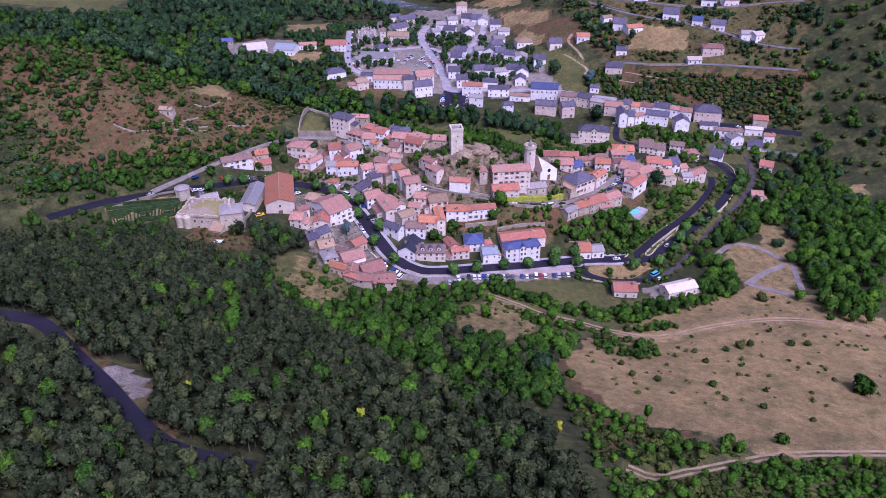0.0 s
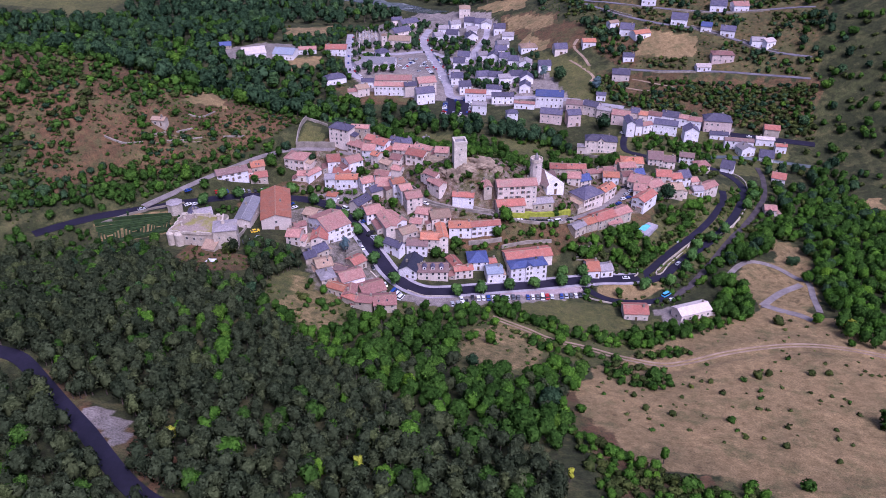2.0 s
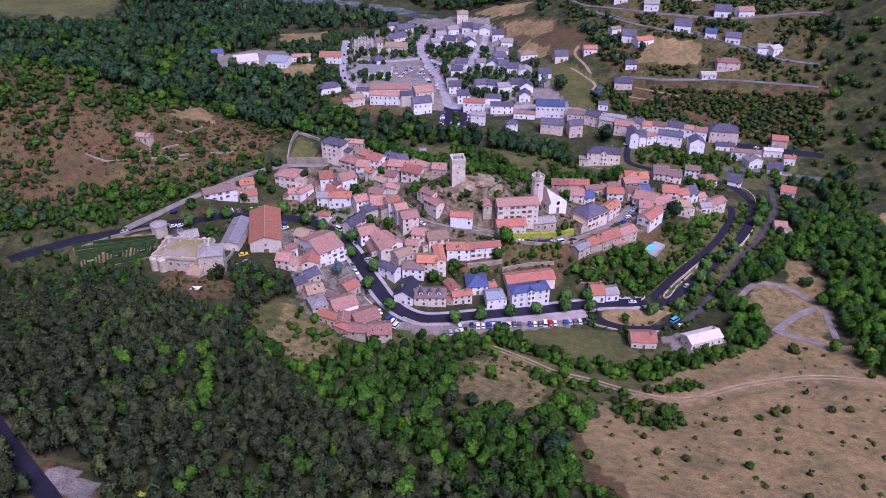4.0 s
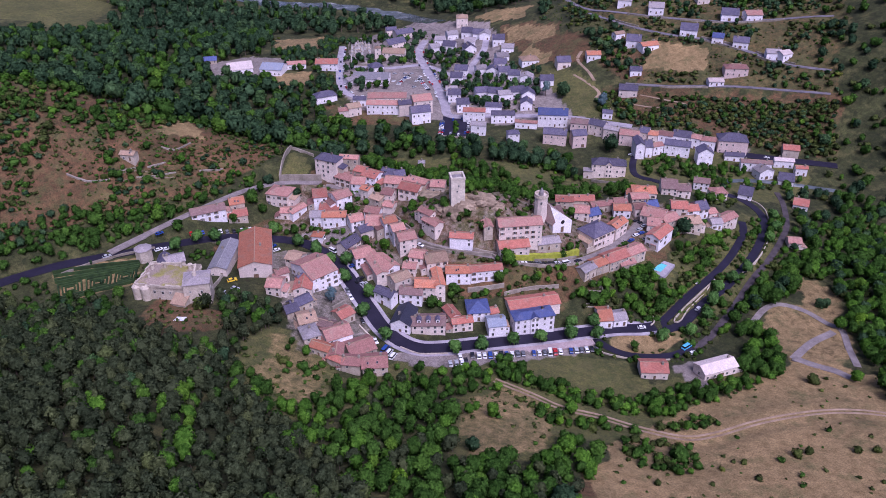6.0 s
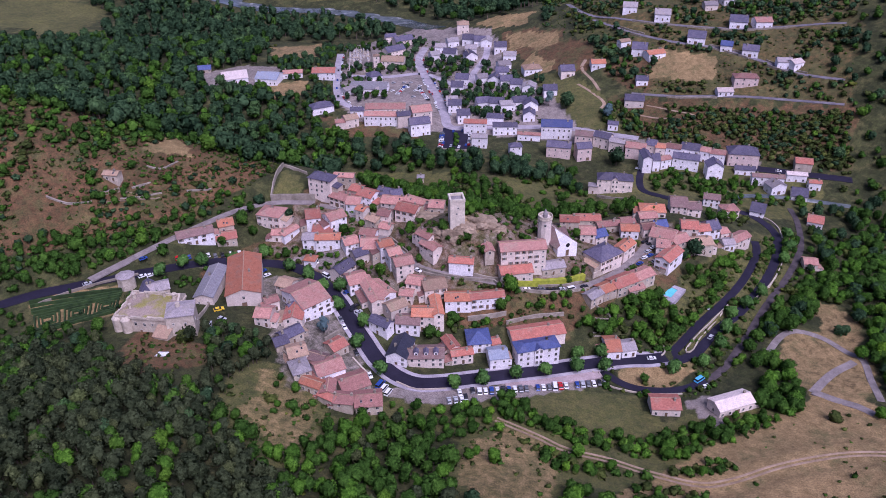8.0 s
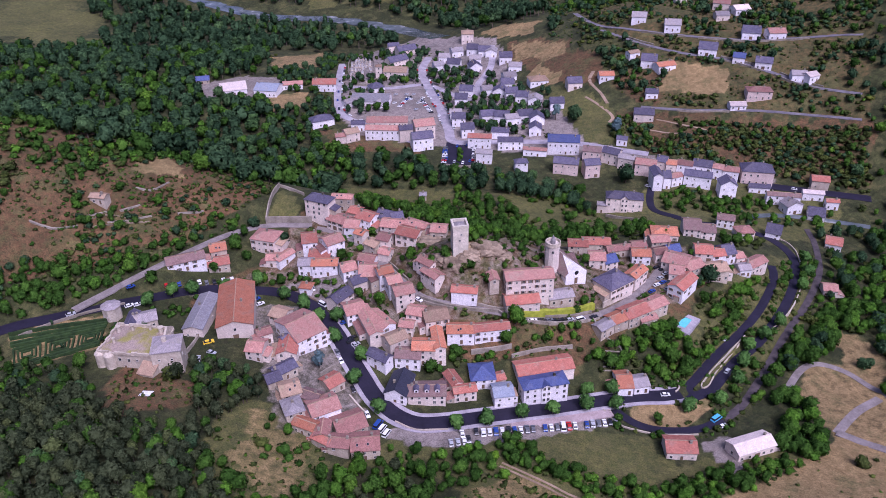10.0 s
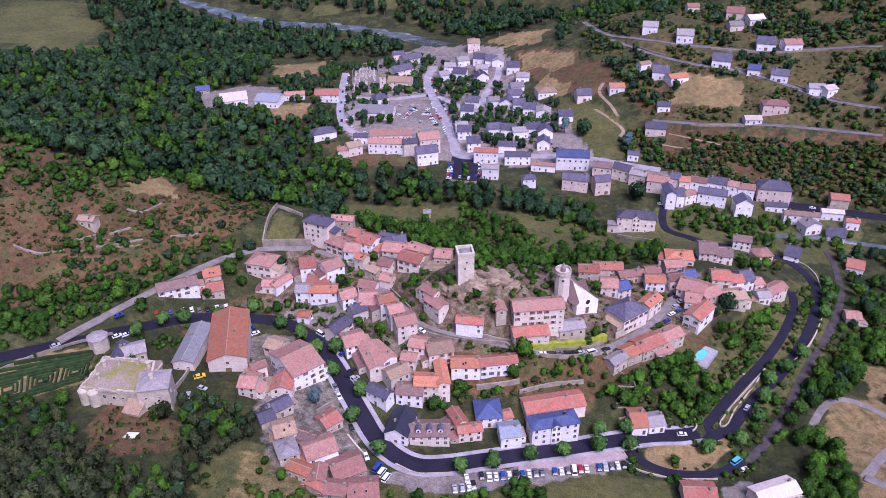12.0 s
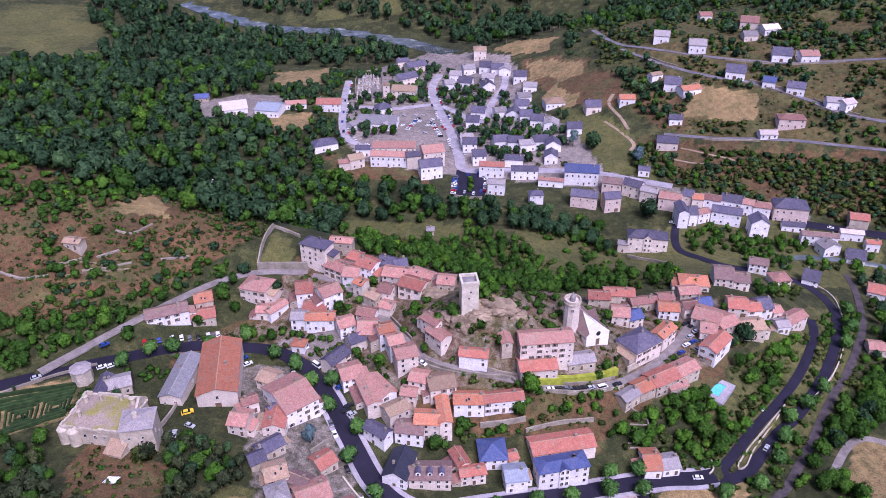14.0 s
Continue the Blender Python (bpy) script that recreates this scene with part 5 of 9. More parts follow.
house(31.2, 605.9, -8.2, 13.8, 11.3, 4.5, 12.0, 2.9, 'h', 'tan', 'white')
house(-37.4, 683.4, -19.1, 8.9, 10.5, 5.6, -4.4, 1.2, 'p', 'grey', 'white')
house(-29.1, 668.4, -19.1, 10.8, 10.2, 5.6, -9.1, 1.2, 'p', 'slate', 'white')
house(-41.3, 666.7, -20.1, 8.3, 10.0, 5.6, 20.2, 0.9, 'p', 'grey', 'white')
house(-28.5, 691.9, -17.0, 9.8, 10.2, 5.6, 18.8, 1.6, 'p', 'grey', 'white')
house(-15.6, 690.8, -14.8, 9.4, 10.5, 5.6, -4.3, 1.8, 'p', 'slate', 'white')
house(-13.2, 671.6, -16.4, 9.5, 10.4, 5.6, 3.7, 1.6, 'p', 'grey', 'white')
house(-6.3, 683.0, -13.7, 9.3, 10.4, 5.6, -4.1, 1.9, 'p', 'slate', 'white')
house(-0.9, 679.5, -12.9, 9.2, 10.3, 5.6, -4.1, 2.0, 'q', 'grey', 'white')
house(-13.1, 657.6, -17.5, 10.0, 9.9, 5.6, 17.1, 1.4, 'q', 'slate', 'white')
house(9.7, 663.0, -11.7, 10.1, 10.1, 5.6, 3.7, 2.3, 'p', 'slate', 'white')
house(16.6, 641.1, -11.4, 10.1, 9.9, 5.6, -2.6, 2.3, 'p', 'grey', 'white')
house(11.9, 625.3, -13.2, 9.9, 9.4, 5.6, 16.0, 2.2, 'p', 'grey', 'white')
house(10.5, 611.4, -13.7, 9.6, 9.7, 5.6, 3.7, 1.8, 'p', 'slate', 'white')
house(-17.5, 606.9, -17.5, 10.0, 9.5, 5.6, -7.6, 1.4, 'p', 'slate', 'white')
house(-20.5, 587.7, -16.2, 9.0, 9.4, 5.6, -2.2, 1.3, 'p', 'slate', 'white')
house(-3.7, 604.8, -15.9, 8.3, 9.2, 5.6, 17.4, 1.6, 'p', 'grey', 'white')
house(5.5, 598.1, -14.5, 9.8, 9.4, 5.6, -7.6, 1.5, 'q', 'slate', 'white')
house(13.1, 592.0, -13.0, 8.7, 9.4, 5.6, 3.8, 1.6, 'p', 'slate', 'white')
house(20.1, 581.9, -11.8, 8.7, 9.2, 5.6, -8.3, 1.4, 'p', 'slate', 'white')
house(28.3, 573.0, -10.5, 9.5, 9.1, 5.6, -6.9, 1.5, 'q', 'grey', 'white')
house(41.3, 563.5, -8.8, 9.5, 9.0, 5.6, 3.8, 1.5, 'p', 'slate', 'white')
house(-23.0, 557.8, -14.6, 8.1, 9.1, 5.6, 3.8, 0.8, 'p', 'grey', 'white')
house(-2.8, 553.4, -14.0, 9.2, 8.8, 5.6, 14.1, 0.9, 'p', 'slate', 'white')
house(6.7, 551.3, -13.5, 9.8, 9.0, 5.6, -5.8, 0.9, 'p', 'slate', 'white')
house(12.8, 547.4, -13.1, 10.1, 8.7, 5.6, 13.0, 1.0, 'p', 'grey', 'white')
house(21.0, 550.9, -12.3, 10.0, 8.7, 5.6, 13.2, 1.1, 'p', 'slate', 'white')
house(28.0, 545.0, -11.9, 9.7, 8.8, 5.6, 3.8, 1.2, 'q', 'slate', 'white')
house(26.6, 531.2, -12.9, 8.0, 8.7, 5.6, -1.6, 1.0, 'q', 'slate', 'white')
house(-118.3, 296.5, 15.0, 7.3, 6.5, 3.2, 26.3, 1.0, 'p', 'grey', 'stone')
house(-122.0, 293.8, 15.5, 3.5, 9.7, 3.2, 7.9, 0.7, 'q', 'slate', 'stone')
house(-83.8, 643.2, -18.6, 4.7, 5.7, 11.2, 3.7, 1.1, 'h', 'tan', 'cream')
house(-3.8, 495.1, -15.5, 9.0, 6.0, 6.7, -4.5, 0.7, 'p', 'grey', 'white')
house(25.6, 504.0, -14.7, 13.4, 4.0, 3.9, -7.8, 0.7, 'p', 'pink', 'white')
house(144.1, 469.8, -18.1, 10.7, 4.0, 3.4, -5.1, 1.0, 'p', 'slate', 'white')
house(167.4, 448.1, -21.0, 7.8, 9.1, 3.0, -14.6, 0.8, 'p', 'slate', 'white')
house(5.5, 527.6, -14.2, 10.2, 5.6, 4.5, -4.5, 0.8, 'p', 'slate', 'white')
house(76.5, 514.3, -11.1, 6.0, 4.0, 3.4, -9.6, 0.8, 'p', 'slate', 'white')
house(-90.3, 518.4, -15.0, 7.0, 5.5, 4.5, 16.0, 0.8, 'p', 'pink', 'cream')



# ==== landmarks of the hill village ====
def ring_wall(r, r_in, n, z0, z1, top=1.0):
    """Hollow round wall."""
    s = Shape()
    o, i = circle(r, n), circle(r_in, n)
    pts = [(x, y, z0) for x, y in o] + [(x * top, y * top, z1) for x, y in o] + [(x * top, y * top, z1) for x, y in i] + [(x, y, z0) for x, y in i]
    f = []
    for k in range(n):
        j = (k + 1) % n
        f += [(k, j, n + j, n + k), (n + k, n + j, 2 * n + j, 2 * n + k), (2 * n + k, 2 * n + j, 3 * n + j, 3 * n + k)]
    return s.solid(pts, f)


KEEP_STONE = varied("cream_limestone", (0.48, 0.42, 0.34), (0.7, 0.63, 0.54), 0.35, 1.6, 0.95, 0.5, 0.05)


def keep(x, y, z, w, h, yaw):
    top = empty("keep", pose(x, y, z, 0, 0, yaw), "square pale limestone keep standing on a rock", "tower")
    FOOT.append((x, y, w / 2 + 1, w / 2 + 1, radians(yaw)))
    a = w / 2
    s = Shape().prism([(-a, -a), (a, -a), (a, a), (-a, a)], -6, h)
    put("shaft", s.mesh("shaft", KEEP_STONE), top)
    t = 0.55
    q = Shape().box(-a - 0.15, a + 0.15, -a - 0.15, -a + t, h, h + 1.1).box(-a - 0.15, a + 0.15, a - t, a + 0.15, h, h + 1.1)
    q.box(-a - 0.15, -a + t, -a + t, a - t, h, h + 1.1).box(a - t, a + 0.15, -a + t, a - t, h, h + 1.1)
    put("parapet", q.mesh("parapet", KEEP_STONE), top)
    put("roof", Shape().prism([(-a + t, -a + t), (a - t, -a + t), (a - t, a - t), (-a + t, a - t)], h + 0.1, h + 1.0, 0.25).mesh("keep_roof", ROOF["grey"]), top)
    for px, pz in ((0.2, h * 0.62), (-0.4, h * 0.3)):
        opening(top, "small", pose(px, -a - 0.03, pz))
    opening(top, "small", pose(a + 0.03, 0, h * 0.7, 0, 0, 90))


keep(-11.3, 329.5, 30.9, 5.6, 7.6, 12)


def church(x, y, z, w, d, h, yaw, tx, ty, tz, th):
    FOOT.append((x, y, w / 2 + 1, d / 2 + 1, radians(yaw)))
    FOOT.append((tx, ty, 3.2, 3.2, 0))
    top = empty("church", pose(x, y, z, 0, 0, yaw), "pale church with a steep brown roof and round bell tower", "church")
    hw, hd, k = w / 2, d / 2, w / 2 * 0.72
    s = Shape().solid([(-hw, -hd, -4), (hw, -hd, -4), (hw, hd, -4), (-hw, hd, -4), (-hw, -hd, h), (hw, -hd, h), (hw, hd, h), (-hw, hd, h), (0, -hd, h + k + 0.5), (0, hd, h + k)],
                      [(0, 1, 5, 8, 4), (1, 2, 6, 5), (2, 3, 7, 9, 6), (3, 0, 4, 7), (0, 3, 2, 1), (4, 8, 9, 7), (5, 6, 9, 8)])
    put("wall", s.mesh("church_wall", WALL["white"]), top)
    r = Shape().slab((-hw - 0.4, hd + 0.3, h - 0.2), (-hw - 0.4, -hd + 0.3, h - 0.2), (0, -hd + 0.3, h + k + 0.2), (0, hd + 0.3, h + k + 0.2), 0.2)
    r.slab((hw + 0.4, -hd + 0.3, h - 0.2), (hw + 0.4, hd + 0.3, h - 0.2), (0, hd + 0.3, h + k + 0.2), (0, -hd + 0.3, h + k + 0.2), 0.2)
    ro = put("roof", r.mesh("church_roof", ROOF["brown"]), top)
    put("ridge_tiles", Shape().box(-0.15, 0.15, -hd + 0.3, hd + 0.3, h + k + 0.15, h + k + 0.35).mesh("ridge", PALE_STONE), ro)
    tr = Shape()
    ty0 = hd * 0.35
    tr.solid([(-hw - 1.4, ty0 - 2.6, -4), (hw + 1.4, ty0 - 2.6, -4), (hw + 1.4, ty0 + 2.6, -4), (-hw - 1.4, ty0 + 2.6, -4), (-hw - 1.4, ty0 - 2.6, h - 1), (hw + 1.4, ty0 - 2.6, h - 1),
              (hw + 1.4, ty0 + 2.6, h - 1), (-hw - 1.4, ty0 + 2.6, h - 1), (-hw - 1.4, ty0, h + 1.6), (hw + 1.4, ty0, h + 1.6)],
             [(0, 1, 5, 4), (1, 2, 6, 9, 5), (2, 3, 7, 6), (3, 0, 4, 8, 7), (0, 3, 2, 1)])
    put("transept", tr.mesh("transept", WALL["cream"]), top)
    tt = Shape().slab((-hw - 1.7, ty0 - 3.0, h - 1.1), (hw + 1.7, ty0 - 3.0, h - 1.1), (hw + 1.7, ty0, h + 1.9), (-hw - 1.7, ty0, h + 1.9), 0.2)
    tt.slab((hw + 1.7, ty0 + 3.0, h - 1.1), (-hw - 1.7, ty0 + 3.0, h - 1.1), (-hw - 1.7, ty0, h + 1.9), (hw + 1.7, ty0, h + 1.9), 0.2)
    put("transept_roof", tt.mesh("transept_roof", ROOF["brown"]), top)
    opening(top, "door", pose(0, -hd - 0.04, 0.2) @ Matrix.Diagonal((1.5, 1, 1.5, 1)))
    put("rose_window", Shape().prism(circle(0.9, 12), 0, 0.15).mesh("rose", GLASS), top, pose(0, -hd + 0.02, h + 0.4, 90, 0, 0))
    for py in (-0.6, -0.2, 0.75):
        for sd in (-1, 1):
            opening(top, "tall", pose(sd * (hw + 0.03), py * hd, 2.0, 0, 0, 90 * sd) @ Matrix.Diagonal((1, 1, 1.6, 1)))
    inv = top.matrix_basis.inverted()
    tw = put("bell_tower", Shape().prism(circle(2.8, 10, 0, 0, 0.39), -5, th, 0.94).mesh("bell_tower", WALL["cream"]), top, inv @ pose(tx, ty, tz))
    put("balustrade", ring_wall(2.85, 2.55, 16, th, th + 1.0).mesh("balustrade", PALE_STONE), tw)
    put("cornice", ring_wall(3.0, 2.4, 16, th - 0.5, th + 0.02).mesh("cornice", PALE_STONE), tw)
    put("spire", Shape().prism(circle(0.95, 8), th, th + 1.4).prism(circle(1.05, 8), th + 1.4, th + 3.6, 0.05).mesh("spire", ROOF["grey"]), tw)
    for a in range(0, 360, 72):
        q = pose(0, 0, 0, 0, 0, a) @ pose(0, -2.68, th - 3.0)
        opening(tw, "tall", q)


church(28.3, 339.4, 12.2, 9.4, 16.0, 4.6, 31.0, 23.2, 336.2, 16.2, 11.4)


def dovecote(x, y, z):
    FOOT.append((x, y, 4.5, 4.5, 0))
    top = empty("dovecote", pose(x, y, z), "round pale stone dovecote with a low conical roof", "dovecote")
    put("wall", Shape().prism(circle(3.3, 8), -2, 4.8, 0.97).mesh("dovecote_wall", PALE_STONE, False), top)
    put("roof", Shape().prism(circle(3.5, 8), 4.8, 5.7, 0.12).mesh("dovecote_roof", ROOF["grey"]), top)
    opening(top, "door", pose(0, -3.08, 0.1, 0, 0, 0))


dovecote(-130.3, 297.8, 16.9)


def castle():
    """Half-ruined castle: a broad block with a mossy flat roof behind a worn parapet, a front tower, corner turrets and sheds."""
    top = empty("castle", pose(-112.6, 277.4, 16.9, 0, 0, -3.8), "half-ruined pale limestone castle with a mossy flat roof", "castle")
    FOOT.append((-112.6, 277.4, 11.5, 9.0, radians(-3.8)))
    FOOT.append((-100.9, 273.5, 6.0, 6.0, radians(20)))
    rng = random.Random(8)
    w, d, h = 9.4, 7.0, 6.4
    put("wall", Shape().prism([(-w, -d), (w, -d), (w, d), (-w, d)], -3, h, 0.985).mesh("castle_wall", PALE_STONE), top)
    # parapet in uneven blocks, broken down here and there
    for k, (x0, y0, x1, y1) in enumerate(((-w, -d, w, -d), (w, -d, w, d), (w, d, -w, d), (-w, d, -w, -d))):
        n = 10 if k % 2 == 0 else 8
        for i in range(n):
            a, b = i / n, (i + 0.97) / n
            px0, px1, py0, py1 = x0 + (x1 - x0) * a, x0 + (x1 - x0) * b, y0 + (y1 - y0) * a, y0 + (y1 - y0) * b
            t = 0.32
            q = Shape().box(min(px0, px1) - t * (k % 2), max(px0, px1) + t * (k % 2), min(py0, py1) - t * (1 - k % 2), max(py0, py1) + t * (1 - k % 2), h - 0.25, h + rng.choice((0.35, 0.7, 0.9, 1.0)) + rng.uniform(-0.1, 0.1))
            put("parapet_block", q.mesh("parapet_block", PALE_STONE), top)
    # roof of low uneven slopes
    nx, ny = 13, 10
    v = [(-w + 0.3 + (2 * w - 0.6) * i / nx, -d + 0.3 + (2 * d - 0.6) * j / ny, h + 0.05 + 0.9 * min(i, nx - i, j, ny - j) / 5 + rng.uniform(-0.12, 0.12)) for j in range(ny + 1) for i in range(nx + 1)]
    f = [(j * (nx + 1) + i, j * (nx + 1) + i + 1, (j + 1) * (nx + 1) + i + 1, (j + 1) * (nx + 1) + i) for j in range(ny) for i in range(nx)]
    roof = put("roof", mesh_from("castle_roof", v, f, [ROOF["mossy"]], None, True), top)
    for px, py, sx in ((-7.4, 3.4, 0.7), (-6.0, -2.6, 0.5), (6.4, 4.6, 0.8), (2.4, 5.4, 0.5), (-3.2, 4.4, 0.45)):
        put("chimney", Shape().prism(circle(sx, 8), h + 0.2, h + 2.2, 0.85).prism(circle(sx * 1.15, 8), h + 2.2, h + 2.45).mesh("castle_chimney", PALE_STONE), roof, pose(px, py, 0))
    # gable wall left standing at the back corner
    put("gable", Shape().solid([(w - 0.7, 0.5, h - 0.5), (w, 0.5, h - 0.5), (w, d, h - 0.5), (w - 0.7, d, h - 0.5), (w - 0.7, 0.5, h + 1.0), (w, 0.5, h + 1.0), (w, d, h + 1.2), (w - 0.7, d, h + 1.2), (w - 0.7, d * 0.55, h + 3.4), (w, d * 0.55, h + 3.4)],
                               [(0, 3, 2, 1), (0, 1, 5, 4), (1, 2, 6, 9, 5), (2, 3, 7, 6), (3, 0, 4, 8, 7), (4, 5, 9, 8), (6, 7, 8, 9)]).mesh("castle_gable", PALE_STONE), top)
    for px, py in ((-w + 0.3, -d + 0.3), (-w + 3.6, -d - 0.2)):
        put("turret", Shape().prism(circle(1.7, 12), -3, h - 0.6, 0.95).prism(circle(1.75, 12), h - 0.6, h + 0.3, 0.55).mesh("castle_turret", PALE_STONE), top, pose(px, py, 0))
    inv = top.matrix_basis.inverted()
    tower = put("tower", Shape().prism([(-4.6, -4.4), (4.6, -4.4), (4.6, 4.4), (-4.6, 4.4)], -3, 8.4, 0.96).mesh("castle_tower", PALE_STONE), top, inv @ pose(-100.9, 273.5, 16.9, 0, 0, 14))
    put("tower_roof", Shape().prism([(-4.7, -4.5), (4.7, -4.5), (4.7, 4.5), (-4.7, 4.5)], 8.4, 8.65).prism([(-4.3, -4.1), (4.3, -4.1), (4.3, 4.1), (-4.3, 4.1)], 8.65, 9.5, 0.3).mesh("tower_roof", ROOF["grey"]), tower)
    put("chimney", Shape().prism(circle(0.8, 10), 9.0, 10.8, 0.9).mesh("tower_chimney", PALE_STONE), tower, pose(-0.6, 0.4, 0))
    shed = put("lean_to", Shape().solid([(-2.6, -2.0, -3), (2.6, -2.0, -3), (2.6, 2.0, -3), (-2.6, 2.0, -3), (-2.6, -2.0, 2.6), (2.6, -2.0, 2.6), (2.6, 2.0, 4.2), (-2.6, 2.0, 4.2)],
                                        [(0, 1, 5, 4), (1, 2, 6, 5), (2, 3, 7, 6), (3, 0, 4, 7), (0, 3, 2, 1)]).mesh("lean_to", PALE_STONE), top, inv @ pose(-105.6, 267.6, 16.9, 0, 0, -12))
    put("lean_to_roof", Shape().slab((-2.9, -2.4, 2.65), (2.9, -2.4, 2.65), (2.9, 2.1, 4.45), (-2.9, 2.1, 4.45), 0.18).mesh("lean_to_roof", ROOF["tan"]), shed)
    for px, pz, kind in ((-6.5, 3.2, "small"), (-2.6, 3.6, "tall"), (0.4, 3.4, "tall"), (3.2, 3.8, "small"), (-1.2, 0.1, "door")):
        opening(top, kind, pose(px, -d - 0.03, pz))
    for px, pz in ((-2.2, 5.4), (1.6, 5.2), (1.8, 1.6)):
        opening(tower, "small", pose(px, -4.35, pz))
    for py, pz in ((-1.8, 5.2), (1.6, 2.4)):
        opening(tower, "small", pose(4.5, py, pz, 0, 0, 90))


castle()



def masonry_wall(name, pts, height, mat, label, thick=0.5, drop=1.5):
    """A garden or retaining wall that follows the ground along the given corners."""
    line = smooth_line(pts, 2.5)
    z = ground_z(line[:, 0], line[:, 1])
    t = np.gradient(line, axis=0)
    t /= np.maximum(np.hypot(t[:, 0], t[:, 1]), 1e-6)[:, None]
    n = np.column_stack([-t[:, 1], t[:, 0]]) * thick / 2
    a, b = line - n, line + n
    v = []
    for i in range(len(line)):
        j = 0.08 * math.sin(i * 1.7)
        v += [(*a[i], z[i] - drop), (*a[i], z[i] + height + j), (*b[i], z[i] + height + j), (*b[i], z[i] - drop)]
    f = []
    for i in range(len(line) - 1):
        k = 4 * i
        f += [(k, k + 4, k + 5, k + 1), (k + 1, k + 5, k + 6, k + 2), (k + 2, k + 6, k + 7, k + 3)]
    m = 4 * (len(line) - 1)
    f += [(0, 1, 2, 3), (m + 3, m + 2, m + 1, m)]
    return tagged(new(name, mesh_from(name, v, f, [mat])), label, "wall")


CREEPER = varied("yellow_creeper", (0.2, 0.24, 0.02), (0.42, 0.44, 0.05), 0.5, 3.0, 0.9, 1.0, 0.1)
masonry_wall("creeper_wall", [(7.7, 311.7), (20.9, 316.1), (32.4, 321.1), (38.9, 325.4)], 2.6, CREEPER, "retaining wall overgrown with yellow-green creeper", 1.6, 2.0)
masonry_wall("retaining_wall", [(5.3, 310.5), (3.4, 313.3), (-4.7, 312.6), (-15.7, 313.4), (-24.8, 316.8)], 1.4, MASONRY, "low rubble retaining wall beside the village street")
masonry_wall("retaining_wall", [(-5.9, 298.2), (1.1, 299.7), (8.2, 301.7)], 2.0, MASONRY, "old rubble terrace wall among bushes")
masonry_wall("retaining_wall", [(8.2, 298.4), (18.0, 302.1), (29.8, 305.5)], 1.5, MASONRY, "old rubble terrace wall among bushes")
masonry_wall("retaining_wall", [(13.5, 309.8), (24.5, 311.9), (35.9, 316.3)], 1.2, MASONRY, "rubble wall below the upper car park")
masonry_wall("retaining_wall", [(42.6, 326.8), (51.6, 335.9), (59.4, 347.5), (63.6, 353.2)], 2.5, PALE_STONE, "pale stone rampart wall under the church square")
masonry_wall("retaining_wall", [(-92.0, 360.0), (-82.8, 361.5), (-73.4, 362.5)], 3.0, MASONRY, "tall rubble wall holding the terrace garden")
masonry_wall("retaining_wall", [(-92.0, 360.5), (-91.6, 372.0), (-90.7, 381.2)], 2.2, MASONRY, "old garden wall on the spur")
masonry_wall("retaining_wall", [(-90.7, 381.5), (-85.0, 380.0), (-79.6, 377.8)], 1.3, MASONRY, "old garden wall on the spur")
masonry_wall("parapet_wall", [(67.0, 300.5), (66.6, 296.0), (64.8, 293.6)], 0.8, PALE_STONE, "low pale parapet at the hairpin bend", 0.4)
masonry_wall("parapet_wall", [(76.2, 301.0), (74.8, 298.6), (75.6, 297.6), (78.0, 299.8), (81.4, 306.0), (87.0, 313.6), (94.0, 322.5)], 0.7, PALE_STONE, "low pale parapet between the road lanes", 0.4)
masonry_wall("parapet_wall", [(76.2, 301.0), (80.0, 306.4), (88.0, 316.2), (98.0, 328.4)], 0.5, PALE_STONE, "low pale kerb beside the upper lane", 0.4)
masonry_wall("parapet_wall", [(106.0, 330.5), (120.7, 348.1), (130.8, 365.1), (137.9, 381.1), (142.0, 404.6), (138.6, 418.7)], 0.7, PALE_STONE, "pale parapet along the falling road", 0.4)
masonry_wall("parapet_wall", [(-29.0, 266.6), (-22.0, 263.7), (-12.1, 265.2)], 0.6, PALE_STONE, "low kerb wall along the road bend", 0.4)
masonry_wall("parapet_wall", [(38.5, 281.6), (44.6, 275.2), (56.3, 273.1), (68.6, 274.6)], 0.6, PALE_STONE, "low wall along the lower loop road", 0.4)
masonry_wall("garden_wall", [(-62.2, 265.5), (-67.2, 270.9), (-69.3, 272.7)], 1.2, MASONRY, "rubble garden wall beside the houses")
masonry_wall("garden_wall", [(-44.8, 275.1), (-41.7, 271.7), (-37.6, 267.5)], 1.0, PALE_STONE, "pale courtyard wall by the road")
masonry_wall("garden_wall", [(-55.6, 281.8), (-50.6, 288.9)], 1.2, MASONRY, "rubble garden wall by the road")
masonry_wall("garden_wall", [(-99.2, 281.0), (-98.9, 292.3), (-101.2, 309.7)], 1.2, MASONRY, "rubble wall along the castle yard")
masonry_wall("garden_wall", [(-154.8, 281.5), (-142.6, 293.3), (-128.7, 304.3)], 1.0, MASONRY, "long garden wall beside the road")
masonry_wall("stone_steps_wall", [(37.1, 319.6), (41.3, 313.0), (47.5, 309.7), (47.7, 302.8)], 0.8, MASONRY, "crooked dry-stone wall down the slope")
masonry_wall("parapet_wall", [(-27.3, 489.3), (-18.2, 488.1), (-9.8, 489.4), (-9.2, 508.4)], 1.5, MASONRY, "retaining wall of the riverside car park")
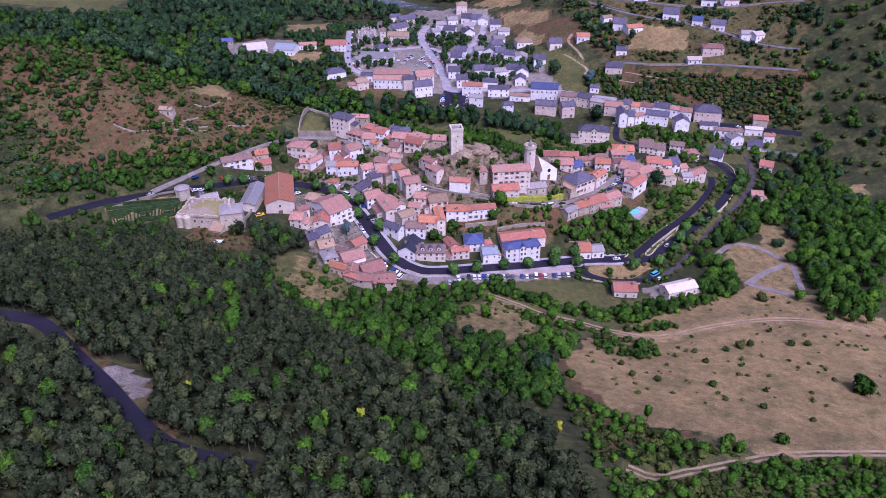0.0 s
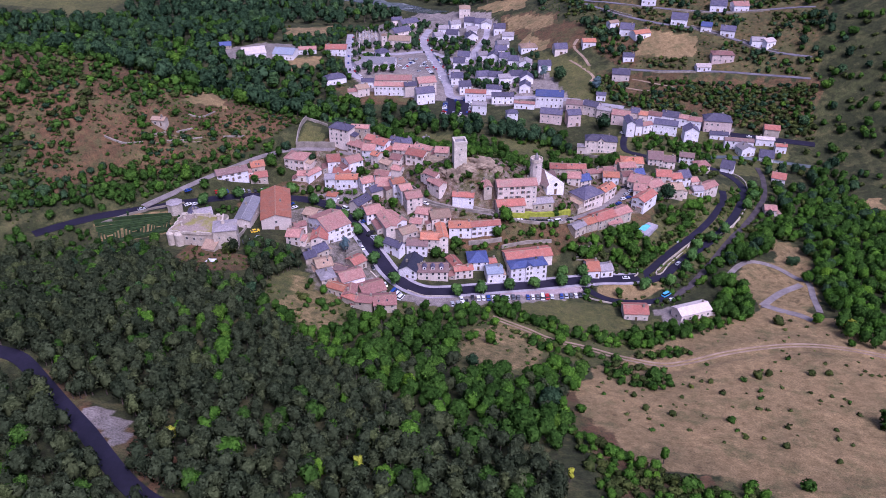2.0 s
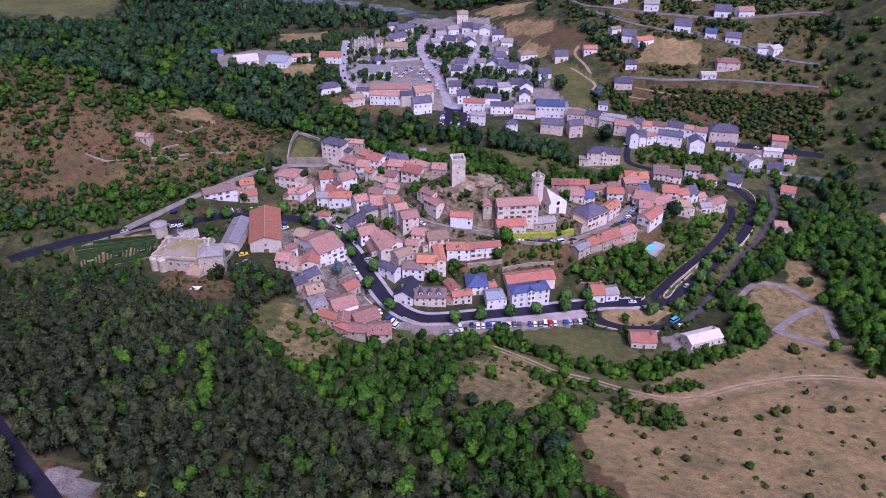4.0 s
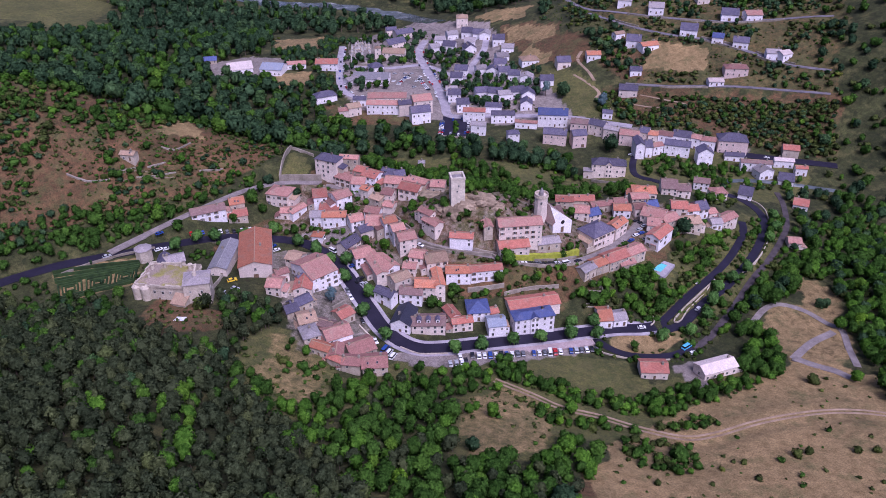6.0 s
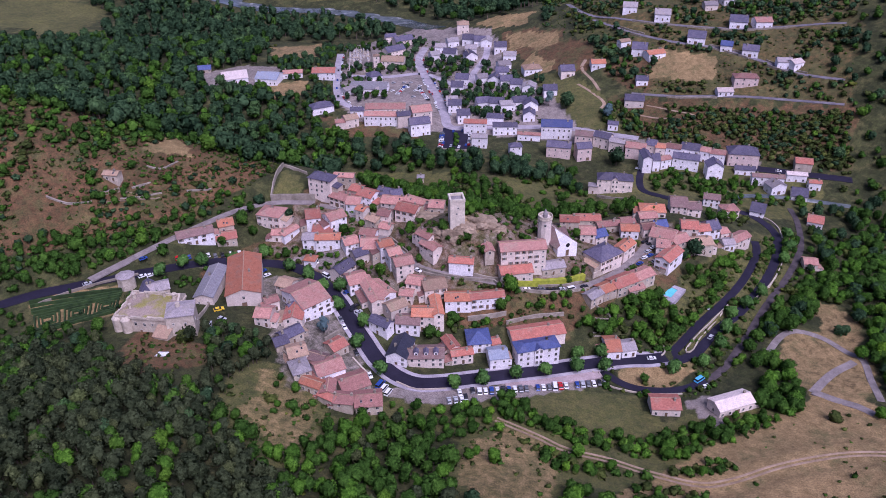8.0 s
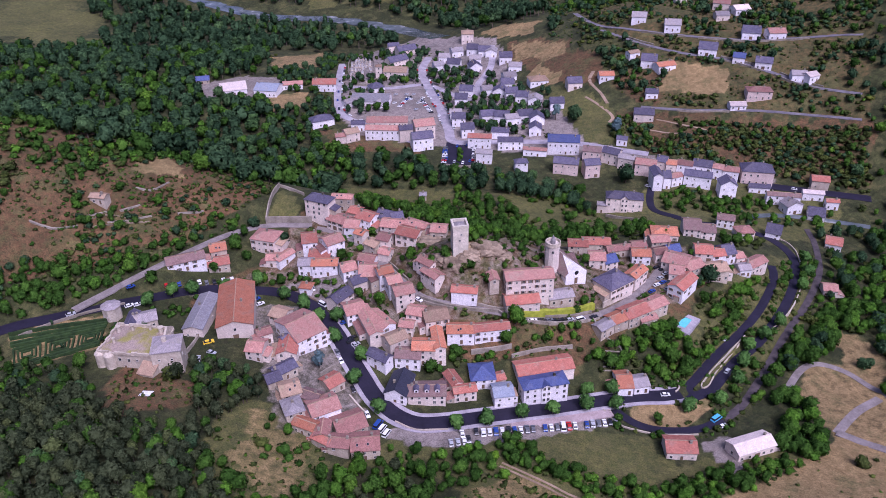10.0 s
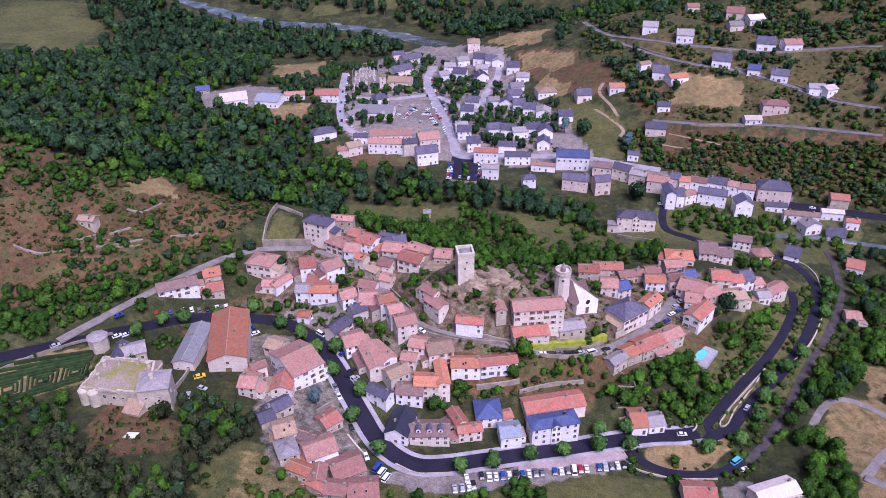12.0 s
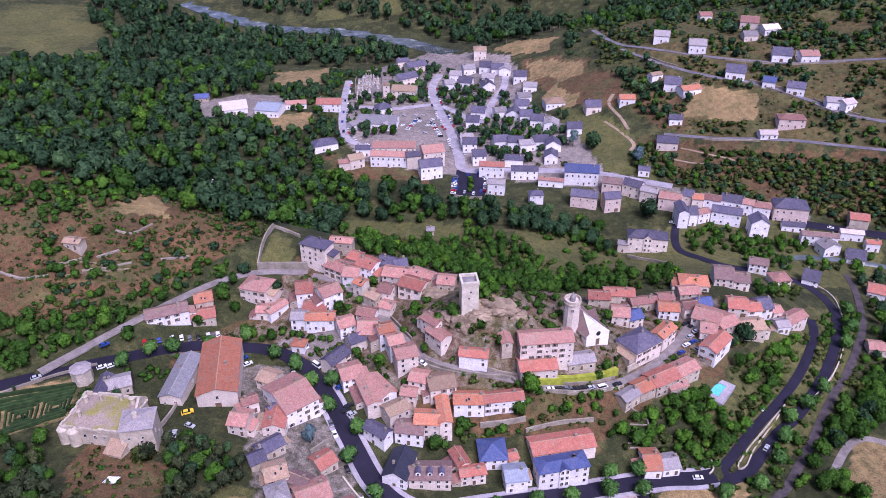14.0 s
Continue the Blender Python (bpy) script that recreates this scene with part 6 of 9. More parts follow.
for far_pts in ([(-150.3, 332.9), (-145.4, 337.9), (-138.4, 340.0)], [(-148.6, 330.6), (-140.7, 336.3), (-132.0, 342.3)]):
    masonry_wall("terrace_wall", far_pts, 0.35, ROCK, "broken dry-stone terrace wall on the hillside", 0.6)
masonry_wall("terrace_wall", [(-144.6, 334.5), (-138.3, 339.2), (-132.0, 344.8)], 0.5, MASONRY, "broken dry-stone terrace wall on the hillside", 0.7)
masonry_wall("terrace_wall", [(-142.3, 341.3), (-136.9, 347.4)], 0.5, MASONRY, "broken dry-stone terrace wall on the hillside", 0.7)
masonry_wall("terrace_wall", [(-151.9, 333.1), (-149.0, 335.9), (-146.1, 338.8)], 0.5, MASONRY, "broken dry-stone terrace wall on the hillside", 0.7)
masonry_wall("terrace_wall", [(-123.9, 350.3), (-119.7, 353.0), (-115.4, 355.6)], 0.5, MASONRY, "broken dry-stone terrace wall on the hillside", 0.7)
masonry_wall("terrace_wall", [(-167.2, 323.4), (-160.0, 324.0), (-152.9, 328.6)], 0.5, MASONRY, "broken dry-stone terrace wall on the hillside", 0.7)
masonry_wall("terrace_wall", [(-140.5, 354.2), (-135.4, 355.7), (-130.6, 363.0)], 0.5, MASONRY, "broken dry-stone terrace wall on the hillside", 0.7)
masonry_wall("retaining_wall", [(58.9, 437.2), (70.1, 427.6), (74.9, 421.0)], 1.5, MASONRY, "stone wall below the hotel terrace")


# ---- low walls along the hillside roads ----
for key, off in (("terrace_road", -3.0), ("middle_road", -3.0), ("middle_road", 3.0), ("slope_road", -2.7)):
    line = LINES[key][1]
    t_dir = np.gradient(line, axis=0)
    t_dir /= np.hypot(t_dir[:, 0], t_dir[:, 1])[:, None]
    edge = line + np.column_stack([-t_dir[:, 1], t_dir[:, 0]]) * off
    for k in range(10, len(edge) - 16, 18):
        if (k // 18) % 4 != 1:
            masonry_wall("roadside_wall", [tuple(edge[k]), tuple(edge[k + 7]), tuple(edge[k + 14])], 1.0, MASONRY, "grey stone wall along the hillside road", 0.5, 1.5)


# ---- low walls along the steep village street ----
street = LINES["village_street"][1]
t_dir = np.gradient(street, axis=0)
t_dir /= np.hypot(t_dir[:, 0], t_dir[:, 1])[:, None]
for sgn in (-1, 1):
    edge = street + np.column_stack([-t_dir[:, 1], t_dir[:, 0]]) * sgn * 2.3
    for k in range(3, len(edge) - 12, 12):
        if (k // 12 + (sgn > 0)) % 3:
            masonry_wall("street_wall", [tuple(edge[k]), tuple(edge[k + 5]), tuple(edge[k + 10])], 1.0 if sgn > 0 else 0.8, MASONRY, "low rubble wall along the steep village street", 0.45, 2.5)


# ---- rock of the spur, with boulders broken from it ----
def rock(x, y, sx, sy, sz, seed):
    bm = bmesh.new()
    bmesh.ops.create_icosphere(bm, subdivisions=4, radius=1.0)
    for v in bm.verts:
        p = v.co.copy()
        q = 1 + 0.34 * noise.noise(p * 1.6 + Vector((seed, 0, 0))) + 0.2 * noise.noise(p * 3.6 + Vector((0, seed, 0))) + 0.1 * noise.noise(p * 9.0)
        v.co = Vector((p.x * sx * q, p.y * sy * q, min(p.z, 0.75 + 0.1 * noise.noise(p * 3)) * sz * q))
    me = bpy.data.meshes.new("rock")
    bm.to_mesh(me)
    bm.free()
    me.materials.append(ROCK)
    ob = tagged(new("rock", me), "weathered tan limestone crag of the spur", "rock")
    ob.matrix_basis = pose(x, y, gz(x, y) - sz * 0.25)


rock(-1.9, 329.8, 6.0, 3.2, 3.6, 1)
rock(-7.4, 327.4, 4.2, 2.6, 2.6, 5)
rock(4.7, 330.4, 3.6, 2.4, 2.6, 9)
rock(-11.6, 325.4, 4.6, 2.4, 5.2, 33)
rock(-23.9, 346.1, 6.5, 5.0, 3.5, 13)
rock(-17.7, 328.5, 3.0, 3.0, 2.5, 17)


# ---- swimming pool ----
def pool(x, y, z, yaw):
    FOOT.append((x, y, 7, 7, radians(yaw)))
    top = empty("swimming_pool", pose(x, y, z, 0, 0, yaw), "turquoise swimming pool in a pale paved terrace", "pool")
    s = Shape().box(-6.5, -3.6, -5.0, 5.0, -3, 0.3).box(3.0, 5.2, -5.0, 5.0, -3, 0.3).box(-3.6, 3.0, -5.0, -2.6, -3, 0.3).box(-3.6, 3.0, 2.8, 5.0, -3, 0.3).box(-3.6, 3.0, -2.6, 2.8, -3, -1.2)
    put("terrace", s.mesh("terrace", PAVING), top)
    wm, n, l, b = base_material("pool_water", 0.08)
    t = noise_node(n, l, 1.5)
    r = ramp(n, [(0.3, (0.1, 0.48, 0.52)), (0.7, (0.18, 0.62, 0.65))])
    l.new(t.outputs["Fac"], r.inputs[0])
    l.new(r.outputs[0], b.inputs["Base Color"])
    put("water", Shape().box(-3.6, 3.0, -2.6, 2.8, -1.2, 0.12).mesh("pool_water", wm), top)
    for px, py in ((3.8, 3.4), (4.1, 1.8), (2.0, 3.9)):
        lo = Shape().box(-0.35, 0.35, -0.9, 0.5, 0.3, 0.42).solid([(-0.35, 0.5, 0.42), (0.35, 0.5, 0.42), (0.35, 1.0, 0.85), (-0.35, 1.0, 0.85)], [(0, 1, 2, 3)])
        put("lounger", lo.mesh("lounger", WHITE_PAINT), top, pose(px, py, 0))


pool(73.5, 328.9, -1.3, 55)


# ---- castle garden: clipped hedges in rows ----
HEDGE = varied("clipped_box_hedge", (0.012, 0.03, 0.009), (0.04, 0.075, 0.02), 0.6, 4.0, 0.9, 1.0, 0.2)


def hedge(a, b, height=1.5, thick=1.0):
    a, b = Vector(a), Vector(b)
    n = max(2, int((b - a).length / 2))
    d = (b - a).normalized()
    p = Vector((-d.y, d.x)) * thick / 2
    v, f = [], []
    for i in range(n + 1):
        c = a.lerp(b, i / n)
        z = gz(c.x, c.y)
        j = 0.07 * math.sin(i * 2.3)
        v += [(*(c - p), z - 0.3), (*(c - p * 0.85), z + height + j), (*(c + p * 0.85), z + height - j), (*(c + p), z - 0.3)]
    for i in range(n):
        k = 4 * i
        f += [(k, k + 4, k + 5, k + 1), (k + 1, k + 5, k + 6, k + 2), (k + 2, k + 6, k + 7, k + 3)]
    m = 4 * n
    f += [(0, 1, 2, 3), (m + 3, m + 2, m + 1, m)]
    tagged(new("hedge", mesh_from("hedge", v, f, [HEDGE])), "long clipped green hedge of the castle garden", "hedge", "hedges of the castle garden")


GARDEN = [(-151.7, 265.6), (-128.1, 282.1), (-130.9, 295.9), (-161.0, 281.2)]
g0, g1, g2, g3 = Vector((-149.0, 266.5)), Vector((-128.8, 282.8)), Vector((-157.9, 281.5)), Vector((-131.0, 295.4))


def plot(u, v):
    """Point of the castle garden: u along its rows, v across them."""
    return g0.lerp(g1, u).lerp(g2.lerp(g3, u), v)


for v in (0.0, 0.08, 0.72, 0.8, 0.9, 1.0):
    hedge(plot(0, v), plot(1, v), 1.1, 0.8)
for u0, u1 in ((0.02, 0.3), (0.36, 0.66), (0.72, 0.98)):
    for inset in (0.0, 0.33, 0.62):
        du, dv = (u1 - u0) / 2 * inset, 0.25 * inset
        ring = [plot(u0 + du, 0.16 + dv), plot(u1 - du, 0.16 + dv), plot(u1 - du, 0.64 - dv), plot(u0 + du, 0.64 - dv)]
        for p, q in zip(ring, ring[1:] + ring[:1]):
            hedge(p, q, 0.7, 0.6)


# ---- terraced vegetable plots on the slope ----
def plot_rows(corner, along, across, rows, name, label):
    a, u, v = Vector(corner), Vector(along) - Vector(corner), Vector(across) - Vector(corner)
    s = Shape()
    for i in range(rows):
        p, q = a + v * (i / rows), a + v * (i / rows) + u
        w = v.normalized() * 0.5
        zs = [gz(*c) for c in (p, q)]
        s.solid([(*p, zs[0] - 0.3), (*q, zs[1] - 0.3), (*(q + w), zs[1] - 0.3), (*(p + w), zs[0] - 0.3), (*p, zs[0] + 0.45), (*q, zs[1] + 0.45), (*(q + w), zs[1] + 0.45), (*(p + w), zs[0] + 0.45)],
                [(4, 5, 6, 7), (0, 1, 5, 4), (1, 2, 6, 5), (2, 3, 7, 6), (3, 0, 4, 7)])
    tagged(new(name, s.mesh(name, MASONRY)), label, "terraces", kind="stuff")


plot_rows((40.0, 298.4), (46.4, 299.6), (41.8, 308.3), 6, "terrace_edging", "stone edgings of small terraced garden plots")


# ---- cemetery ----
MARBLE = varied("grey_marble", (0.3, 0.29, 0.3), (0.55, 0.53, 0.54), 0.6, 3.0, 0.5, 0.1, 0.35)


def tomb_meshes():
    a = Shape().box(-0.5, 0.5, -1.1, 1.1, -0.3, 0.45).box(-0.42, 0.42, -1.0, 0.7, 0.45, 0.58)
    return a.mesh("slab", PALE_STONE), Shape().box(-0.45, 0.45, 0.8, 1.05, 0.3, 1.4).box(-0.12, 0.12, 0.85, 1.0, 1.4, 2.1).box(-0.4, 0.4, 0.88, 0.98, 1.6, 1.85).mesh("headstone", MARBLE)


slab_mesh, stone_mesh = tomb_meshes()
c0, c1, c2 = Vector((-102.4, 619.6)), Vector((-86.4, 626.5)), Vector((-115.9, 708.5))
trng = random.Random(12)
for i in range(6):
    for j in range(12):
        if trng.random() < 0.12:
            continue
        p = c0 + (c1 - c0) * ((i + 0.5 + trng.uniform(-0.2, 0.2)) / 6) + (c2 - c0) * ((j + 0.5 + trng.uniform(-0.3, 0.3)) / 12)
        k = trng.uniform(0.9, 1.9)
        tb = empty("tomb", pose(p.x, p.y, gz(p.x, p.y), 0, 0, trng.choice((8, 98, 188))) @ Matrix.Diagonal((k, trng.uniform(0.9, 1.4), trng.uniform(0.8, 1.5), 1)), "pale stone tomb in the cemetery", "tomb", "tombs in the cemetery")
        put("slab", slab_mesh, tb)
        put("headstone", stone_mesh, tb)
masonry_wall("cemetery_wall", [tuple(c0), tuple(c1), tuple(c1 + c2 - c0), tuple(c2), tuple(c0)], 1.5, MASONRY, "cemetery wall of grey stone", 0.4)
FOOT.append((*((c1 + c2) / 2), 16, 30, 0.0))


# ---- water ----
def water_material():
    m, n, l, b = base_material("river_water", 0.1)
    t, t2 = noise_node(n, l, 0.08), noise_node(n, l, 0.9)
    r = ramp(n, [(0.35, (0.06, 0.075, 0.08)), (0.6, (0.14, 0.16, 0.17)), (0.75, (0.45, 0.45, 0.45))])
    l.new(t.outputs["Fac"], r.inputs[0])
    l.new(r.outputs[0], b.inputs["Base Color"])
    bump(n, l, b, t2.outputs["Fac"], 0.3, 0.2)
    return m


WATER = water_material()
for key in RIVERS:
    tagged(strip("water", key, WATER, 0.05, "grey-green river between wooded banks"), "grey-green river between wooded banks", "river")


# ==== cars ====
def paint(name, c):
    m, n, l, b = base_material(name, 0.25)
    b.inputs["Base Color"].default_value = (*c, 1)
    b.inputs["Coat Weight"].default_value = 0.6
    return m


CAR_PAINT = {k: paint(k + "_car_paint", c) for k, c in {"white": (0.75, 0.75, 0.75), "silver": (0.42, 0.43, 0.45), "black": (0.02, 0.02, 0.024), "grey": (0.13, 0.135, 0.15), "blue": (0.03, 0.07, 0.28),
                                                         "red": (0.45, 0.02, 0.02), "lightblue": (0.1, 0.42, 0.7), "yellow": (0.75, 0.5, 0.03)}.items()}
RUBBER = paint("tyre_rubber", (0.02, 0.02, 0.02))


def car_parts(van):
    """Body, glasshouse and wheel of a car heading along +x."""
    L, W = (2.5, 0.95) if van else (2.1, 0.88)
    H = 2.0 if van else 1.45
    prof = [(-L, 0.35), (L, 0.35), (L, 0.72), (L * 0.92, 0.9), (L * 0.45, 1.0), (-L * 0.9, 1.05), (-L, 0.9)]
    s = Shape()
    n = len(prof)
    s.solid([(x, -W, z) for x, z in prof] + [(x, W, z) for x, z in prof], [tuple(range(n)), tuple(range(2 * n - 1, n - 1, -1))] + [(i + n, (i + 1) % n + n, (i + 1) % n, i) for i in range(n)])
    roofx = (-L * 0.92, L * 0.5) if van else (-L * 0.62, L * 0.12)
    body = Shape()
    body.v, body.f = s.v, s.f
    body.box(roofx[0], roofx[1], -W * 0.8, W * 0.8, H - 0.07, H)
    g = Shape().solid([(-L * 0.93, -W * 0.92, 1.0), (L * (0.75 if van else 0.48), -W * 0.92, 0.98), (L * (0.75 if van else 0.48), W * 0.92, 0.98), (-L * 0.93, W * 0.92, 1.0),
                       (roofx[0], -W * 0.78, H - 0.06), (roofx[1], -W * 0.78, H - 0.06), (roofx[1], W * 0.78, H - 0.06), (roofx[0], W * 0.78, H - 0.06)],
                      [(0, 1, 5, 4), (1, 2, 6, 5), (2, 3, 7, 6), (3, 0, 4, 7), (4, 5, 6, 7)])
    wh = Shape().prism(circle(0.33, 10), -0.1, 0.1)
    return body, g.mesh("glasshouse", GLASS), wh.mesh("wheel", RUBBER), L, W


CARS = {}
CAR_SIZE = Matrix.Scale(1 / FULL, 4)


def car(x, y, yaw, colour="white", van=False, where="parked beside the road", lift=0.0):
    key = (colour, van, y > 480)
    z = gz(x, y) + lift + 0.13
    if key not in CARS:
        body, g, wh, L, W = car_parts(van)
        top = empty("van" if van else "car", pose(x, y, z, 0, 0, yaw) @ CAR_SIZE, "", "car", "parked cars")
        put("body", body.mesh("car_body", CAR_PAINT[colour]), top)
        put("glasshouse", g, top)
        for sx in (() if y > 480 else (-0.62, 0.64)):
            for sy in (-1, 1):
                put("wheel", wh, top, pose(L * sx, W * 0.92 * sy, 0.33, 90, 0, 0))
        CARS[key] = top
        ob = top
    else:
        ob = copy_thing(CARS[key], pose(x, y, z, 0, 0, yaw) @ CAR_SIZE)
    tagged(ob, "%s %s %s" % ({"lightblue": "light blue"}.get(colour, colour), "van" if van else "car", where), "van" if van else "car", "parked cars")


row = random.Random(31)
for i in range(23):
    k = i / 22
    if i not in (9, 16):
        car(-1.0 + 43.2 * k, 263.8 + 12.9 * k, 98 - 6 * k + row.uniform(-3, 3), row.choice(("white", "white", "black", "blue", "silver", "grey", "white", "red", "black")), row.random() < 0.08, "parked in the village car park")
car(-10.8, 257.4, 101, 'silver', False, 'parked in the village car park')
car(-8.7, 258.1, 100, 'silver', False, 'parked in the village car park')
car(-6.8, 258.8, 100, 'white', False, 'parked in the village car park')
car(-5.5, 260.0, 100, 'black', False, 'parked in the village car park')
car(-7.6, 262.7, 100, 'white', False, 'parked in the village car park')
car(-5.1, 256.6, 99, 'white', False, 'parked in the village car park')
car(-3.3, 264.3, 99, 'black', False, 'parked in the village car park')
car(-2.2, 257.9, 99, 'grey', False, 'parked in the village car park')
car(-117.3, 319.4, 118, 'black', False, 'parked beside the road')
car(-115.4, 320.7, 118, 'blue', False, 'parked beside the road')
car(-111.9, 323.0, 117, 'white', False, 'parked beside the road')
car(-109.1, 324.1, 117, 'white', False, 'parked beside the road')
car(-106.5, 324.6, 117, 'grey', False, 'parked beside the road')
car(-104.1, 325.9, 116, 'black', False, 'parked beside the road')
car(-99.5, 327.6, 116, 'grey', False, 'parked beside the road')
car(-119.3, 318.3, 119, 'red', False, 'parked beside the road')
car(-101.0, 327.4, 116, 'white', False, 'parked beside the road')
car(-98.1, 328.7, 115, 'white', False, 'parked beside the road')
car(-126.6, 303.0, 40, 'white', False, 'parked beside the road')
car(-124.2, 304.5, 40, 'white', False, 'parked beside the road')
car(-128.9, 311.1, 42, 'blue', False, 'parked beside the road')
car(-86.4, 319.0, 39, 'blue', False, 'parked beside the road')
car(-84.3, 316.7, 39, 'white', False, 'parked beside the road')
car(-143.5, 294.9, 38, 'silver', False, 'parked beside the road')
car(-52.0, 309.5, 42, 'blue', False, 'parked beside the road')
car(-47.9, 301.9, 43, 'black', False, 'parked beside the road')
car(-46.2, 298.9, 43, 'silver', False, 'parked beside the road')
car(-48.3, 300.1, 44, 'black', False, 'parked beside the road')
car(-50.1, 290.5, -63, 'white', False, 'parked beside the road')
car(-52.0, 294.3, -63, 'grey', False, 'parked beside the road')
car(-38.0, 268.0, -65, 'white', False, 'parked beside the road')
car(-44.1, 278.3, -64, 'black', False, 'parked beside the road')
car(-68.0, 313.7, -64, 'white', False, 'parked beside the road')
car(-61.5, 319.0, -37, 'white', True, 'parked beside the road')
car(-67.5, 328.1, -55, 'white', True, 'parked beside the road')
car(-34.0, 263.9, 66, 'blue', True, 'parked by the roadside house')
car(-32.5, 262.3, 66, 'white', True, 'parked by the roadside house')
car(-30.9, 260.3, 66, 'white', True, 'parked by the roadside house')
car(-94.2, 288.8, 28, 'yellow', False, 'parked on the castle lawn')
car(-91.3, 282.9, -19, 'silver', False, 'parked on the castle lawn')
car(-95.5, 277.3, 103, 'grey', False, 'parked in the castle yard')
car(-94.0, 278.3, 103, 'silver', False, 'parked in the castle yard')
car(15.8, 311.2, 19, 'white', False, 'parked under the creeper wall')
car(18.6, 312.0, 20, 'black', False, 'parked under the creeper wall')
car(21.5, 312.9, 22, 'grey', False, 'parked under the creeper wall')
car(24.1, 313.8, 23, 'black', False, 'parked under the creeper wall')
car(26.8, 314.7, 23, 'black', False, 'parked under the creeper wall')
car(29.4, 315.6, 24, 'silver', False, 'parked under the creeper wall')
car(38.4, 319.1, 26, 'black', False, 'parked under the creeper wall')
car(33.3, 316.8, 25, 'white', True, 'parked under the creeper wall')
car(-25.4, 315.6, -40, 'white', False, 'on the narrow village street')
car(68.0, 357.5, 36, 'black', False, 'parked on the church square')
car(69.9, 356.2, 36, 'black', False, 'parked on the church square')
car(71.0, 353.2, 35, 'white', False, 'parked on the church square')
car(68.1, 349.7, 36, 'silver', False, 'parked on the church square')
car(68.6, 347.0, 36, 'blue', False, 'parked on the church square')
car(65.8, 344.7, 37, 'white', False, 'parked on the church square')
car(70.3, 344.7, 36, 'silver', False, 'parked on the church square')
car(63.2, 340.2, 37, 'blue', False, 'parked on the church square')
car(71.9, 349.4, 35, 'grey', False, 'parked on the church square')
car(60.9, 291.5, 6, 'white', False, 'driving on the road')
car(86.1, 307.8, 54, 'silver', False, 'driving down the road')
car(76.2, 282.4, 40, 'lightblue', True, 'parked beside the track')
car(77.6, 279.1, 30, 'white', False, 'parked beside the track')
car(89.4, 325.1, 54, 'white', False, 'driving on the upper lane')
car(-23.4, 540.6, 100, 'silver', False, 'parked along the valley street')
car(-25.3, 552.0, 100, 'white', False, 'parked along the valley street')
car(-27.3, 562.7, 99, 'red', False, 'parked along the valley street')
car(-30.2, 576.5, 99, 'grey', False, 'parked along the valley street')
car(-34.1, 591.9, 99, 'white', False, 'parked along the valley street')
car(-37.3, 606.1, 99, 'white', False, 'parked along the valley street')
car(-41.4, 620.5, 100, 'silver', False, 'parked along the valley street')
car(-45.4, 637.4, 100, 'white', False, 'parked along the valley street')
car(-49.0, 651.7, 101, 'grey', False, 'parked along the valley street')
car(-51.5, 666.2, 101, 'white', False, 'parked along the valley street')
car(-31.2, 548.1, 101, 'silver', False, 'parked along the valley street')
car(-33.9, 562.1, 100, 'white', False, 'parked along the valley street')
car(-37.6, 580.0, 100, 'red', False, 'parked along the valley street')
car(-41.9, 597.9, 100, 'white', False, 'parked along the valley street')
car(-46.5, 617.1, 100, 'silver', False, 'parked along the valley street')
car(-26.3, 512.0, 84, 'grey', False, 'parked in the riverside car park')
car(-26.5, 505.6, 84, 'white', False, 'parked in the riverside car park')
car(-25.4, 498.1, 84, 'blue', False, 'parked in the riverside car park')
car(-20.9, 494.5, 84, 'silver', False, 'parked in the riverside car park')
car(-16.0, 493.3, 83, 'white', False, 'parked in the riverside car park')
car(-11.9, 495.9, 83, 'blue', False, 'parked in the riverside car park')
car(-10.3, 504.2, 83, 'white', False, 'parked in the riverside car park')
car(-11.2, 512.7, 83, 'silver', False, 'parked in the riverside car park')
car(-14.5, 516.5, 83, 'blue', False, 'parked in the riverside car park')
car(-20.1, 514.9, 84, 'blue', False, 'parked in the riverside car park')
car(-59.1, 602.5, 45, 'silver', False, 'parked on the gravel square')
car(-55.3, 591.3, 44, 'white', False, 'parked on the gravel square')
car(-54.4, 603.8, 45, 'silver', False, 'parked on the gravel square')
car(-49.2, 584.6, 42, 'white', False, 'parked on the gravel square')
car(-47.4, 596.8, 43, 'white', False, 'parked on the gravel square')
car(-49.7, 570.5, 39, 'silver', False, 'parked on the gravel square')
car(-66.4, 600.5, 46, 'silver', False, 'parked on the gravel square')
car(-65.1, 581.1, 42, 'white', False, 'parked on the gravel square')
car(-100.0, 566.1, 98, 'black', False, 'parked along the valley street')
car(-103.8, 582.0, 99, 'blue', False, 'parked along the valley street')
car(-106.4, 600.0, 99, 'blue', False, 'parked along the valley street')
car(-109.9, 624.4, 99, 'black', False, 'parked along the valley street')
car(104.6, 491.4, -17, 'silver', False, 'on the valley road')
car(150.3, 473.5, -15, 'silver', False, 'on the valley road')
car(163.5, 471.6, -17, 'white', False, 'on the valley road')
car(173.6, 469.1, -20, 'silver', False, 'on the valley road')
car(85.1, 469.0, -20, 'white', False, 'on the valley road')
car(-162.8, 500.8, -19, 'white', True, 'standing among the riverside trees')
car(-171.8, 503.4, -20, 'white', True, 'standing among the riverside trees')
car(-161.5, 490.7, -18, 'white', True, 'standing among the riverside trees')
car(-218.9, 545.8, -20, 'white', True, 'standing among the riverside trees')
car(-255.5, 543.5, -18, 'white', True, 'standing among the riverside trees')


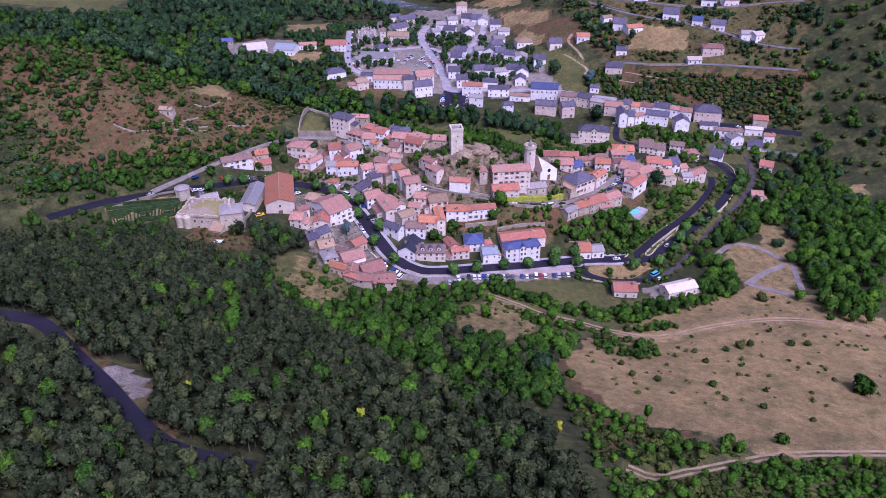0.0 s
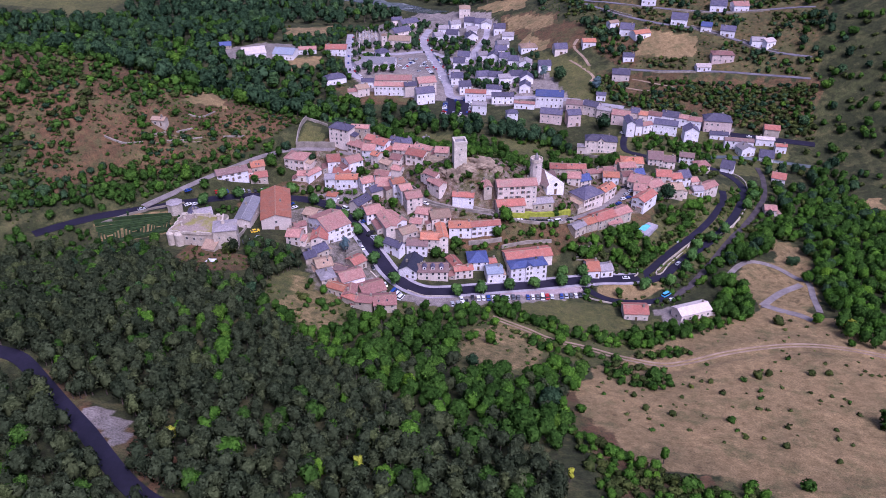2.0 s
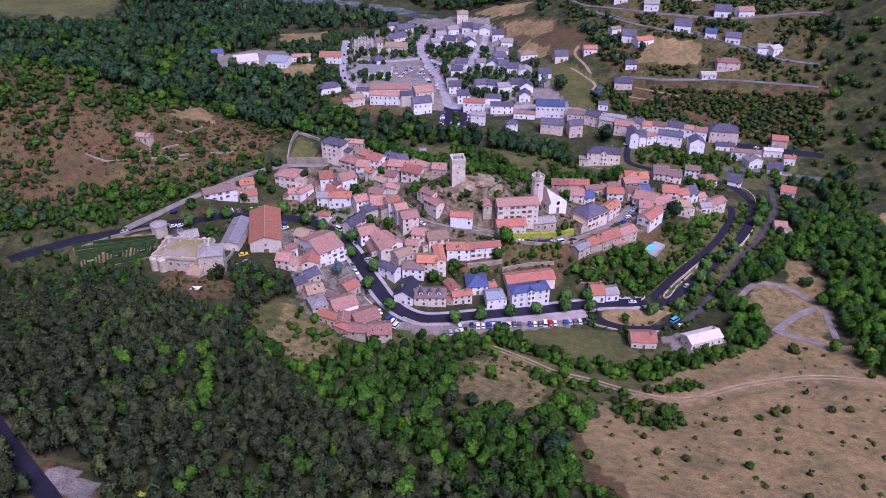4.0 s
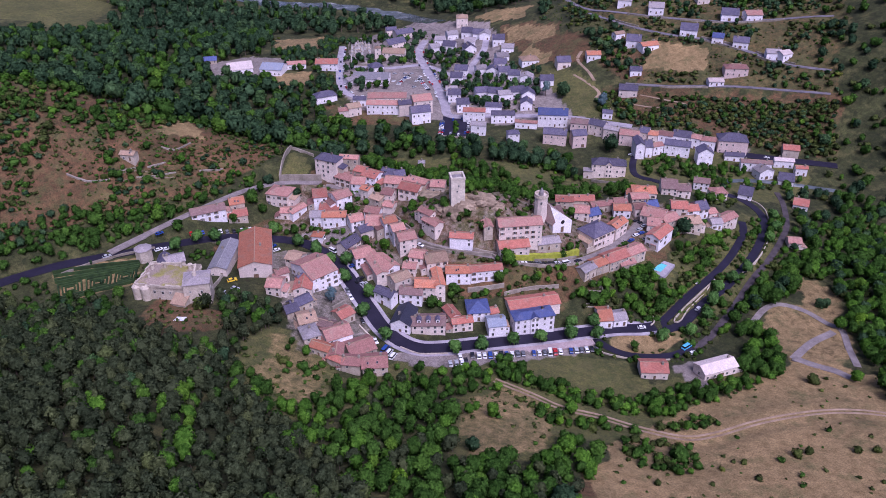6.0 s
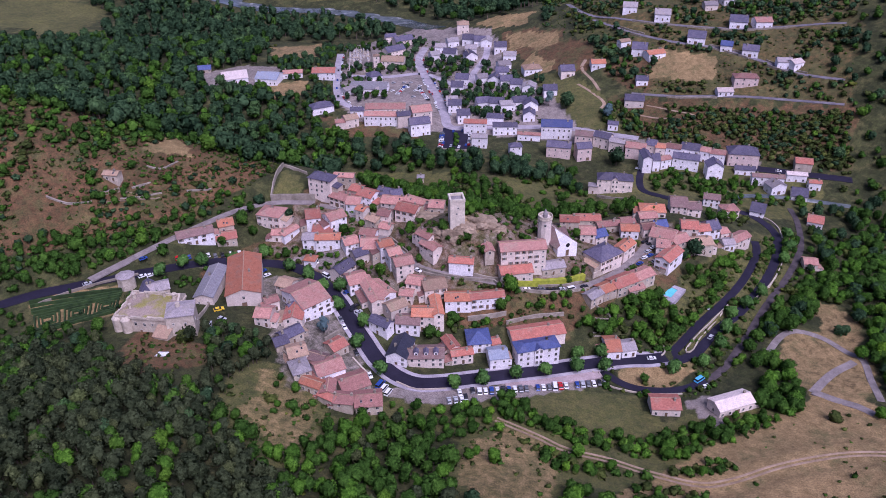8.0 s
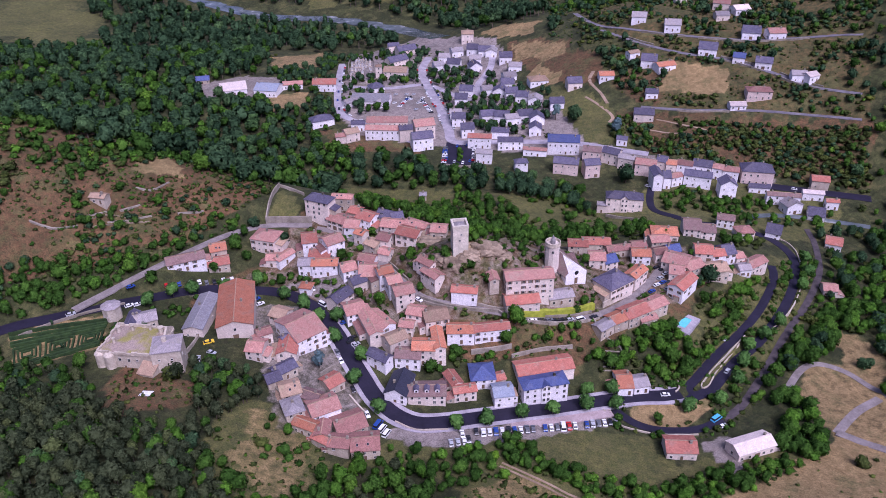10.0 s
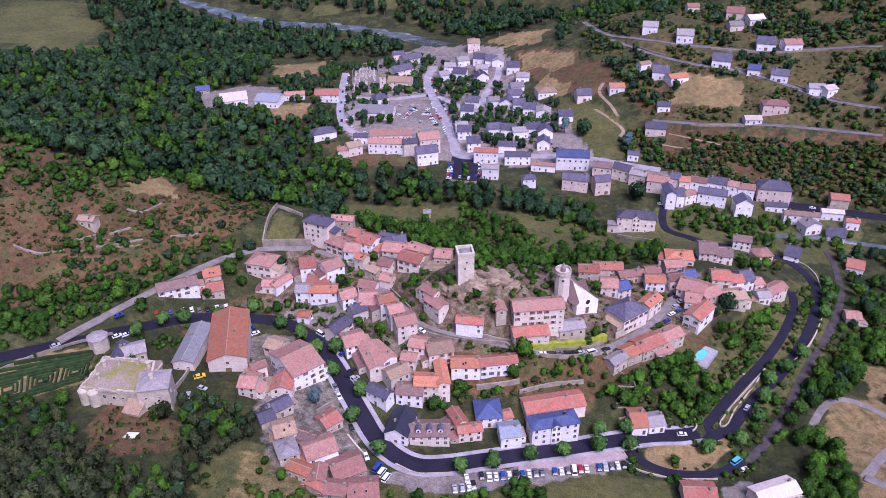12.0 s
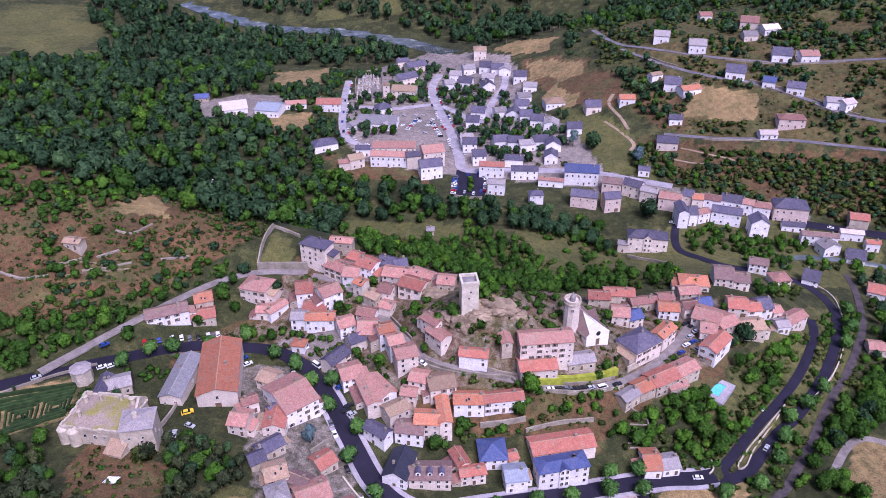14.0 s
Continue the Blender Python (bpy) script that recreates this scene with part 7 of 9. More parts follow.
# ---- cars lining the valley streets ----
crng = random.Random(77)
SHADES = ["white", "white", "silver", "grey", "black", "blue", "white", "red"]
for key, offs, step in (("far_street", (-3.6, 3.6), 3), ("west_street", (-3.0,), 3)):
    width, line, lz = LINES[key]
    t_dir = np.gradient(line, axis=0)
    t_dir /= np.hypot(t_dir[:, 0], t_dir[:, 1])[:, None]
    for off in offs:
        for k in range(4, len(line) - 4, step):
            px, py = line[k, 0] - t_dir[k, 1] * off, line[k, 1] + t_dir[k, 0] * off
            if py > 545 and crng.random() < 0.72:
                car(px, py, math.degrees(math.atan2(t_dir[k, 1], t_dir[k, 0])), crng.choice(SHADES), False, "parked along the valley street")
for base, along, count in (((-61.0, 575.0), (0.55, 2.7), 9), ((-39.5, 566.0), (-0.9, 2.8), 10), ((-27.0, 493.0), (0.02, 2.6), 8), ((-9.6, 494.0), (0.02, 2.6), 7)):
    for k in range(count):
        if crng.random() < 0.85:
            car(base[0] + along[0] * k, base[1] + along[1] * k, crng.choice((4, 184)) + crng.uniform(-4, 4), crng.choice(SHADES), False, "parked in a row on the square")


# ---- tarpaulin on the bare patch below the castle ----
def tarpaulin(x, y):
    n, rng = 7, random.Random(5)
    v = [(x + (i - 3) * 0.55 + (j - 3) * 0.12, y + (j - 3) * 0.4, gz(x, y) + 0.25 + rng.uniform(0, 0.18)) for j in range(n) for i in range(n)]
    v += [(p[0], p[1], p[2] - 0.05) for p in v]
    k = n * n
    f = [(j * n + i, j * n + i + 1, j * n + n + i + 1, j * n + n + i) for j in range(n - 1) for i in range(n - 1)]
    f += [tuple(k + q for q in face[::-1]) for face in f]
    tagged(new("tarpaulin", mesh_from("tarpaulin", v, f, [WHITE_PAINT], None, True)), "crumpled white tarpaulin lying on bare soil", "tarpaulin")


tarpaulin(-101.7, 256.1)



# ==== trees ====
FORMS = {"tree": (0.52, 0.35, 0.43, 16, 0.5), "pine": (0.55, 0.26, 0.42, 16, 0.42), "poplar": (0.54, 0.13, 0.43, 14, 0.62), "shrub": (0.42, 0.46, 0.4, 9, 0.55), "tuft": (0.4, 0.46, 0.38, 4, 0.6)}


def boughs(rng, kind):
    """The rounded masses that a crown one unit tall is made of: centres and radii."""
    mid, wide, tall, n, fat = FORMS[kind]
    d = rng.normal(0, 1, (n, 3))
    d[:, 2] += 0.35
    d /= np.linalg.norm(d, axis=1)[:, None]
    reach = rng.uniform(0.62, 1.0, n)[:, None] * (1 - fat * 0.75)
    half = np.array([wide, wide, tall])
    c = d * reach * half
    if kind == "pine":
        c[:, :2] *= (1.0 - 0.45 * np.clip(c[:, 2:] / tall, 0, 1))
    r = wide * fat * rng.uniform(0.75, 1.25, n)
    c = np.concatenate([c, [(0, 0, 0)]]) + (0, 0, mid)
    return c, np.concatenate([r, [wide * 0.55]])


def bough_way(p, c, r, mid):
    """Outward ways at the points p: away from the nearest bough, a little away from the crown's middle and up."""
    gap = np.linalg.norm(p[:, None] - c[None], axis=2) / r
    k = gap[:, :-1].argmin(1)
    w = p - c[k]
    w /= np.maximum(np.linalg.norm(w, axis=1), 1e-6)[:, None]
    o = p - (0, 0, mid)
    o /= np.maximum(np.linalg.norm(o, axis=1), 1e-6)[:, None]
    w = w * 0.75 + o * 0.35 + (0, 0, 0.12)
    return w / np.linalg.norm(w, axis=1)[:, None]


def core_arrays(rng, kind):
    """The dense inside of a crown that wraps its boughs: vertices, ways and triangles."""
    c, r = boughs(rng, kind)
    mid, wide, tall = FORMS[kind][:3]
    bm = bmesh.new()
    bmesh.ops.create_icosphere(bm, subdivisions=1 if kind in ("tuft", "shrub", "pine") else 2, radius=1.0)
    bm.verts.ensure_lookup_table()
    ball = np.array([v.co[:] for v in bm.verts])
    tri = np.array([[v.index for v in q.verts] for q in bm.faces])
    bm.free()
    d = ball * (wide, wide, tall)
    d /= np.linalg.norm(d, axis=1)[:, None]
    o = c - (0, 0, mid)
    along = d @ o.T
    hit = r ** 2 - ((o ** 2).sum(1)[None] - along ** 2)
    far = np.where(hit > 0, along + np.sqrt(np.maximum(hit, 0)), 0).max(1)
    p = d * (np.maximum(far, wide * 0.45) * 0.88)[:, None] + (0, 0, mid)
    return p, bough_way(p, c, r, mid), tri


def crown_arrays(rng, kind, n):
    """Leaf sprays as small triangles over the boughs: vertices (n, 3, 3) and ways (n, 3, 3)."""
    c, r = boughs(rng, kind)
    mid = FORMS[kind][0]
    c1, r1 = c[:-1], r[:-1]
    k = rng.choice(len(r1), 3 * n, p=r1 ** 2 / (r1 ** 2).sum())
    d = rng.normal(0, 1, (3 * n, 3))
    d[:, 2] += 0.4
    d += (c1[k] - (0, 0, mid)) * 2.5
    d /= np.linalg.norm(d, axis=1)[:, None]
    p = c1[k] + d * (r1[k] * rng.uniform(0.82, 1.22, 3 * n))[:, None]
    inner = (np.linalg.norm(p[:, None] - c1[None], axis=2) / r1 < 0.8).any(1)
    p, d = p[~inner][:n], d[~inner][:n]
    n = len(p)
    s = (FORMS[kind][1] * {"pine": 0.14, "tuft": 0.5, "shrub": 0.24, "poplar": 0.34}.get(kind, 0.15) * rng.uniform(0.6, 1.4, n))[:, None]
    nrm = d + rng.normal(0, 0.5, (n, 3)) + (0, 0, 0.25)
    nrm /= np.linalg.norm(nrm, axis=1)[:, None]
    v = np.cross(nrm, rng.normal(0, 1, (n, 3)))
    v /= np.linalg.norm(v, axis=1)[:, None]
    u = np.cross(v, nrm)
    q = np.stack([p - u * s - v * s * 0.8, p - u * s * 0.8 + v * s * 0.8, p + u * s * 1.2], 1)
    w = bough_way(q.reshape(-1, 3), c, r, mid).reshape(-1, 3, 3) + rng.normal(0, 0.25 if kind == "pine" else 0.34, (n, 1, 3))
    return q, w / np.linalg.norm(w, axis=2)[:, :, None]


def trunk_shape(height, r, lean=0.0, limbs=3, rng=None, seven=5):
    s = Shape()
    top = height
    ring0, ring1 = circle(r, seven), circle(r * 0.35, seven)
    s.solid([(x, y, -0.3) for x, y in ring0] + [(x + lean, y, top) for x, y in ring1], [(i, (i + 1) % seven, seven + (i + 1) % seven, seven + i) for i in range(seven)])
    for k in range(limbs):
        a = 2 * math.pi * k / max(1, limbs) + (rng.random() if rng else 0)
        z0, ln = top * (0.5 + 0.12 * k), height * 0.45
        p, q = Vector((0, 0, z0)), Vector((math.cos(a) * ln * 0.7, math.sin(a) * ln * 0.7, z0 + ln * 0.6))
        e = r * 0.4
        s.solid([p + Vector((e, 0, 0)), p + Vector((-e, e, 0)), p + Vector((-e, -e, 0)), q], [(0, 1, 3), (1, 2, 3), (2, 0, 3)])
    return s


KINDS = {"tuft": 14, "pine": 440, "tree": 440, "poplar": 220, "shrub": 130}
TEMPLATES = {}
for kind, n in KINDS.items():
    TEMPLATES[kind] = []
    for v in range(8):
        TEMPLATES[kind].append((crown_arrays(np.random.default_rng(40 + v), kind, n), core_arrays(np.random.default_rng(40 + v), kind)))


def tree_meshes():
    """Crowns and trunks for the trees that stand singly, one unit tall."""
    out = {}
    for kind in KINDS:
        for leaf in LEAF:
            for v in range(3):
                (q, w), (cv, cw, cf) = TEMPLATES[kind][v]
                me = bpy.data.meshes.new("crown")
                me.from_pydata(q.reshape(-1, 3).tolist() + cv.tolist(), [], np.arange(len(q) * 3).reshape(-1, 3).tolist() + (cf + len(q) * 3).tolist())
                me.materials.append(LEAF[leaf])
                me.polygons.foreach_set("use_smooth", [True] * len(me.polygons))
                at = me.attributes.new("tint", "FLOAT", "POINT")
                at.data.foreach_set("value", np.full(len(me.vertices), 0.35 + 0.17 * v))
                at = me.attributes.new("bough", "FLOAT_VECTOR", "POINT")
                at.data.foreach_set("vector", np.concatenate([w.reshape(-1, 3), cw]).ravel())
                out[kind, leaf, v] = me
        out[kind, "trunk"] = trunk_shape(0.85 if kind in ("pine", "poplar") else 0.62, 0.028, 0.01, 3, random.Random(2)).mesh("trunk", BARK)
    return out


SINGLE = tree_meshes()
TREE_WORDS = {
    ("tree", "plane"): "round pale green plane tree", ("tree", "oak"): "leafy green broadleaf tree", ("tree", "bright"): "bright green broadleaf tree", ("tree", "dark"): "dark green spreading tree", ("shrub", "shrub"): "low olive-green bush",
    ("shrub", "oak"): "rounded green bush", ("shrub", "bright"): "bright green bush", ("tree", "yellow"): "slender tree with yellow-green leaves", ("pine", "pine"): "grey-green pine",
    ("shrub", "rust"): "rust-brown bush", ("pine", "blue"): "blue spruce", ("poplar", "dark"): "narrow dark cypress", ("shrub", "dark"): "dense dark green bush", ("tree", "shrub"): "olive-green tree", ("poplar", "yellow"): "slim yellow-green young tree",
    ("poplar", "bright"): "slim bright green young tree",
}
COUNT = [0]


def tree(x, y, height, wide=1.0, kind="tree", leaf="oak", where="", group=""):
    COUNT[0] += 1
    k = COUNT[0]
    z = gz(x, y)
    top = empty("bush" if kind == "shrub" else "tree", Matrix.LocRotScale((x, y, z - 0.1), Euler((0, 0, k * 2.4)), (height * wide, height * wide, height)),
                TREE_WORDS.get((kind, leaf), "green tree") + (" " + where if where else " among the grass"), "bush" if kind == "shrub" else "tree", group)
    put("crown", SINGLE[kind, leaf, k % 3], top)
    put("trunk", SINGLE[kind, "trunk"], top)
    return top


def blocked(x, y, gap=1.5):
    """Whether a plant at x, y would stand in a house or on a road."""
    bad = (near_road(x, y)[0] < gap) | inside(GARDEN, x, y)
    for poly in OPEN:
        bad |= inside(poly, x, y)
    for hx, hy, hw, hd, a in FOOT:
        dx, dy = x - hx, y - hy
        u, v = dx * math.cos(a) + dy * math.sin(a), -dx * math.sin(a) + dy * math.cos(a)
        bad |= (np.abs(u) < hw + gap) & (np.abs(v) < hd + gap)
    return bad


WOODS = {}
OPEN = []
OPEN.append([(46, 284), (58, 287.5), (66, 288.5), (74, 290), (77, 286), (70, 280.5), (60, 278.5), (50, 280)])
OPEN.append([(107, 302), (120, 319), (129, 323), (140, 344), (151, 340), (148, 317), (143, 305), (136, 275), (138, 264), (116, 268), (113, 283)])
OPEN.append([(-136, 156), (-120, 161), (-110, 154), (-104, 145), (-115, 151), (-129, 146)])
OPEN.append([(-93, 147), (-82, 145), (-74, 137), (-70, 126), (-75, 122), (-86, 131)])
OPEN.append([(-157, 592), (-125, 599), (-124, 564), (-145, 562)])
OPEN.append([(-179, 701), (-139, 745), (-134, 662), (-168, 648)])
OPEN.append([(-213, 612), (-180, 633), (-155, 629), (-147, 597), (-164, 579), (-207, 593)])
OPEN.append([(-79, 621), (-42, 627), (-32, 564), (-49, 553), (-72, 571)])
OPEN.append([(-87, 466), (-17, 464), (-19, 443), (-71, 455)])
OPEN.append([(115, 592), (150, 577), (141, 552), (105, 560)])
OPEN.append([(8, 697), (42, 682), (74, 613), (66, 584), (31, 608), (16, 651)])
OPEN.append([(-503, 836), (-439, 883), (-365, 807), (-339, 712), (-404, 734), (-466, 756)])
OPEN.append([(-192, 889), (-156, 876), (-159, 863), (-183, 871)])
OPEN.append([(-132, 893), (-99, 884), (-100, 860), (-123, 867)])
OPEN.append([(23, 623), (33, 640), (49, 609), (39, 600)])
OPEN.append([(-9, 733), (17, 734), (37, 721), (30, 699), (4, 705)])
OPEN.append([(-145, 363), (-136, 379), (-129, 379), (-127, 372), (-139, 362)])
WOODS['bend_wood'] = [(111, 322), (124, 341), (142, 357), (154, 364), (147, 337), (127, 319), (120, 317), (110, 309), (105, 311)]
WOODS['gardens'] = [(6, 451), (48, 464), (59, 423), (17, 390)]
WOODS['pine'] = [(-207, 245), (-161, 261), (-110, 247), (-87, 240), (-76, 229), (-54, 208), (-22, 170), (3, 161), (18, 151), (22, 127), (29, 99), (-100, 83)]
WOODS['oak'] = [(-85, 234), (-54, 211), (-23, 173), (3, 163), (18, 153), (27, 179), (22, 204), (-7, 194), (-8, 221), (-18, 242), (-44, 245), (-56, 221), (-76, 236)]
WOODS['hedge'] = [(3, 261), (14, 258), (23, 252), (33, 251), (49, 247), (64, 255), (78, 259), (89, 263), (108, 275), (108, 268), (89, 254), (73, 246), (58, 238), (44, 238), (27, 241), (5, 246)]
WOODS['hedge_low'] = [(6, 244), (14, 238), (24, 234), (36, 233), (52, 232), (74, 239), (76, 233), (63, 227), (51, 229), (35, 226), (22, 225)]
WOODS['hedge_foot'] = [(39, 224), (50, 224), (63, 222), (63, 207), (53, 204), (42, 210)]
WOODS['shed_trees'] = [(98, 296), (108, 301), (109, 286), (108, 269), (92, 261), (95, 277)]
WOODS['lower_grove'] = [(-13, 189), (-3, 195), (12, 200), (24, 215), (34, 219), (33, 201), (20, 185), (-12, 179)]
WOODS['south_scrub'] = [(25, 173), (53, 148), (80, 144), (113, 147), (97, 118), (34, 105), (27, 133)]
WOODS['east_wood'] = [(157, 368), (172, 379), (193, 370), (213, 359), (147, 237), (135, 247), (138, 274), (144, 303), (151, 333)]
WOODS['east_scrub'] = [(144, 375), (177, 406), (197, 401), (195, 373), (173, 382), (155, 367), (149, 340), (135, 335), (118, 318), (104, 302), (117, 335)]
WOODS['hillside'] = [(-242, 320), (-206, 348), (-167, 360), (-181, 512), (-91, 378), (-120, 331), (-172, 288), (-208, 254)]
WOODS['hill_foot'] = [(-168, 297), (-149, 312), (-128, 331), (-104, 352), (-95, 350), (-117, 325), (-132, 305), (-157, 288), (-166, 285)]
WOODS['valley'] = [(-458, 700), (-325, 716), (-227, 704), (-184, 700), (-176, 640), (-145, 564), (-106, 515), (-27, 485), (-25, 456), (-82, 458), (-90, 376), (-147, 372), (-199, 361)]
WOODS['valley_east'] = [(-27, 484), (11, 478), (53, 462), (51, 441), (11, 452), (-25, 458)]
WOODS['spur_back'] = [(-83, 458), (-17, 454), (28, 415), (74, 412), (78, 383), (39, 386), (25, 375), (-7, 328), (-21, 362), (-55, 374)]
WOODS['tarn_bank'] = [(-434, 913), (22, 898), (49, 741), (-16, 714), (-92, 752), (-190, 728), (-227, 701), (-325, 714)]
WOODS['east_slope'] = [(45, 315), (72, 330), (93, 349), (112, 363), (92, 328), (68, 298), (43, 293), (35, 304)]
WOODS['lane_strip'] = [(78, 299), (109, 342), (124, 370), (124, 354), (109, 334), (89, 312), (77, 298)]
WOODS['track_strip'] = [(85, 297), (105, 322), (125, 352), (144, 371), (122, 335), (96, 299)]
WOODS['castle_wood'] = [(-165, 244), (-150, 258), (-140, 268), (-124, 264), (-114, 253), (-106, 237), (-91, 238), (-87, 247), (-87, 264), (-108, 267), (-104, 273), (-87, 277), (-71, 276), (-66, 264), (-76, 256), (-79, 236), (-77, 222), (-86, 210), (-109, 212), (-135, 204)]
WOODS['castle_patch'] = [(-118, 262), (-111, 269), (-91, 267), (-88, 252), (-105, 242)]
WOODS['park_foot'] = [(-40, 246), (-31, 255), (-14, 252), (-3, 256), (8, 262), (13, 258), (12, 244), (0, 240), (-8, 232), (-18, 238)]
WOODS['slope_bits'] = [(-82, 235), (-77, 259), (-64, 261), (-51, 253), (-44, 242), (-44, 226), (-57, 217), (-72, 225)]
WOODS['terraces'] = [(-15, 302), (8, 311), (39, 315), (42, 304), (29, 296), (10, 298), (-11, 292)]
WOODS['street_gardens'] = [(-64, 288), (-50, 292), (-55, 281), (-61, 276)]
WOODS['scrub'] = [(73, 543), (212, 508), (200, 463), (158, 483), (93, 504), (71, 521)]
WOODS['upper_scrub'] = [(54, 872), (262, 663), (213, 512), (157, 531), (99, 546), (65, 587), (41, 672)]
WOODS['far_gardens'] = [(-184, 706), (-61, 725), (37, 586), (34, 523), (2, 524), (-33, 573), (-87, 556), (-107, 519), (-149, 564)]
WOODS['river_gardens'] = [(85, 469), (123, 477), (123, 467), (151, 456), (180, 450), (175, 436), (126, 428), (90, 439)]
WOODS['village'] = [(-82, 358), (-59, 373), (-19, 356), (22, 351), (74, 371), (107, 371), (76, 339), (46, 321), (8, 298), (-14, 290), (-32, 294), (-61, 319), (-87, 328), (-108, 310), (-111, 320), (-82, 339)]
WOODS['crest'] = [(-252, 336), (-416, 658), (-333, 605), (-165, 382), (-182, 506), (-97, 381), (-90, 374), (-130, 378), (-164, 352), (-200, 335), (-235, 309)]
WOODS['castle_side'] = [(-194, 279), (-161, 282), (-149, 292), (-127, 300), (-119, 291), (-145, 265), (-178, 252)]
WOODS['lanes'] = [(39, 286), (57, 301), (74, 309), (97, 340), (121, 375), (151, 410), (143, 370), (117, 333), (98, 299), (77, 275), (56, 271), (41, 273)]
WOODS['east_far'] = [(160, 438), (208, 434), (188, 322), (168, 288), (102, 284), (110, 314), (138, 356)]
WOODS['far_east'] = [(148, 450), (188, 431), (215, 400), (282, 410), (462, 724), (331, 769), (253, 698), (233, 626), (201, 516), (186, 461)]
WOODS['far_north'] = [(51, 762), (80, 894), (209, 744), (258, 672), (238, 647), (195, 686), (125, 718), (77, 716)]
WOODS['west_wood'] = [(-242, 356), (-317, 573), (-161, 373), (-134, 383), (-153, 352), (-172, 334), (-182, 319), (-207, 289)]
WOODS['lane_band'] = [(-191, 288), (-180, 297), (-164, 309), (-149, 317), (-133, 327), (-122, 345), (-104, 358), (-94, 359), (-96, 354), (-110, 344), (-122, 330), (-132, 318), (-141, 305), (-154, 296), (-176, 286), (-187, 278)]
WOODS['verge'] = [(-161, 274), (-140, 289), (-122, 303), (-104, 311), (-99, 308), (-120, 297), (-134, 283), (-152, 260)]
WOODS['north_foot'] = [(76, 383), (131, 413), (117, 388), (90, 379), (77, 378)]
WOODS['meadow_bits'] = [p for k, a, p in COVER if k == 'dry'][0]
WOODS['small_bits'] = [p for k, a, p in COVER if k == 'dry'][2]


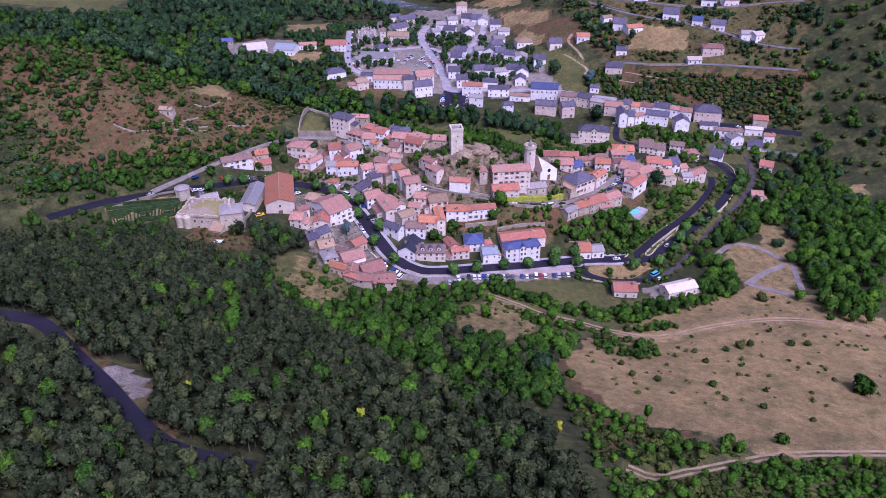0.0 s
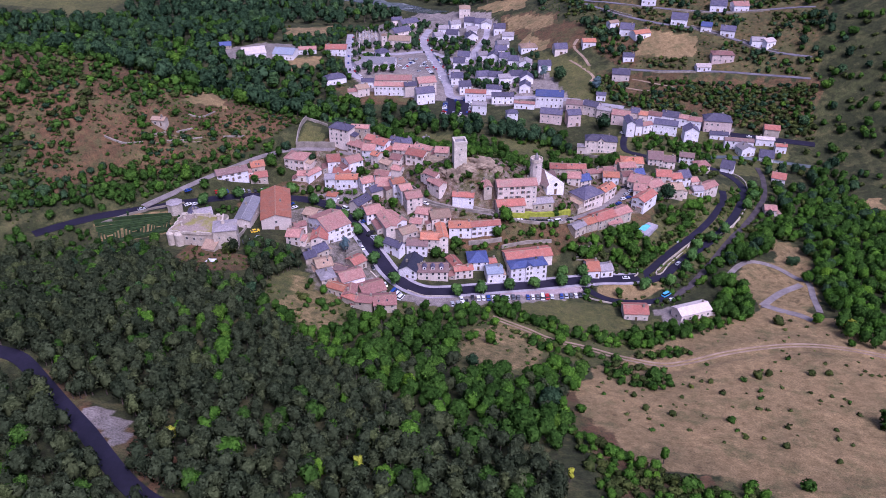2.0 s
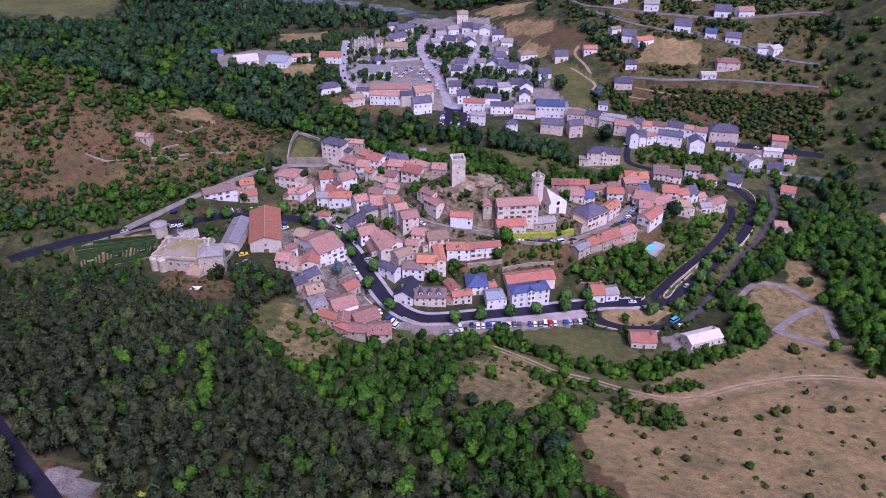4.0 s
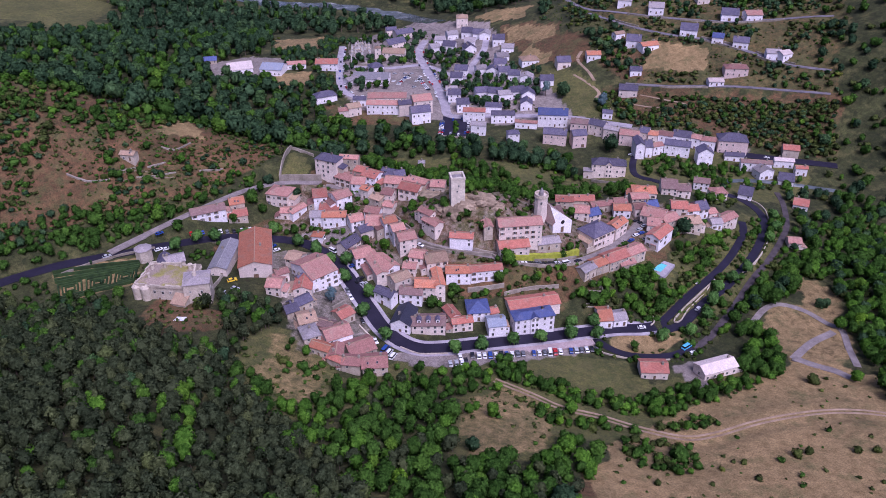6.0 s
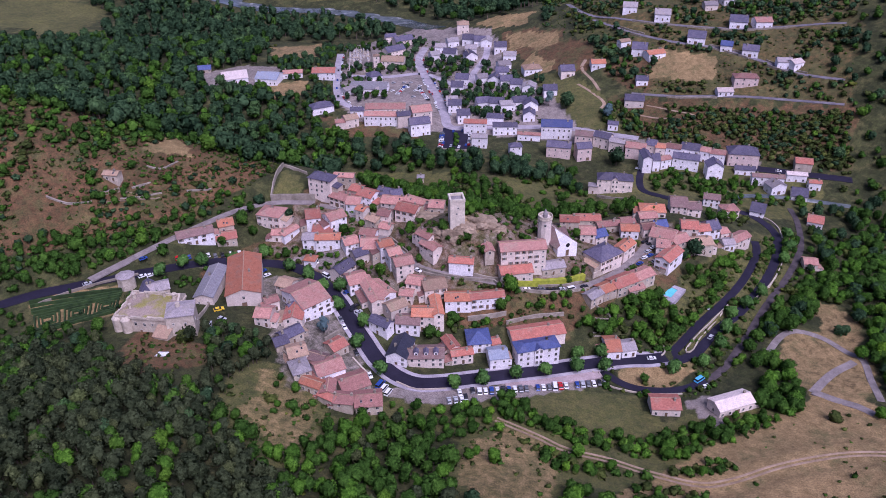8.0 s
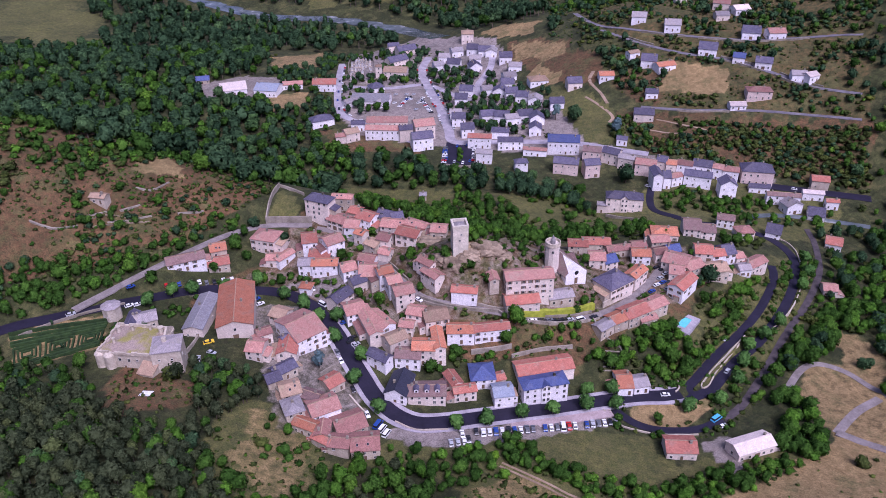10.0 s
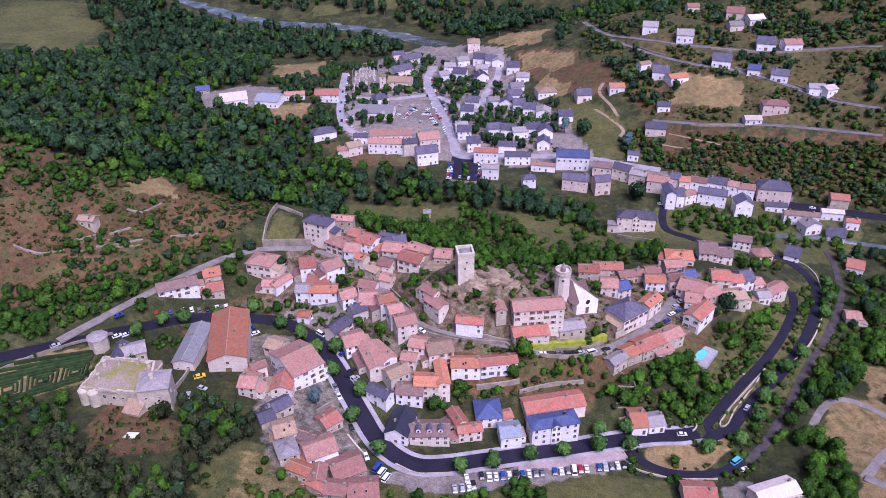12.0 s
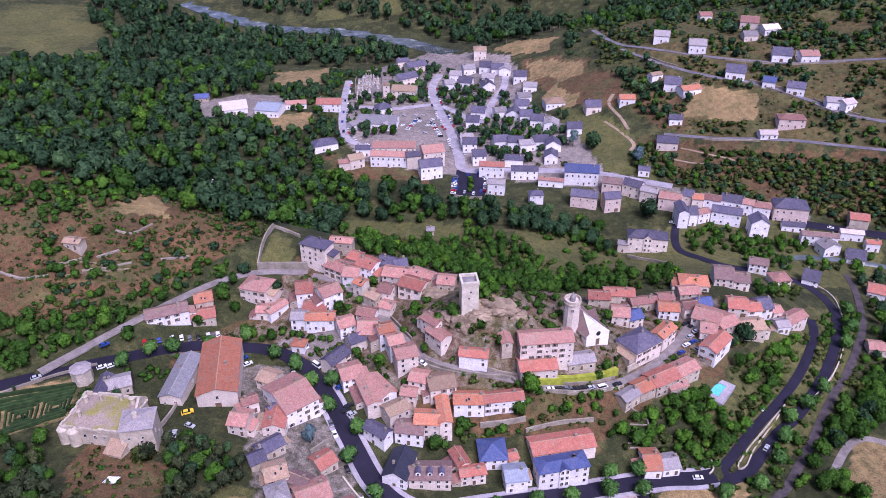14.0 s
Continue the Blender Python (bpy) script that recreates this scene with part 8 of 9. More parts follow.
def woods(name, zone, spacing, mix, label, keep=1.0, seed=1, gap=1.5, clump=0.0, category="trees", detail=0.5):
    """Fill a zone with trees, joined into one mesh. mix: kind, leaf, share, height range, width."""
    poly = WOODS[zone]
    rng = np.random.default_rng(seed)
    xs, ys = [p[0] for p in poly], [p[1] for p in poly]
    gx, gy = np.meshgrid(np.arange(min(xs), max(xs), spacing), np.arange(min(ys), max(ys), spacing))
    x = gx.ravel() + rng.uniform(-0.62, 0.62, gx.size) * spacing
    y = gy.ravel() + rng.uniform(-0.62, 0.62, gx.size) * spacing
    ok = inside(poly, x, y) & (rng.uniform(0, 1, len(x)) < keep)
    x, y = x[ok], y[ok]
    if clump != 0.0:
        c = np.array([noise.noise((a * 0.045, b * 0.045, seed)) for a, b in zip(x, y)])
        ok = c > clump
        x, y = x[ok], y[ok]
    ok = ~blocked(x, y, gap)
    x, y = x[ok], y[ok]
    z = ground_z(x, y)
    pick = np.array([noise.noise((a * 0.03, b * 0.03, 50 + seed)) for a, b in zip(x, y)]) * 0.55 + 0.5 + rng.normal(0, 0.27, len(x))
    pick = np.clip(pick, 0, 0.9999)
    edges = np.cumsum([m[2] for m in mix])
    which = np.searchsorted(edges / edges[-1], pick, side="right").clip(0, len(mix) - 1)
    for k, (kind, leaf, share, lo, hi, wide) in enumerate(mix):
        sel = np.where(which == k)[0]
        if not len(sel):
            continue
        parts, ways, tint, trunks, bodies, body_ways, body_faces, body_tint, nb = [], [], [], Shape(), [], [], [], [], 0
        for i in sel:
            (leaves, lway), (core_v, core_w, core_f) = TEMPLATES[kind][rng.integers(0, 8)]
            count = max(10, int(len(leaves) * detail))
            leaves, lway = leaves[:count], lway[:count]
            if detail < 0.4:
                mid = leaves.mean(1, keepdims=True)
                leaves = mid + (leaves - mid) * 1.4
            h = rng.uniform(lo, hi)
            a = rng.uniform(0, 6.283)
            ww = h * wide * rng.uniform(0.85, 1.15)
            spin = np.array([[math.cos(a), math.sin(a), 0], [-math.sin(a), math.cos(a), 0], [0, 0, 1.0]])
            turn = spin * (ww, ww, h)
            at = np.array([x[i], y[i], z[i] - 0.2])
            parts.append(leaves.reshape(-1, 3) @ turn + at)
            ways.append(lway.reshape(-1, 3) @ spin)
            bodies.append(core_v @ turn + at)
            body_ways.append(core_w @ spin)
            body_faces.append(core_f + nb)
            nb += len(core_v)
            tone = np.clip(rng.normal(0.42, 0.24), 0, 0.97)
            tint.append(np.full(len(leaves) * 3, tone))
            body_tint.append(np.full(len(core_v), tone))
            r = 0.022 * h
            trunks.solid([(x[i] - r, y[i] - r, z[i] - 0.4), (x[i] + r, y[i] - r, z[i] - 0.4), (x[i], y[i] + r * 1.3, z[i] - 0.4), (x[i], y[i], z[i] + h * 0.7)], [(0, 1, 3), (1, 2, 3), (2, 0, 3)])
        v = np.concatenate(parts)
        nq = len(v) // 3
        tv = np.array(trunks.v)
        me = bpy.data.meshes.new(name)
        me.vertices.add(len(v) + nb + len(tv))
        me.vertices.foreach_set("co", np.concatenate([v] + bodies + [tv]).ravel())
        bf = np.concatenate(body_faces) + len(v)
        tf = np.concatenate([bf, np.array(trunks.f) + len(v) + nb])
        loops = np.concatenate([np.arange(nq * 3), tf.ravel()])
        me.loops.add(len(loops))
        me.loops.foreach_set("vertex_index", loops)
        starts = np.arange(nq + len(tf)) * 3
        me.polygons.add(len(starts))
        me.polygons.foreach_set("loop_start", starts)
        me.materials.append(LEAF[leaf])
        me.materials.append(BARK)
        me.polygons.foreach_set("material_index", np.concatenate([np.zeros(nq + len(bf), int), np.ones(len(tf) - len(bf), int)]))
        at = me.attributes.new("tint", "FLOAT", "POINT")
        at.data.foreach_set("value", np.concatenate(tint + body_tint + [np.zeros(len(tv))]))
        at = me.attributes.new("bough", "FLOAT_VECTOR", "POINT")
        at.data.foreach_set("vector", np.concatenate(ways + body_ways + [np.zeros((len(tv), 3))]).ravel())
        me.polygons.foreach_set("use_smooth", np.concatenate([np.ones(nq + len(bf), bool), np.zeros(len(tf) - len(bf), bool)]))
        me.update()
        me.validate()
        tagged(new(name, me), label, category, kind="stuff")


woods("pine_wood", "pine", 3.2, [("pine", "pine", 0.8, 5.0, 9.0, 1.05), ("tree", "oak", 0.13, 4.5, 7.5, 0.9), ("tree", "bright", 0.07, 4, 6.5, 0.85)], "dense grey-green pine wood with broadleaf trees", 0.97, 1, 0.3, 0.0, "trees", 0.6)
woods("oak_wood", "oak", 3.9, [("pine", "pine", 0.15, 5, 8, 1.0), ("tree", "oak", 0.45, 4.5, 8, 0.9), ("tree", "bright", 0.34, 4, 7, 0.9), ("shrub", "oak", 0.06, 2, 4, 1.2)], "bright green broadleaf wood on the slope", 0.96, 2, 1.2, 0.0, "trees", 0.75)
woods("hedgerow", "hedge", 3.0, [("shrub", "bright", 0.3, 2, 3.2, 1.3), ("tree", "oak", 0.35, 3, 5.5, 1.0), ("tree", "bright", 0.35, 3, 5, 1.0)], "thick hedge of shrubs and small trees", 0.97, 3, 1.0, 0.0, "trees", 0.6)
for zone, seed in (("hedge_low", 61), ("hedge_foot", 62)):
    woods("hedgerow", zone, 2.7, [("shrub", "shrub", 0.35, 1.2, 2.8, 1.4), ("shrub", "oak", 0.3, 1.6, 3.2, 1.3), ("tree", "bright", 0.35, 2.5, 4.5, 1.0)], "thick hedge of shrubs and small trees", 0.95, seed, 0.7, -0.5, "trees", 0.6)
woods("shed_trees", "shed_trees", 3.8, [("tree", "bright", 0.35, 4, 7, 1.0), ("tree", "oak", 0.65, 4, 7, 1.0)], "green trees around the sheds", 0.95, 63, 1.0, 0.0, "trees", 0.6)
woods("lower_grove", "lower_grove", 4.0, [("pine", "pine", 0.2, 4, 7, 1.0), ("tree", "oak", 0.5, 4, 8, 1.0), ("tree", "bright", 0.3, 4, 7, 1.0)], "mixed grove at the edge of the meadow", 0.9, 64, 1.0, -0.2, "trees", 0.7)
woods("scrub", "south_scrub", 2.4, [("shrub", "shrub", 0.45, 1.0, 2.8, 1.4), ("tree", "bright", 0.2, 2.5, 4.5, 0.9), ("shrub", "oak", 0.25, 1.2, 3, 1.3), ("shrub", "bright", 0.1, 1.2, 2.4, 1.3)], "olive scrub below the dry meadow", 0.95, 4, 1.0, -0.6, "bushes", 0.6)
woods("meadow_scrub", "meadow_bits", 7.0, [("shrub", "shrub", 0.8, 0.6, 1.6, 1.5), ("shrub", "oak", 0.2, 1.0, 2.2, 1.4)], "scattered low bushes on the dry meadow", 0.12, 5, 1.5, 0.16, "bushes")
woods("east_wood", "east_wood", 4.6, [("tree", "oak", 0.6, 5, 8, 1.0), ("tree", "bright", 0.4, 4, 8, 1.0)], "green broadleaf wood above the track", 0.95, 6)
woods("east_scrub", "east_scrub", 4.2, [("tree", "oak", 0.4, 4, 7, 1.0), ("shrub", "shrub", 0.35, 2, 4, 1.3), ("tree", "bright", 0.25, 3, 6, 1.0)], "green trees and scrub beside the track", 0.75, 7)
woods("hillside_scrub", "hillside", 2.6, [("shrub", "shrub", 0.45, 0.8, 2.4, 1.5), ("shrub", "dark", 0.2, 1.0, 2.6, 1.4), ("shrub", "oak", 0.2, 1.0, 3.0, 1.3), ("tree", "oak", 0.15, 2.6, 4.5, 1.0)], "scrub scattered over the rusty hillside", 0.85, 8, 1.5, -0.05, "bushes", 0.6)
woods("hillside_bushes", "hillside", 5.5, [("shrub", "shrub", 0.6, 0.5, 1.4, 1.6), ("shrub", "oak", 0.4, 0.6, 1.8, 1.4)], "low bushes dotted over the rusty hillside", 0.5, 78, 1.5, -0.4, "bushes", 0.4)
woods("west_wood", "west_wood", 5.0, [("tree", "oak", 0.4, 3, 6, 1.0), ("shrub", "oak", 0.3, 2, 4, 1.3), ("shrub", "shrub", 0.3, 2, 4, 1.3)], "green wood over the western ridge", 0.85, 48, 1.5, -0.25, "trees", 0.25)
woods("lane_bank_trees", "lane_band", 2.9, [("tree", "oak", 0.35, 3, 5.5, 1.0), ("shrub", "oak", 0.4, 1.5, 3.5, 1.3), ("tree", "dark", 0.25, 3, 5, 1.0)], "green trees and bushes above the lane", 0.95, 49, 0.8, -0.45)
woods("verge_trees", "verge", 3.4, [("tree", "oak", 0.5, 2.5, 4.5, 1.0), ("shrub", "oak", 0.5, 1.2, 3, 1.3)], "bushes and trees on the road verge", 0.7, 50, 0.8)
woods("hill_foot_wood", "hill_foot", 3.8, [("tree", "oak", 0.5, 4, 7, 1.0), ("shrub", "oak", 0.3, 2, 4, 1.3), ("tree", "bright", 0.2, 3, 6, 1.0)], "green trees along the foot of the hill", 0.85, 9)
woods("valley_wood", "valley", 7.0, [("tree", "dark", 0.46, 8, 13, 1.0), ("tree", "oak", 0.36, 6, 11, 1.0), ("tree", "bright", 0.06, 6, 9, 1.0), ("poplar", "dark", 0.12, 12, 17, 1.1)], "dark valley wood along the river", 0.9, 10, 1.5, 0.0, "trees", 0.3)
woods("river_wood", "valley_east", 5.0, [("tree", "dark", 0.6, 6, 10, 1.0), ("tree", "oak", 0.4, 5, 9, 1.0)], "dark trees along the stream", 0.9, 11)
woods("spur_scrub", "spur_back", 3.7, [("tree", "bright", 0.4, 3, 6, 1.0), ("tree", "oak", 0.35, 4, 7, 1.0), ("shrub", "shrub", 0.25, 1.5, 3.5, 1.3)], "green scrub on the back of the spur", 0.85, 12, 1.5, -0.4)
woods("river_bank_wood", "tarn_bank", 8.5, [("tree", "dark", 0.5, 9, 14, 1.0), ("poplar", "dark", 0.35, 14, 20, 1.1), ("tree", "oak", 0.15, 7, 11, 1.0)], "dark poplars and trees on the river bank", 0.8, 13, 15.0, 0.0, "trees", 0.3)
woods("slope_trees", "east_slope", 3.1, [("tree", "oak", 0.45, 3.5, 7, 1.0), ("shrub", "shrub", 0.3, 1.5, 3.5, 1.3), ("tree", "bright", 0.25, 3, 6, 1.0)], "trees and bushes on the village slope", 0.92, 14, 1.0)
woods("bend_wood", "bend_wood", 3.9, [("tree", "oak", 0.6, 5, 8, 1.0), ("tree", "bright", 0.4, 4, 7, 1.0)], "leafy green wood beside the road bends", 0.97, 67, 1.2, 0.0, "trees", 0.7)
woods("garden_bushes", "gardens", 4.2, [("shrub", "shrub", 0.4, 1, 2.5, 1.3), ("shrub", "bright", 0.35, 1, 3, 1.3), ("tree", "oak", 0.25, 3, 6, 1.0)], "bushes in the riverside gardens", 0.7, 68, 1.5, -0.15, "bushes")
woods("lane_bushes", "lane_strip", 2.8, [("shrub", "shrub", 0.6, 1, 2.5, 1.4), ("tree", "oak", 0.4, 2.5, 5, 1.0)], "bushes between the two road lanes", 0.8, 15, 1.0, 0.0, "bushes")
woods("track_bushes", "track_strip", 2.8, [("shrub", "shrub", 0.6, 1, 2.5, 1.4), ("tree", "oak", 0.4, 2.5, 5, 1.0)], "bushes on the bank beside the track", 0.6, 16, 1.0, 0.0, "bushes")
woods("castle_wood", "castle_wood", 3.5, [("pine", "pine", 0.45, 5, 8, 1.0), ("tree", "dark", 0.15, 4, 6.5, 1.0), ("tree", "oak", 0.32, 4, 6.5, 1.0), ("tree", "bright", 0.08, 3, 5, 1.0)], "mixed trees on the slope below the castle", 0.96, 17, 1.2, 0.0, "trees", 0.55)
woods("terrace_bushes", "terraces", 3.6, [("shrub", "shrub", 0.4, 1, 2.5, 1.4), ("tree", "oak", 0.4, 3, 6, 1.0), ("tree", "bright", 0.2, 3, 5, 1.0)], "bushes on the old garden terraces", 0.5, 18)
woods("hillside_trees", "scrub", 2.7, [("shrub", "shrub", 0.55, 1.5, 3.6, 1.4), ("shrub", "dark", 0.2, 2, 4, 1.3), ("tree", "oak", 0.15, 3, 5, 1.0), ("tree", "shrub", 0.1, 3, 5, 1.0)], "olive scrub on the far hillside", 0.97, 19, 1.5, -0.3, "trees", 0.3)
woods("upper_hillside_trees", "upper_scrub", 3.7, [("shrub", "shrub", 0.45, 1.6, 3.6, 1.4), ("shrub", "dark", 0.25, 2, 4, 1.3), ("tree", "oak", 0.15, 3, 6, 1.0), ("tree", "dark", 0.15, 4, 8, 1.0)], "trees between the hillside gardens", 0.95, 20, 1.6, -0.07, "trees", 0.2)
woods("garden_trees", "far_gardens", 4.6, [("tree", "dark", 0.55, 4, 8, 1.0), ("tree", "oak", 0.25, 4, 7, 1.0), ("shrub", "shrub", 0.2, 2, 3.5, 1.3)], "garden trees between the valley houses", 0.7, 21, 1.5, 0.0, "trees", 0.3)
woods("stream_trees", "river_gardens", 3.6, [("tree", "oak", 0.35, 3, 6, 1.0), ("tree", "bright", 0.2, 3, 5.5, 1.0), ("shrub", "shrub", 0.25, 1.5, 3, 1.3), ("shrub", "dark", 0.2, 1.5, 3.2, 1.3)], "trees along the stream gardens", 0.75, 22, 1.5, -0.25)
woods("foot_trees", "north_foot", 4.4, [("tree", "oak", 0.6, 4, 7, 1.0), ("shrub", "shrub", 0.4, 2, 3.5, 1.3)], "trees behind the village houses", 0.7, 23, 2.0)
UNDER = [("tuft", "shrub", 0.7, 0.5, 1.4, 1.6), ("tuft", "oak", 0.3, 0.5, 1.6, 1.5)]
for zone, gap_m, keep_p, seed in (("hillside", 1.9, 0.75, 31), ("small_bits", 2.6, 0.4, 44), ("oak", 4.0, 0.4, 45), ("village", 2.6, 0.55, 43), ("south_scrub", 2.2, 0.45, 32), ("east_slope", 2.4, 0.6, 33), ("lanes", 2.4, 0.5, 34), ("castle_patch", 2.4, 0.6, 35), ("slope_bits", 2.4, 0.6, 65), ("meadow_bits", 3.4, 0.16, 36),
                                  ("hedge", 2.6, 0.6, 37), ("terraces", 2.2, 0.5, 38), ("spur_back", 3.0, 0.6, 39), ("scrub", 3.4, 0.5, 40), ("castle_side", 2.8, 0.5, 41), ("upper_scrub", 3.6, 0.55, 42), ("far_gardens", 3.6, 0.4, 51)):
    woods("undergrowth", zone, gap_m, UNDER, "low undergrowth of herbs and young bushes", keep_p, seed, 0.6, -0.3, "bushes")
woods("far_east_scrub", "far_east", 7.0, [("shrub", "shrub", 0.4, 2, 4.5, 1.4), ("tree", "oak", 0.35, 4, 8, 1.0), ("tree", "dark", 0.25, 5, 9, 1.0)], "scrub and trees on the eastern hillside", 0.75, 46, 2.0, -0.25, "trees", 0.25)
woods("far_north_wood", "far_north", 7.0, [("tree", "oak", 0.5, 5, 9, 1.0), ("tree", "dark", 0.5, 6, 10, 1.0)], "green wood on the far hill", 0.85, 47, 2.0, -0.2, "trees", 0.25)
woods("village_bushes", "village", 3.6, [("shrub", "shrub", 0.4, 1, 2.4, 1.4), ("shrub", "oak", 0.3, 1.2, 3, 1.3), ("tree", "oak", 0.3, 2.5, 4.5, 1.0)], "bushes and small trees in the village gardens", 0.85, 24, 0.4, -0.3, "bushes")
woods("park_foot_trees", "park_foot", 3.3, [("tree", "oak", 0.4, 3, 5.5, 1.0), ("tree", "bright", 0.3, 2.6, 4.8, 1.0), ("shrub", "oak", 0.3, 1.5, 3, 1.3)], "green trees and bushes below the car park", 0.9, 70, 1.0, -0.5, "trees", 0.6)
woods("slope_bushes", "slope_bits", 3.4, [("shrub", "shrub", 0.35, 1.2, 3.0, 1.4), ("shrub", "oak", 0.35, 1.4, 3.6, 1.3), ("tree", "bright", 0.15, 2.5, 4.5, 1.0), ("tree", "oak", 0.15, 3, 5, 1.0)], "bushes scattered over the rough slope meadow", 0.7, 66, 1.0, 0.02, "bushes")
woods("crest_wood", "crest", 4.6, [("shrub", "shrub", 0.4, 1.5, 3.5, 1.4), ("shrub", "bright", 0.25, 1.5, 3.5, 1.4), ("tree", "oak", 0.35, 3, 5.5, 1.0)], "green trees along the crest of the hill", 0.85, 25, 1.5, 0.0, "trees", 0.25)
woods("castle_side_trees", "castle_side", 4.4, [("tree", "oak", 0.5, 3, 6, 1.0), ("shrub", "oak", 0.5, 1.5, 3.5, 1.3)], "trees and bushes beside the road", 0.7, 26, 1.2)
woods("verge_bushes", "lanes", 2.7, [("shrub", "shrub", 0.4, 0.8, 2.4, 1.4), ("shrub", "oak", 0.35, 1.2, 3, 1.3), ("tree", "oak", 0.25, 2.5, 5, 1.0)], "bushes on the verges between the roads", 0.9, 27, 0.5, -0.35, "bushes")
woods("east_far_wood", "east_far", 5.0, [("tree", "oak", 0.5, 5, 8, 1.0), ("tree", "dark", 0.3, 5, 8, 1.0), ("shrub", "shrub", 0.2, 2, 4, 1.3)], "green woods on the eastern slope", 0.8, 28, 1.5, -0.2)
tree(-120.5, 305.0, 6.4, 1.05, 'tree', 'plane', 'on the roadside', 'trees along the road')
tree(-114.5, 312.5, 6.4, 1.05, 'tree', 'plane', 'on the roadside', 'trees along the road')
tree(-108.7, 316.0, 6.4, 1.05, 'tree', 'plane', 'on the roadside', 'trees along the road')
tree(-97.9, 320.1, 6.4, 1.05, 'tree', 'plane', 'on the roadside', 'trees along the road')
tree(-88.0, 328.1, 6.4, 1.05, 'tree', 'plane', 'on the roadside', 'trees along the road')
tree(-76.0, 321.0, 6.4, 1.05, 'tree', 'plane', 'on the roadside', 'trees along the road')
tree(-67.9, 316.5, 6.4, 1.05, 'tree', 'plane', 'on the roadside', 'trees along the road')
tree(-61.0, 309.0, 6.4, 1.05, 'tree', 'plane', 'on the roadside', 'trees along the road')
tree(-54.5, 310.6, 6.4, 1.05, 'tree', 'plane', 'on the roadside', 'trees along the road')
tree(-53.6, 299.7, 6.4, 1.05, 'tree', 'plane', 'on the roadside', 'trees along the road')
tree(-43.1, 291.8, 6.4, 1.05, 'tree', 'plane', 'on the roadside', 'trees along the road')
tree(-44.2, 281.7, 6.4, 1.05, 'tree', 'plane', 'on the roadside', 'trees along the road')
tree(-34.5, 269.6, 6.4, 1.05, 'tree', 'plane', 'on the roadside', 'trees along the road')
tree(-9.4, 266.0, 6.4, 1.05, 'tree', 'plane', 'on the roadside', 'trees along the road')
tree(-0.2, 269.5, 6.4, 1.05, 'tree', 'plane', 'on the roadside', 'trees along the road')
tree(11.3, 274.0, 6.4, 1.05, 'tree', 'plane', 'on the roadside', 'trees along the road')
tree(21.4, 276.9, 6.4, 1.05, 'tree', 'plane', 'on the roadside', 'trees along the road')
tree(32.6, 281.2, 6.4, 1.05, 'tree', 'plane', 'on the roadside', 'trees along the road')
tree(42.8, 283.2, 6.4, 1.05, 'tree', 'plane', 'on the roadside', 'trees along the road')
tree(33.5, 287.8, 6.4, 1.05, 'tree', 'plane', 'on the roadside', 'trees along the road')
tree(42.3, 290.3, 6.4, 1.05, 'tree', 'plane', 'on the roadside', 'trees along the road')
tree(67.5, 285.4, 6.4, 1.05, 'tree', 'plane', 'on the roadside', 'trees along the road')
tree(79.1, 290.7, 6.4, 1.05, 'tree', 'plane', 'on the roadside', 'trees along the road')
tree(87.9, 301.7, 6.4, 1.05, 'tree', 'plane', 'on the roadside', 'trees along the road')
tree(92.5, 311.8, 6.4, 1.05, 'tree', 'plane', 'on the roadside', 'trees along the road')
tree(96.9, 321.0, 6.4, 1.05, 'tree', 'plane', 'on the roadside', 'trees along the road')
tree(105.2, 329.3, 6.4, 1.05, 'tree', 'plane', 'on the roadside', 'trees along the road')
tree(113.8, 338.5, 6.4, 1.05, 'tree', 'plane', 'on the roadside', 'trees along the road')
tree(132.2, 367.2, 6.4, 1.05, 'tree', 'plane', 'on the roadside', 'trees along the road')
tree(139.3, 380.4, 6.4, 1.05, 'tree', 'plane', 'on the roadside', 'trees along the road')
tree(142.4, 393.1, 6.4, 1.05, 'tree', 'plane', 'on the roadside', 'trees along the road')
tree(-67.4, 135.1, 7.0, 1.00, 'poplar', 'yellow', 'rising from the wood')
tree(-53.9, 130.9, 8.0, 1.00, 'tree', 'bright', 'rising from the wood')
tree(-26.4, 134.9, 7.0, 1.00, 'poplar', 'yellow', 'rising from the wood')
tree(21.5, 142.9, 6.0, 1.00, 'poplar', 'yellow', 'rising from the wood')
tree(47.2, 158.1, 7.0, 1.00, 'poplar', 'bright', 'rising from the wood')
tree(-55.9, 119.7, 6.0, 1.00, 'tree', 'bright', 'rising from the wood')
tree(-19.6, 113.7, 8.0, 1.00, 'tree', 'bright', 'rising from the wood')
tree(11.1, 165.5, 10.0, 1.00, 'tree', 'oak', 'rising from the wood')
tree(19.9, 180.8, 9.0, 1.00, 'tree', 'dark', 'rising from the wood')
tree(-35.6, 117.1, 6.0, 1.00, 'tree', 'bright', 'rising from the wood')
tree(1.8, 135.4, 7.0, 1.00, 'tree', 'oak', 'rising from the wood')
tree(-51.7, 199.6, 8.0, 1.00, 'tree', 'bright', 'rising from the wood')
tree(-17.2, 150.7, 8.0, 1.00, 'tree', 'bright', 'rising from the wood')
tree(-1.2, 150.9, 9.0, 1.00, 'tree', 'oak', 'rising from the wood')
tree(-74.6, 187.8, 8.0, 1.00, 'tree', 'bright', 'rising from the wood')
tree(-99.1, 194.5, 7.0, 1.00, 'tree', 'bright', 'rising from the wood')
tree(119.1, 187.3, 7.0, 1.15, 'shrub', 'oak', 'on the dry meadow', 'bushes on the meadow')
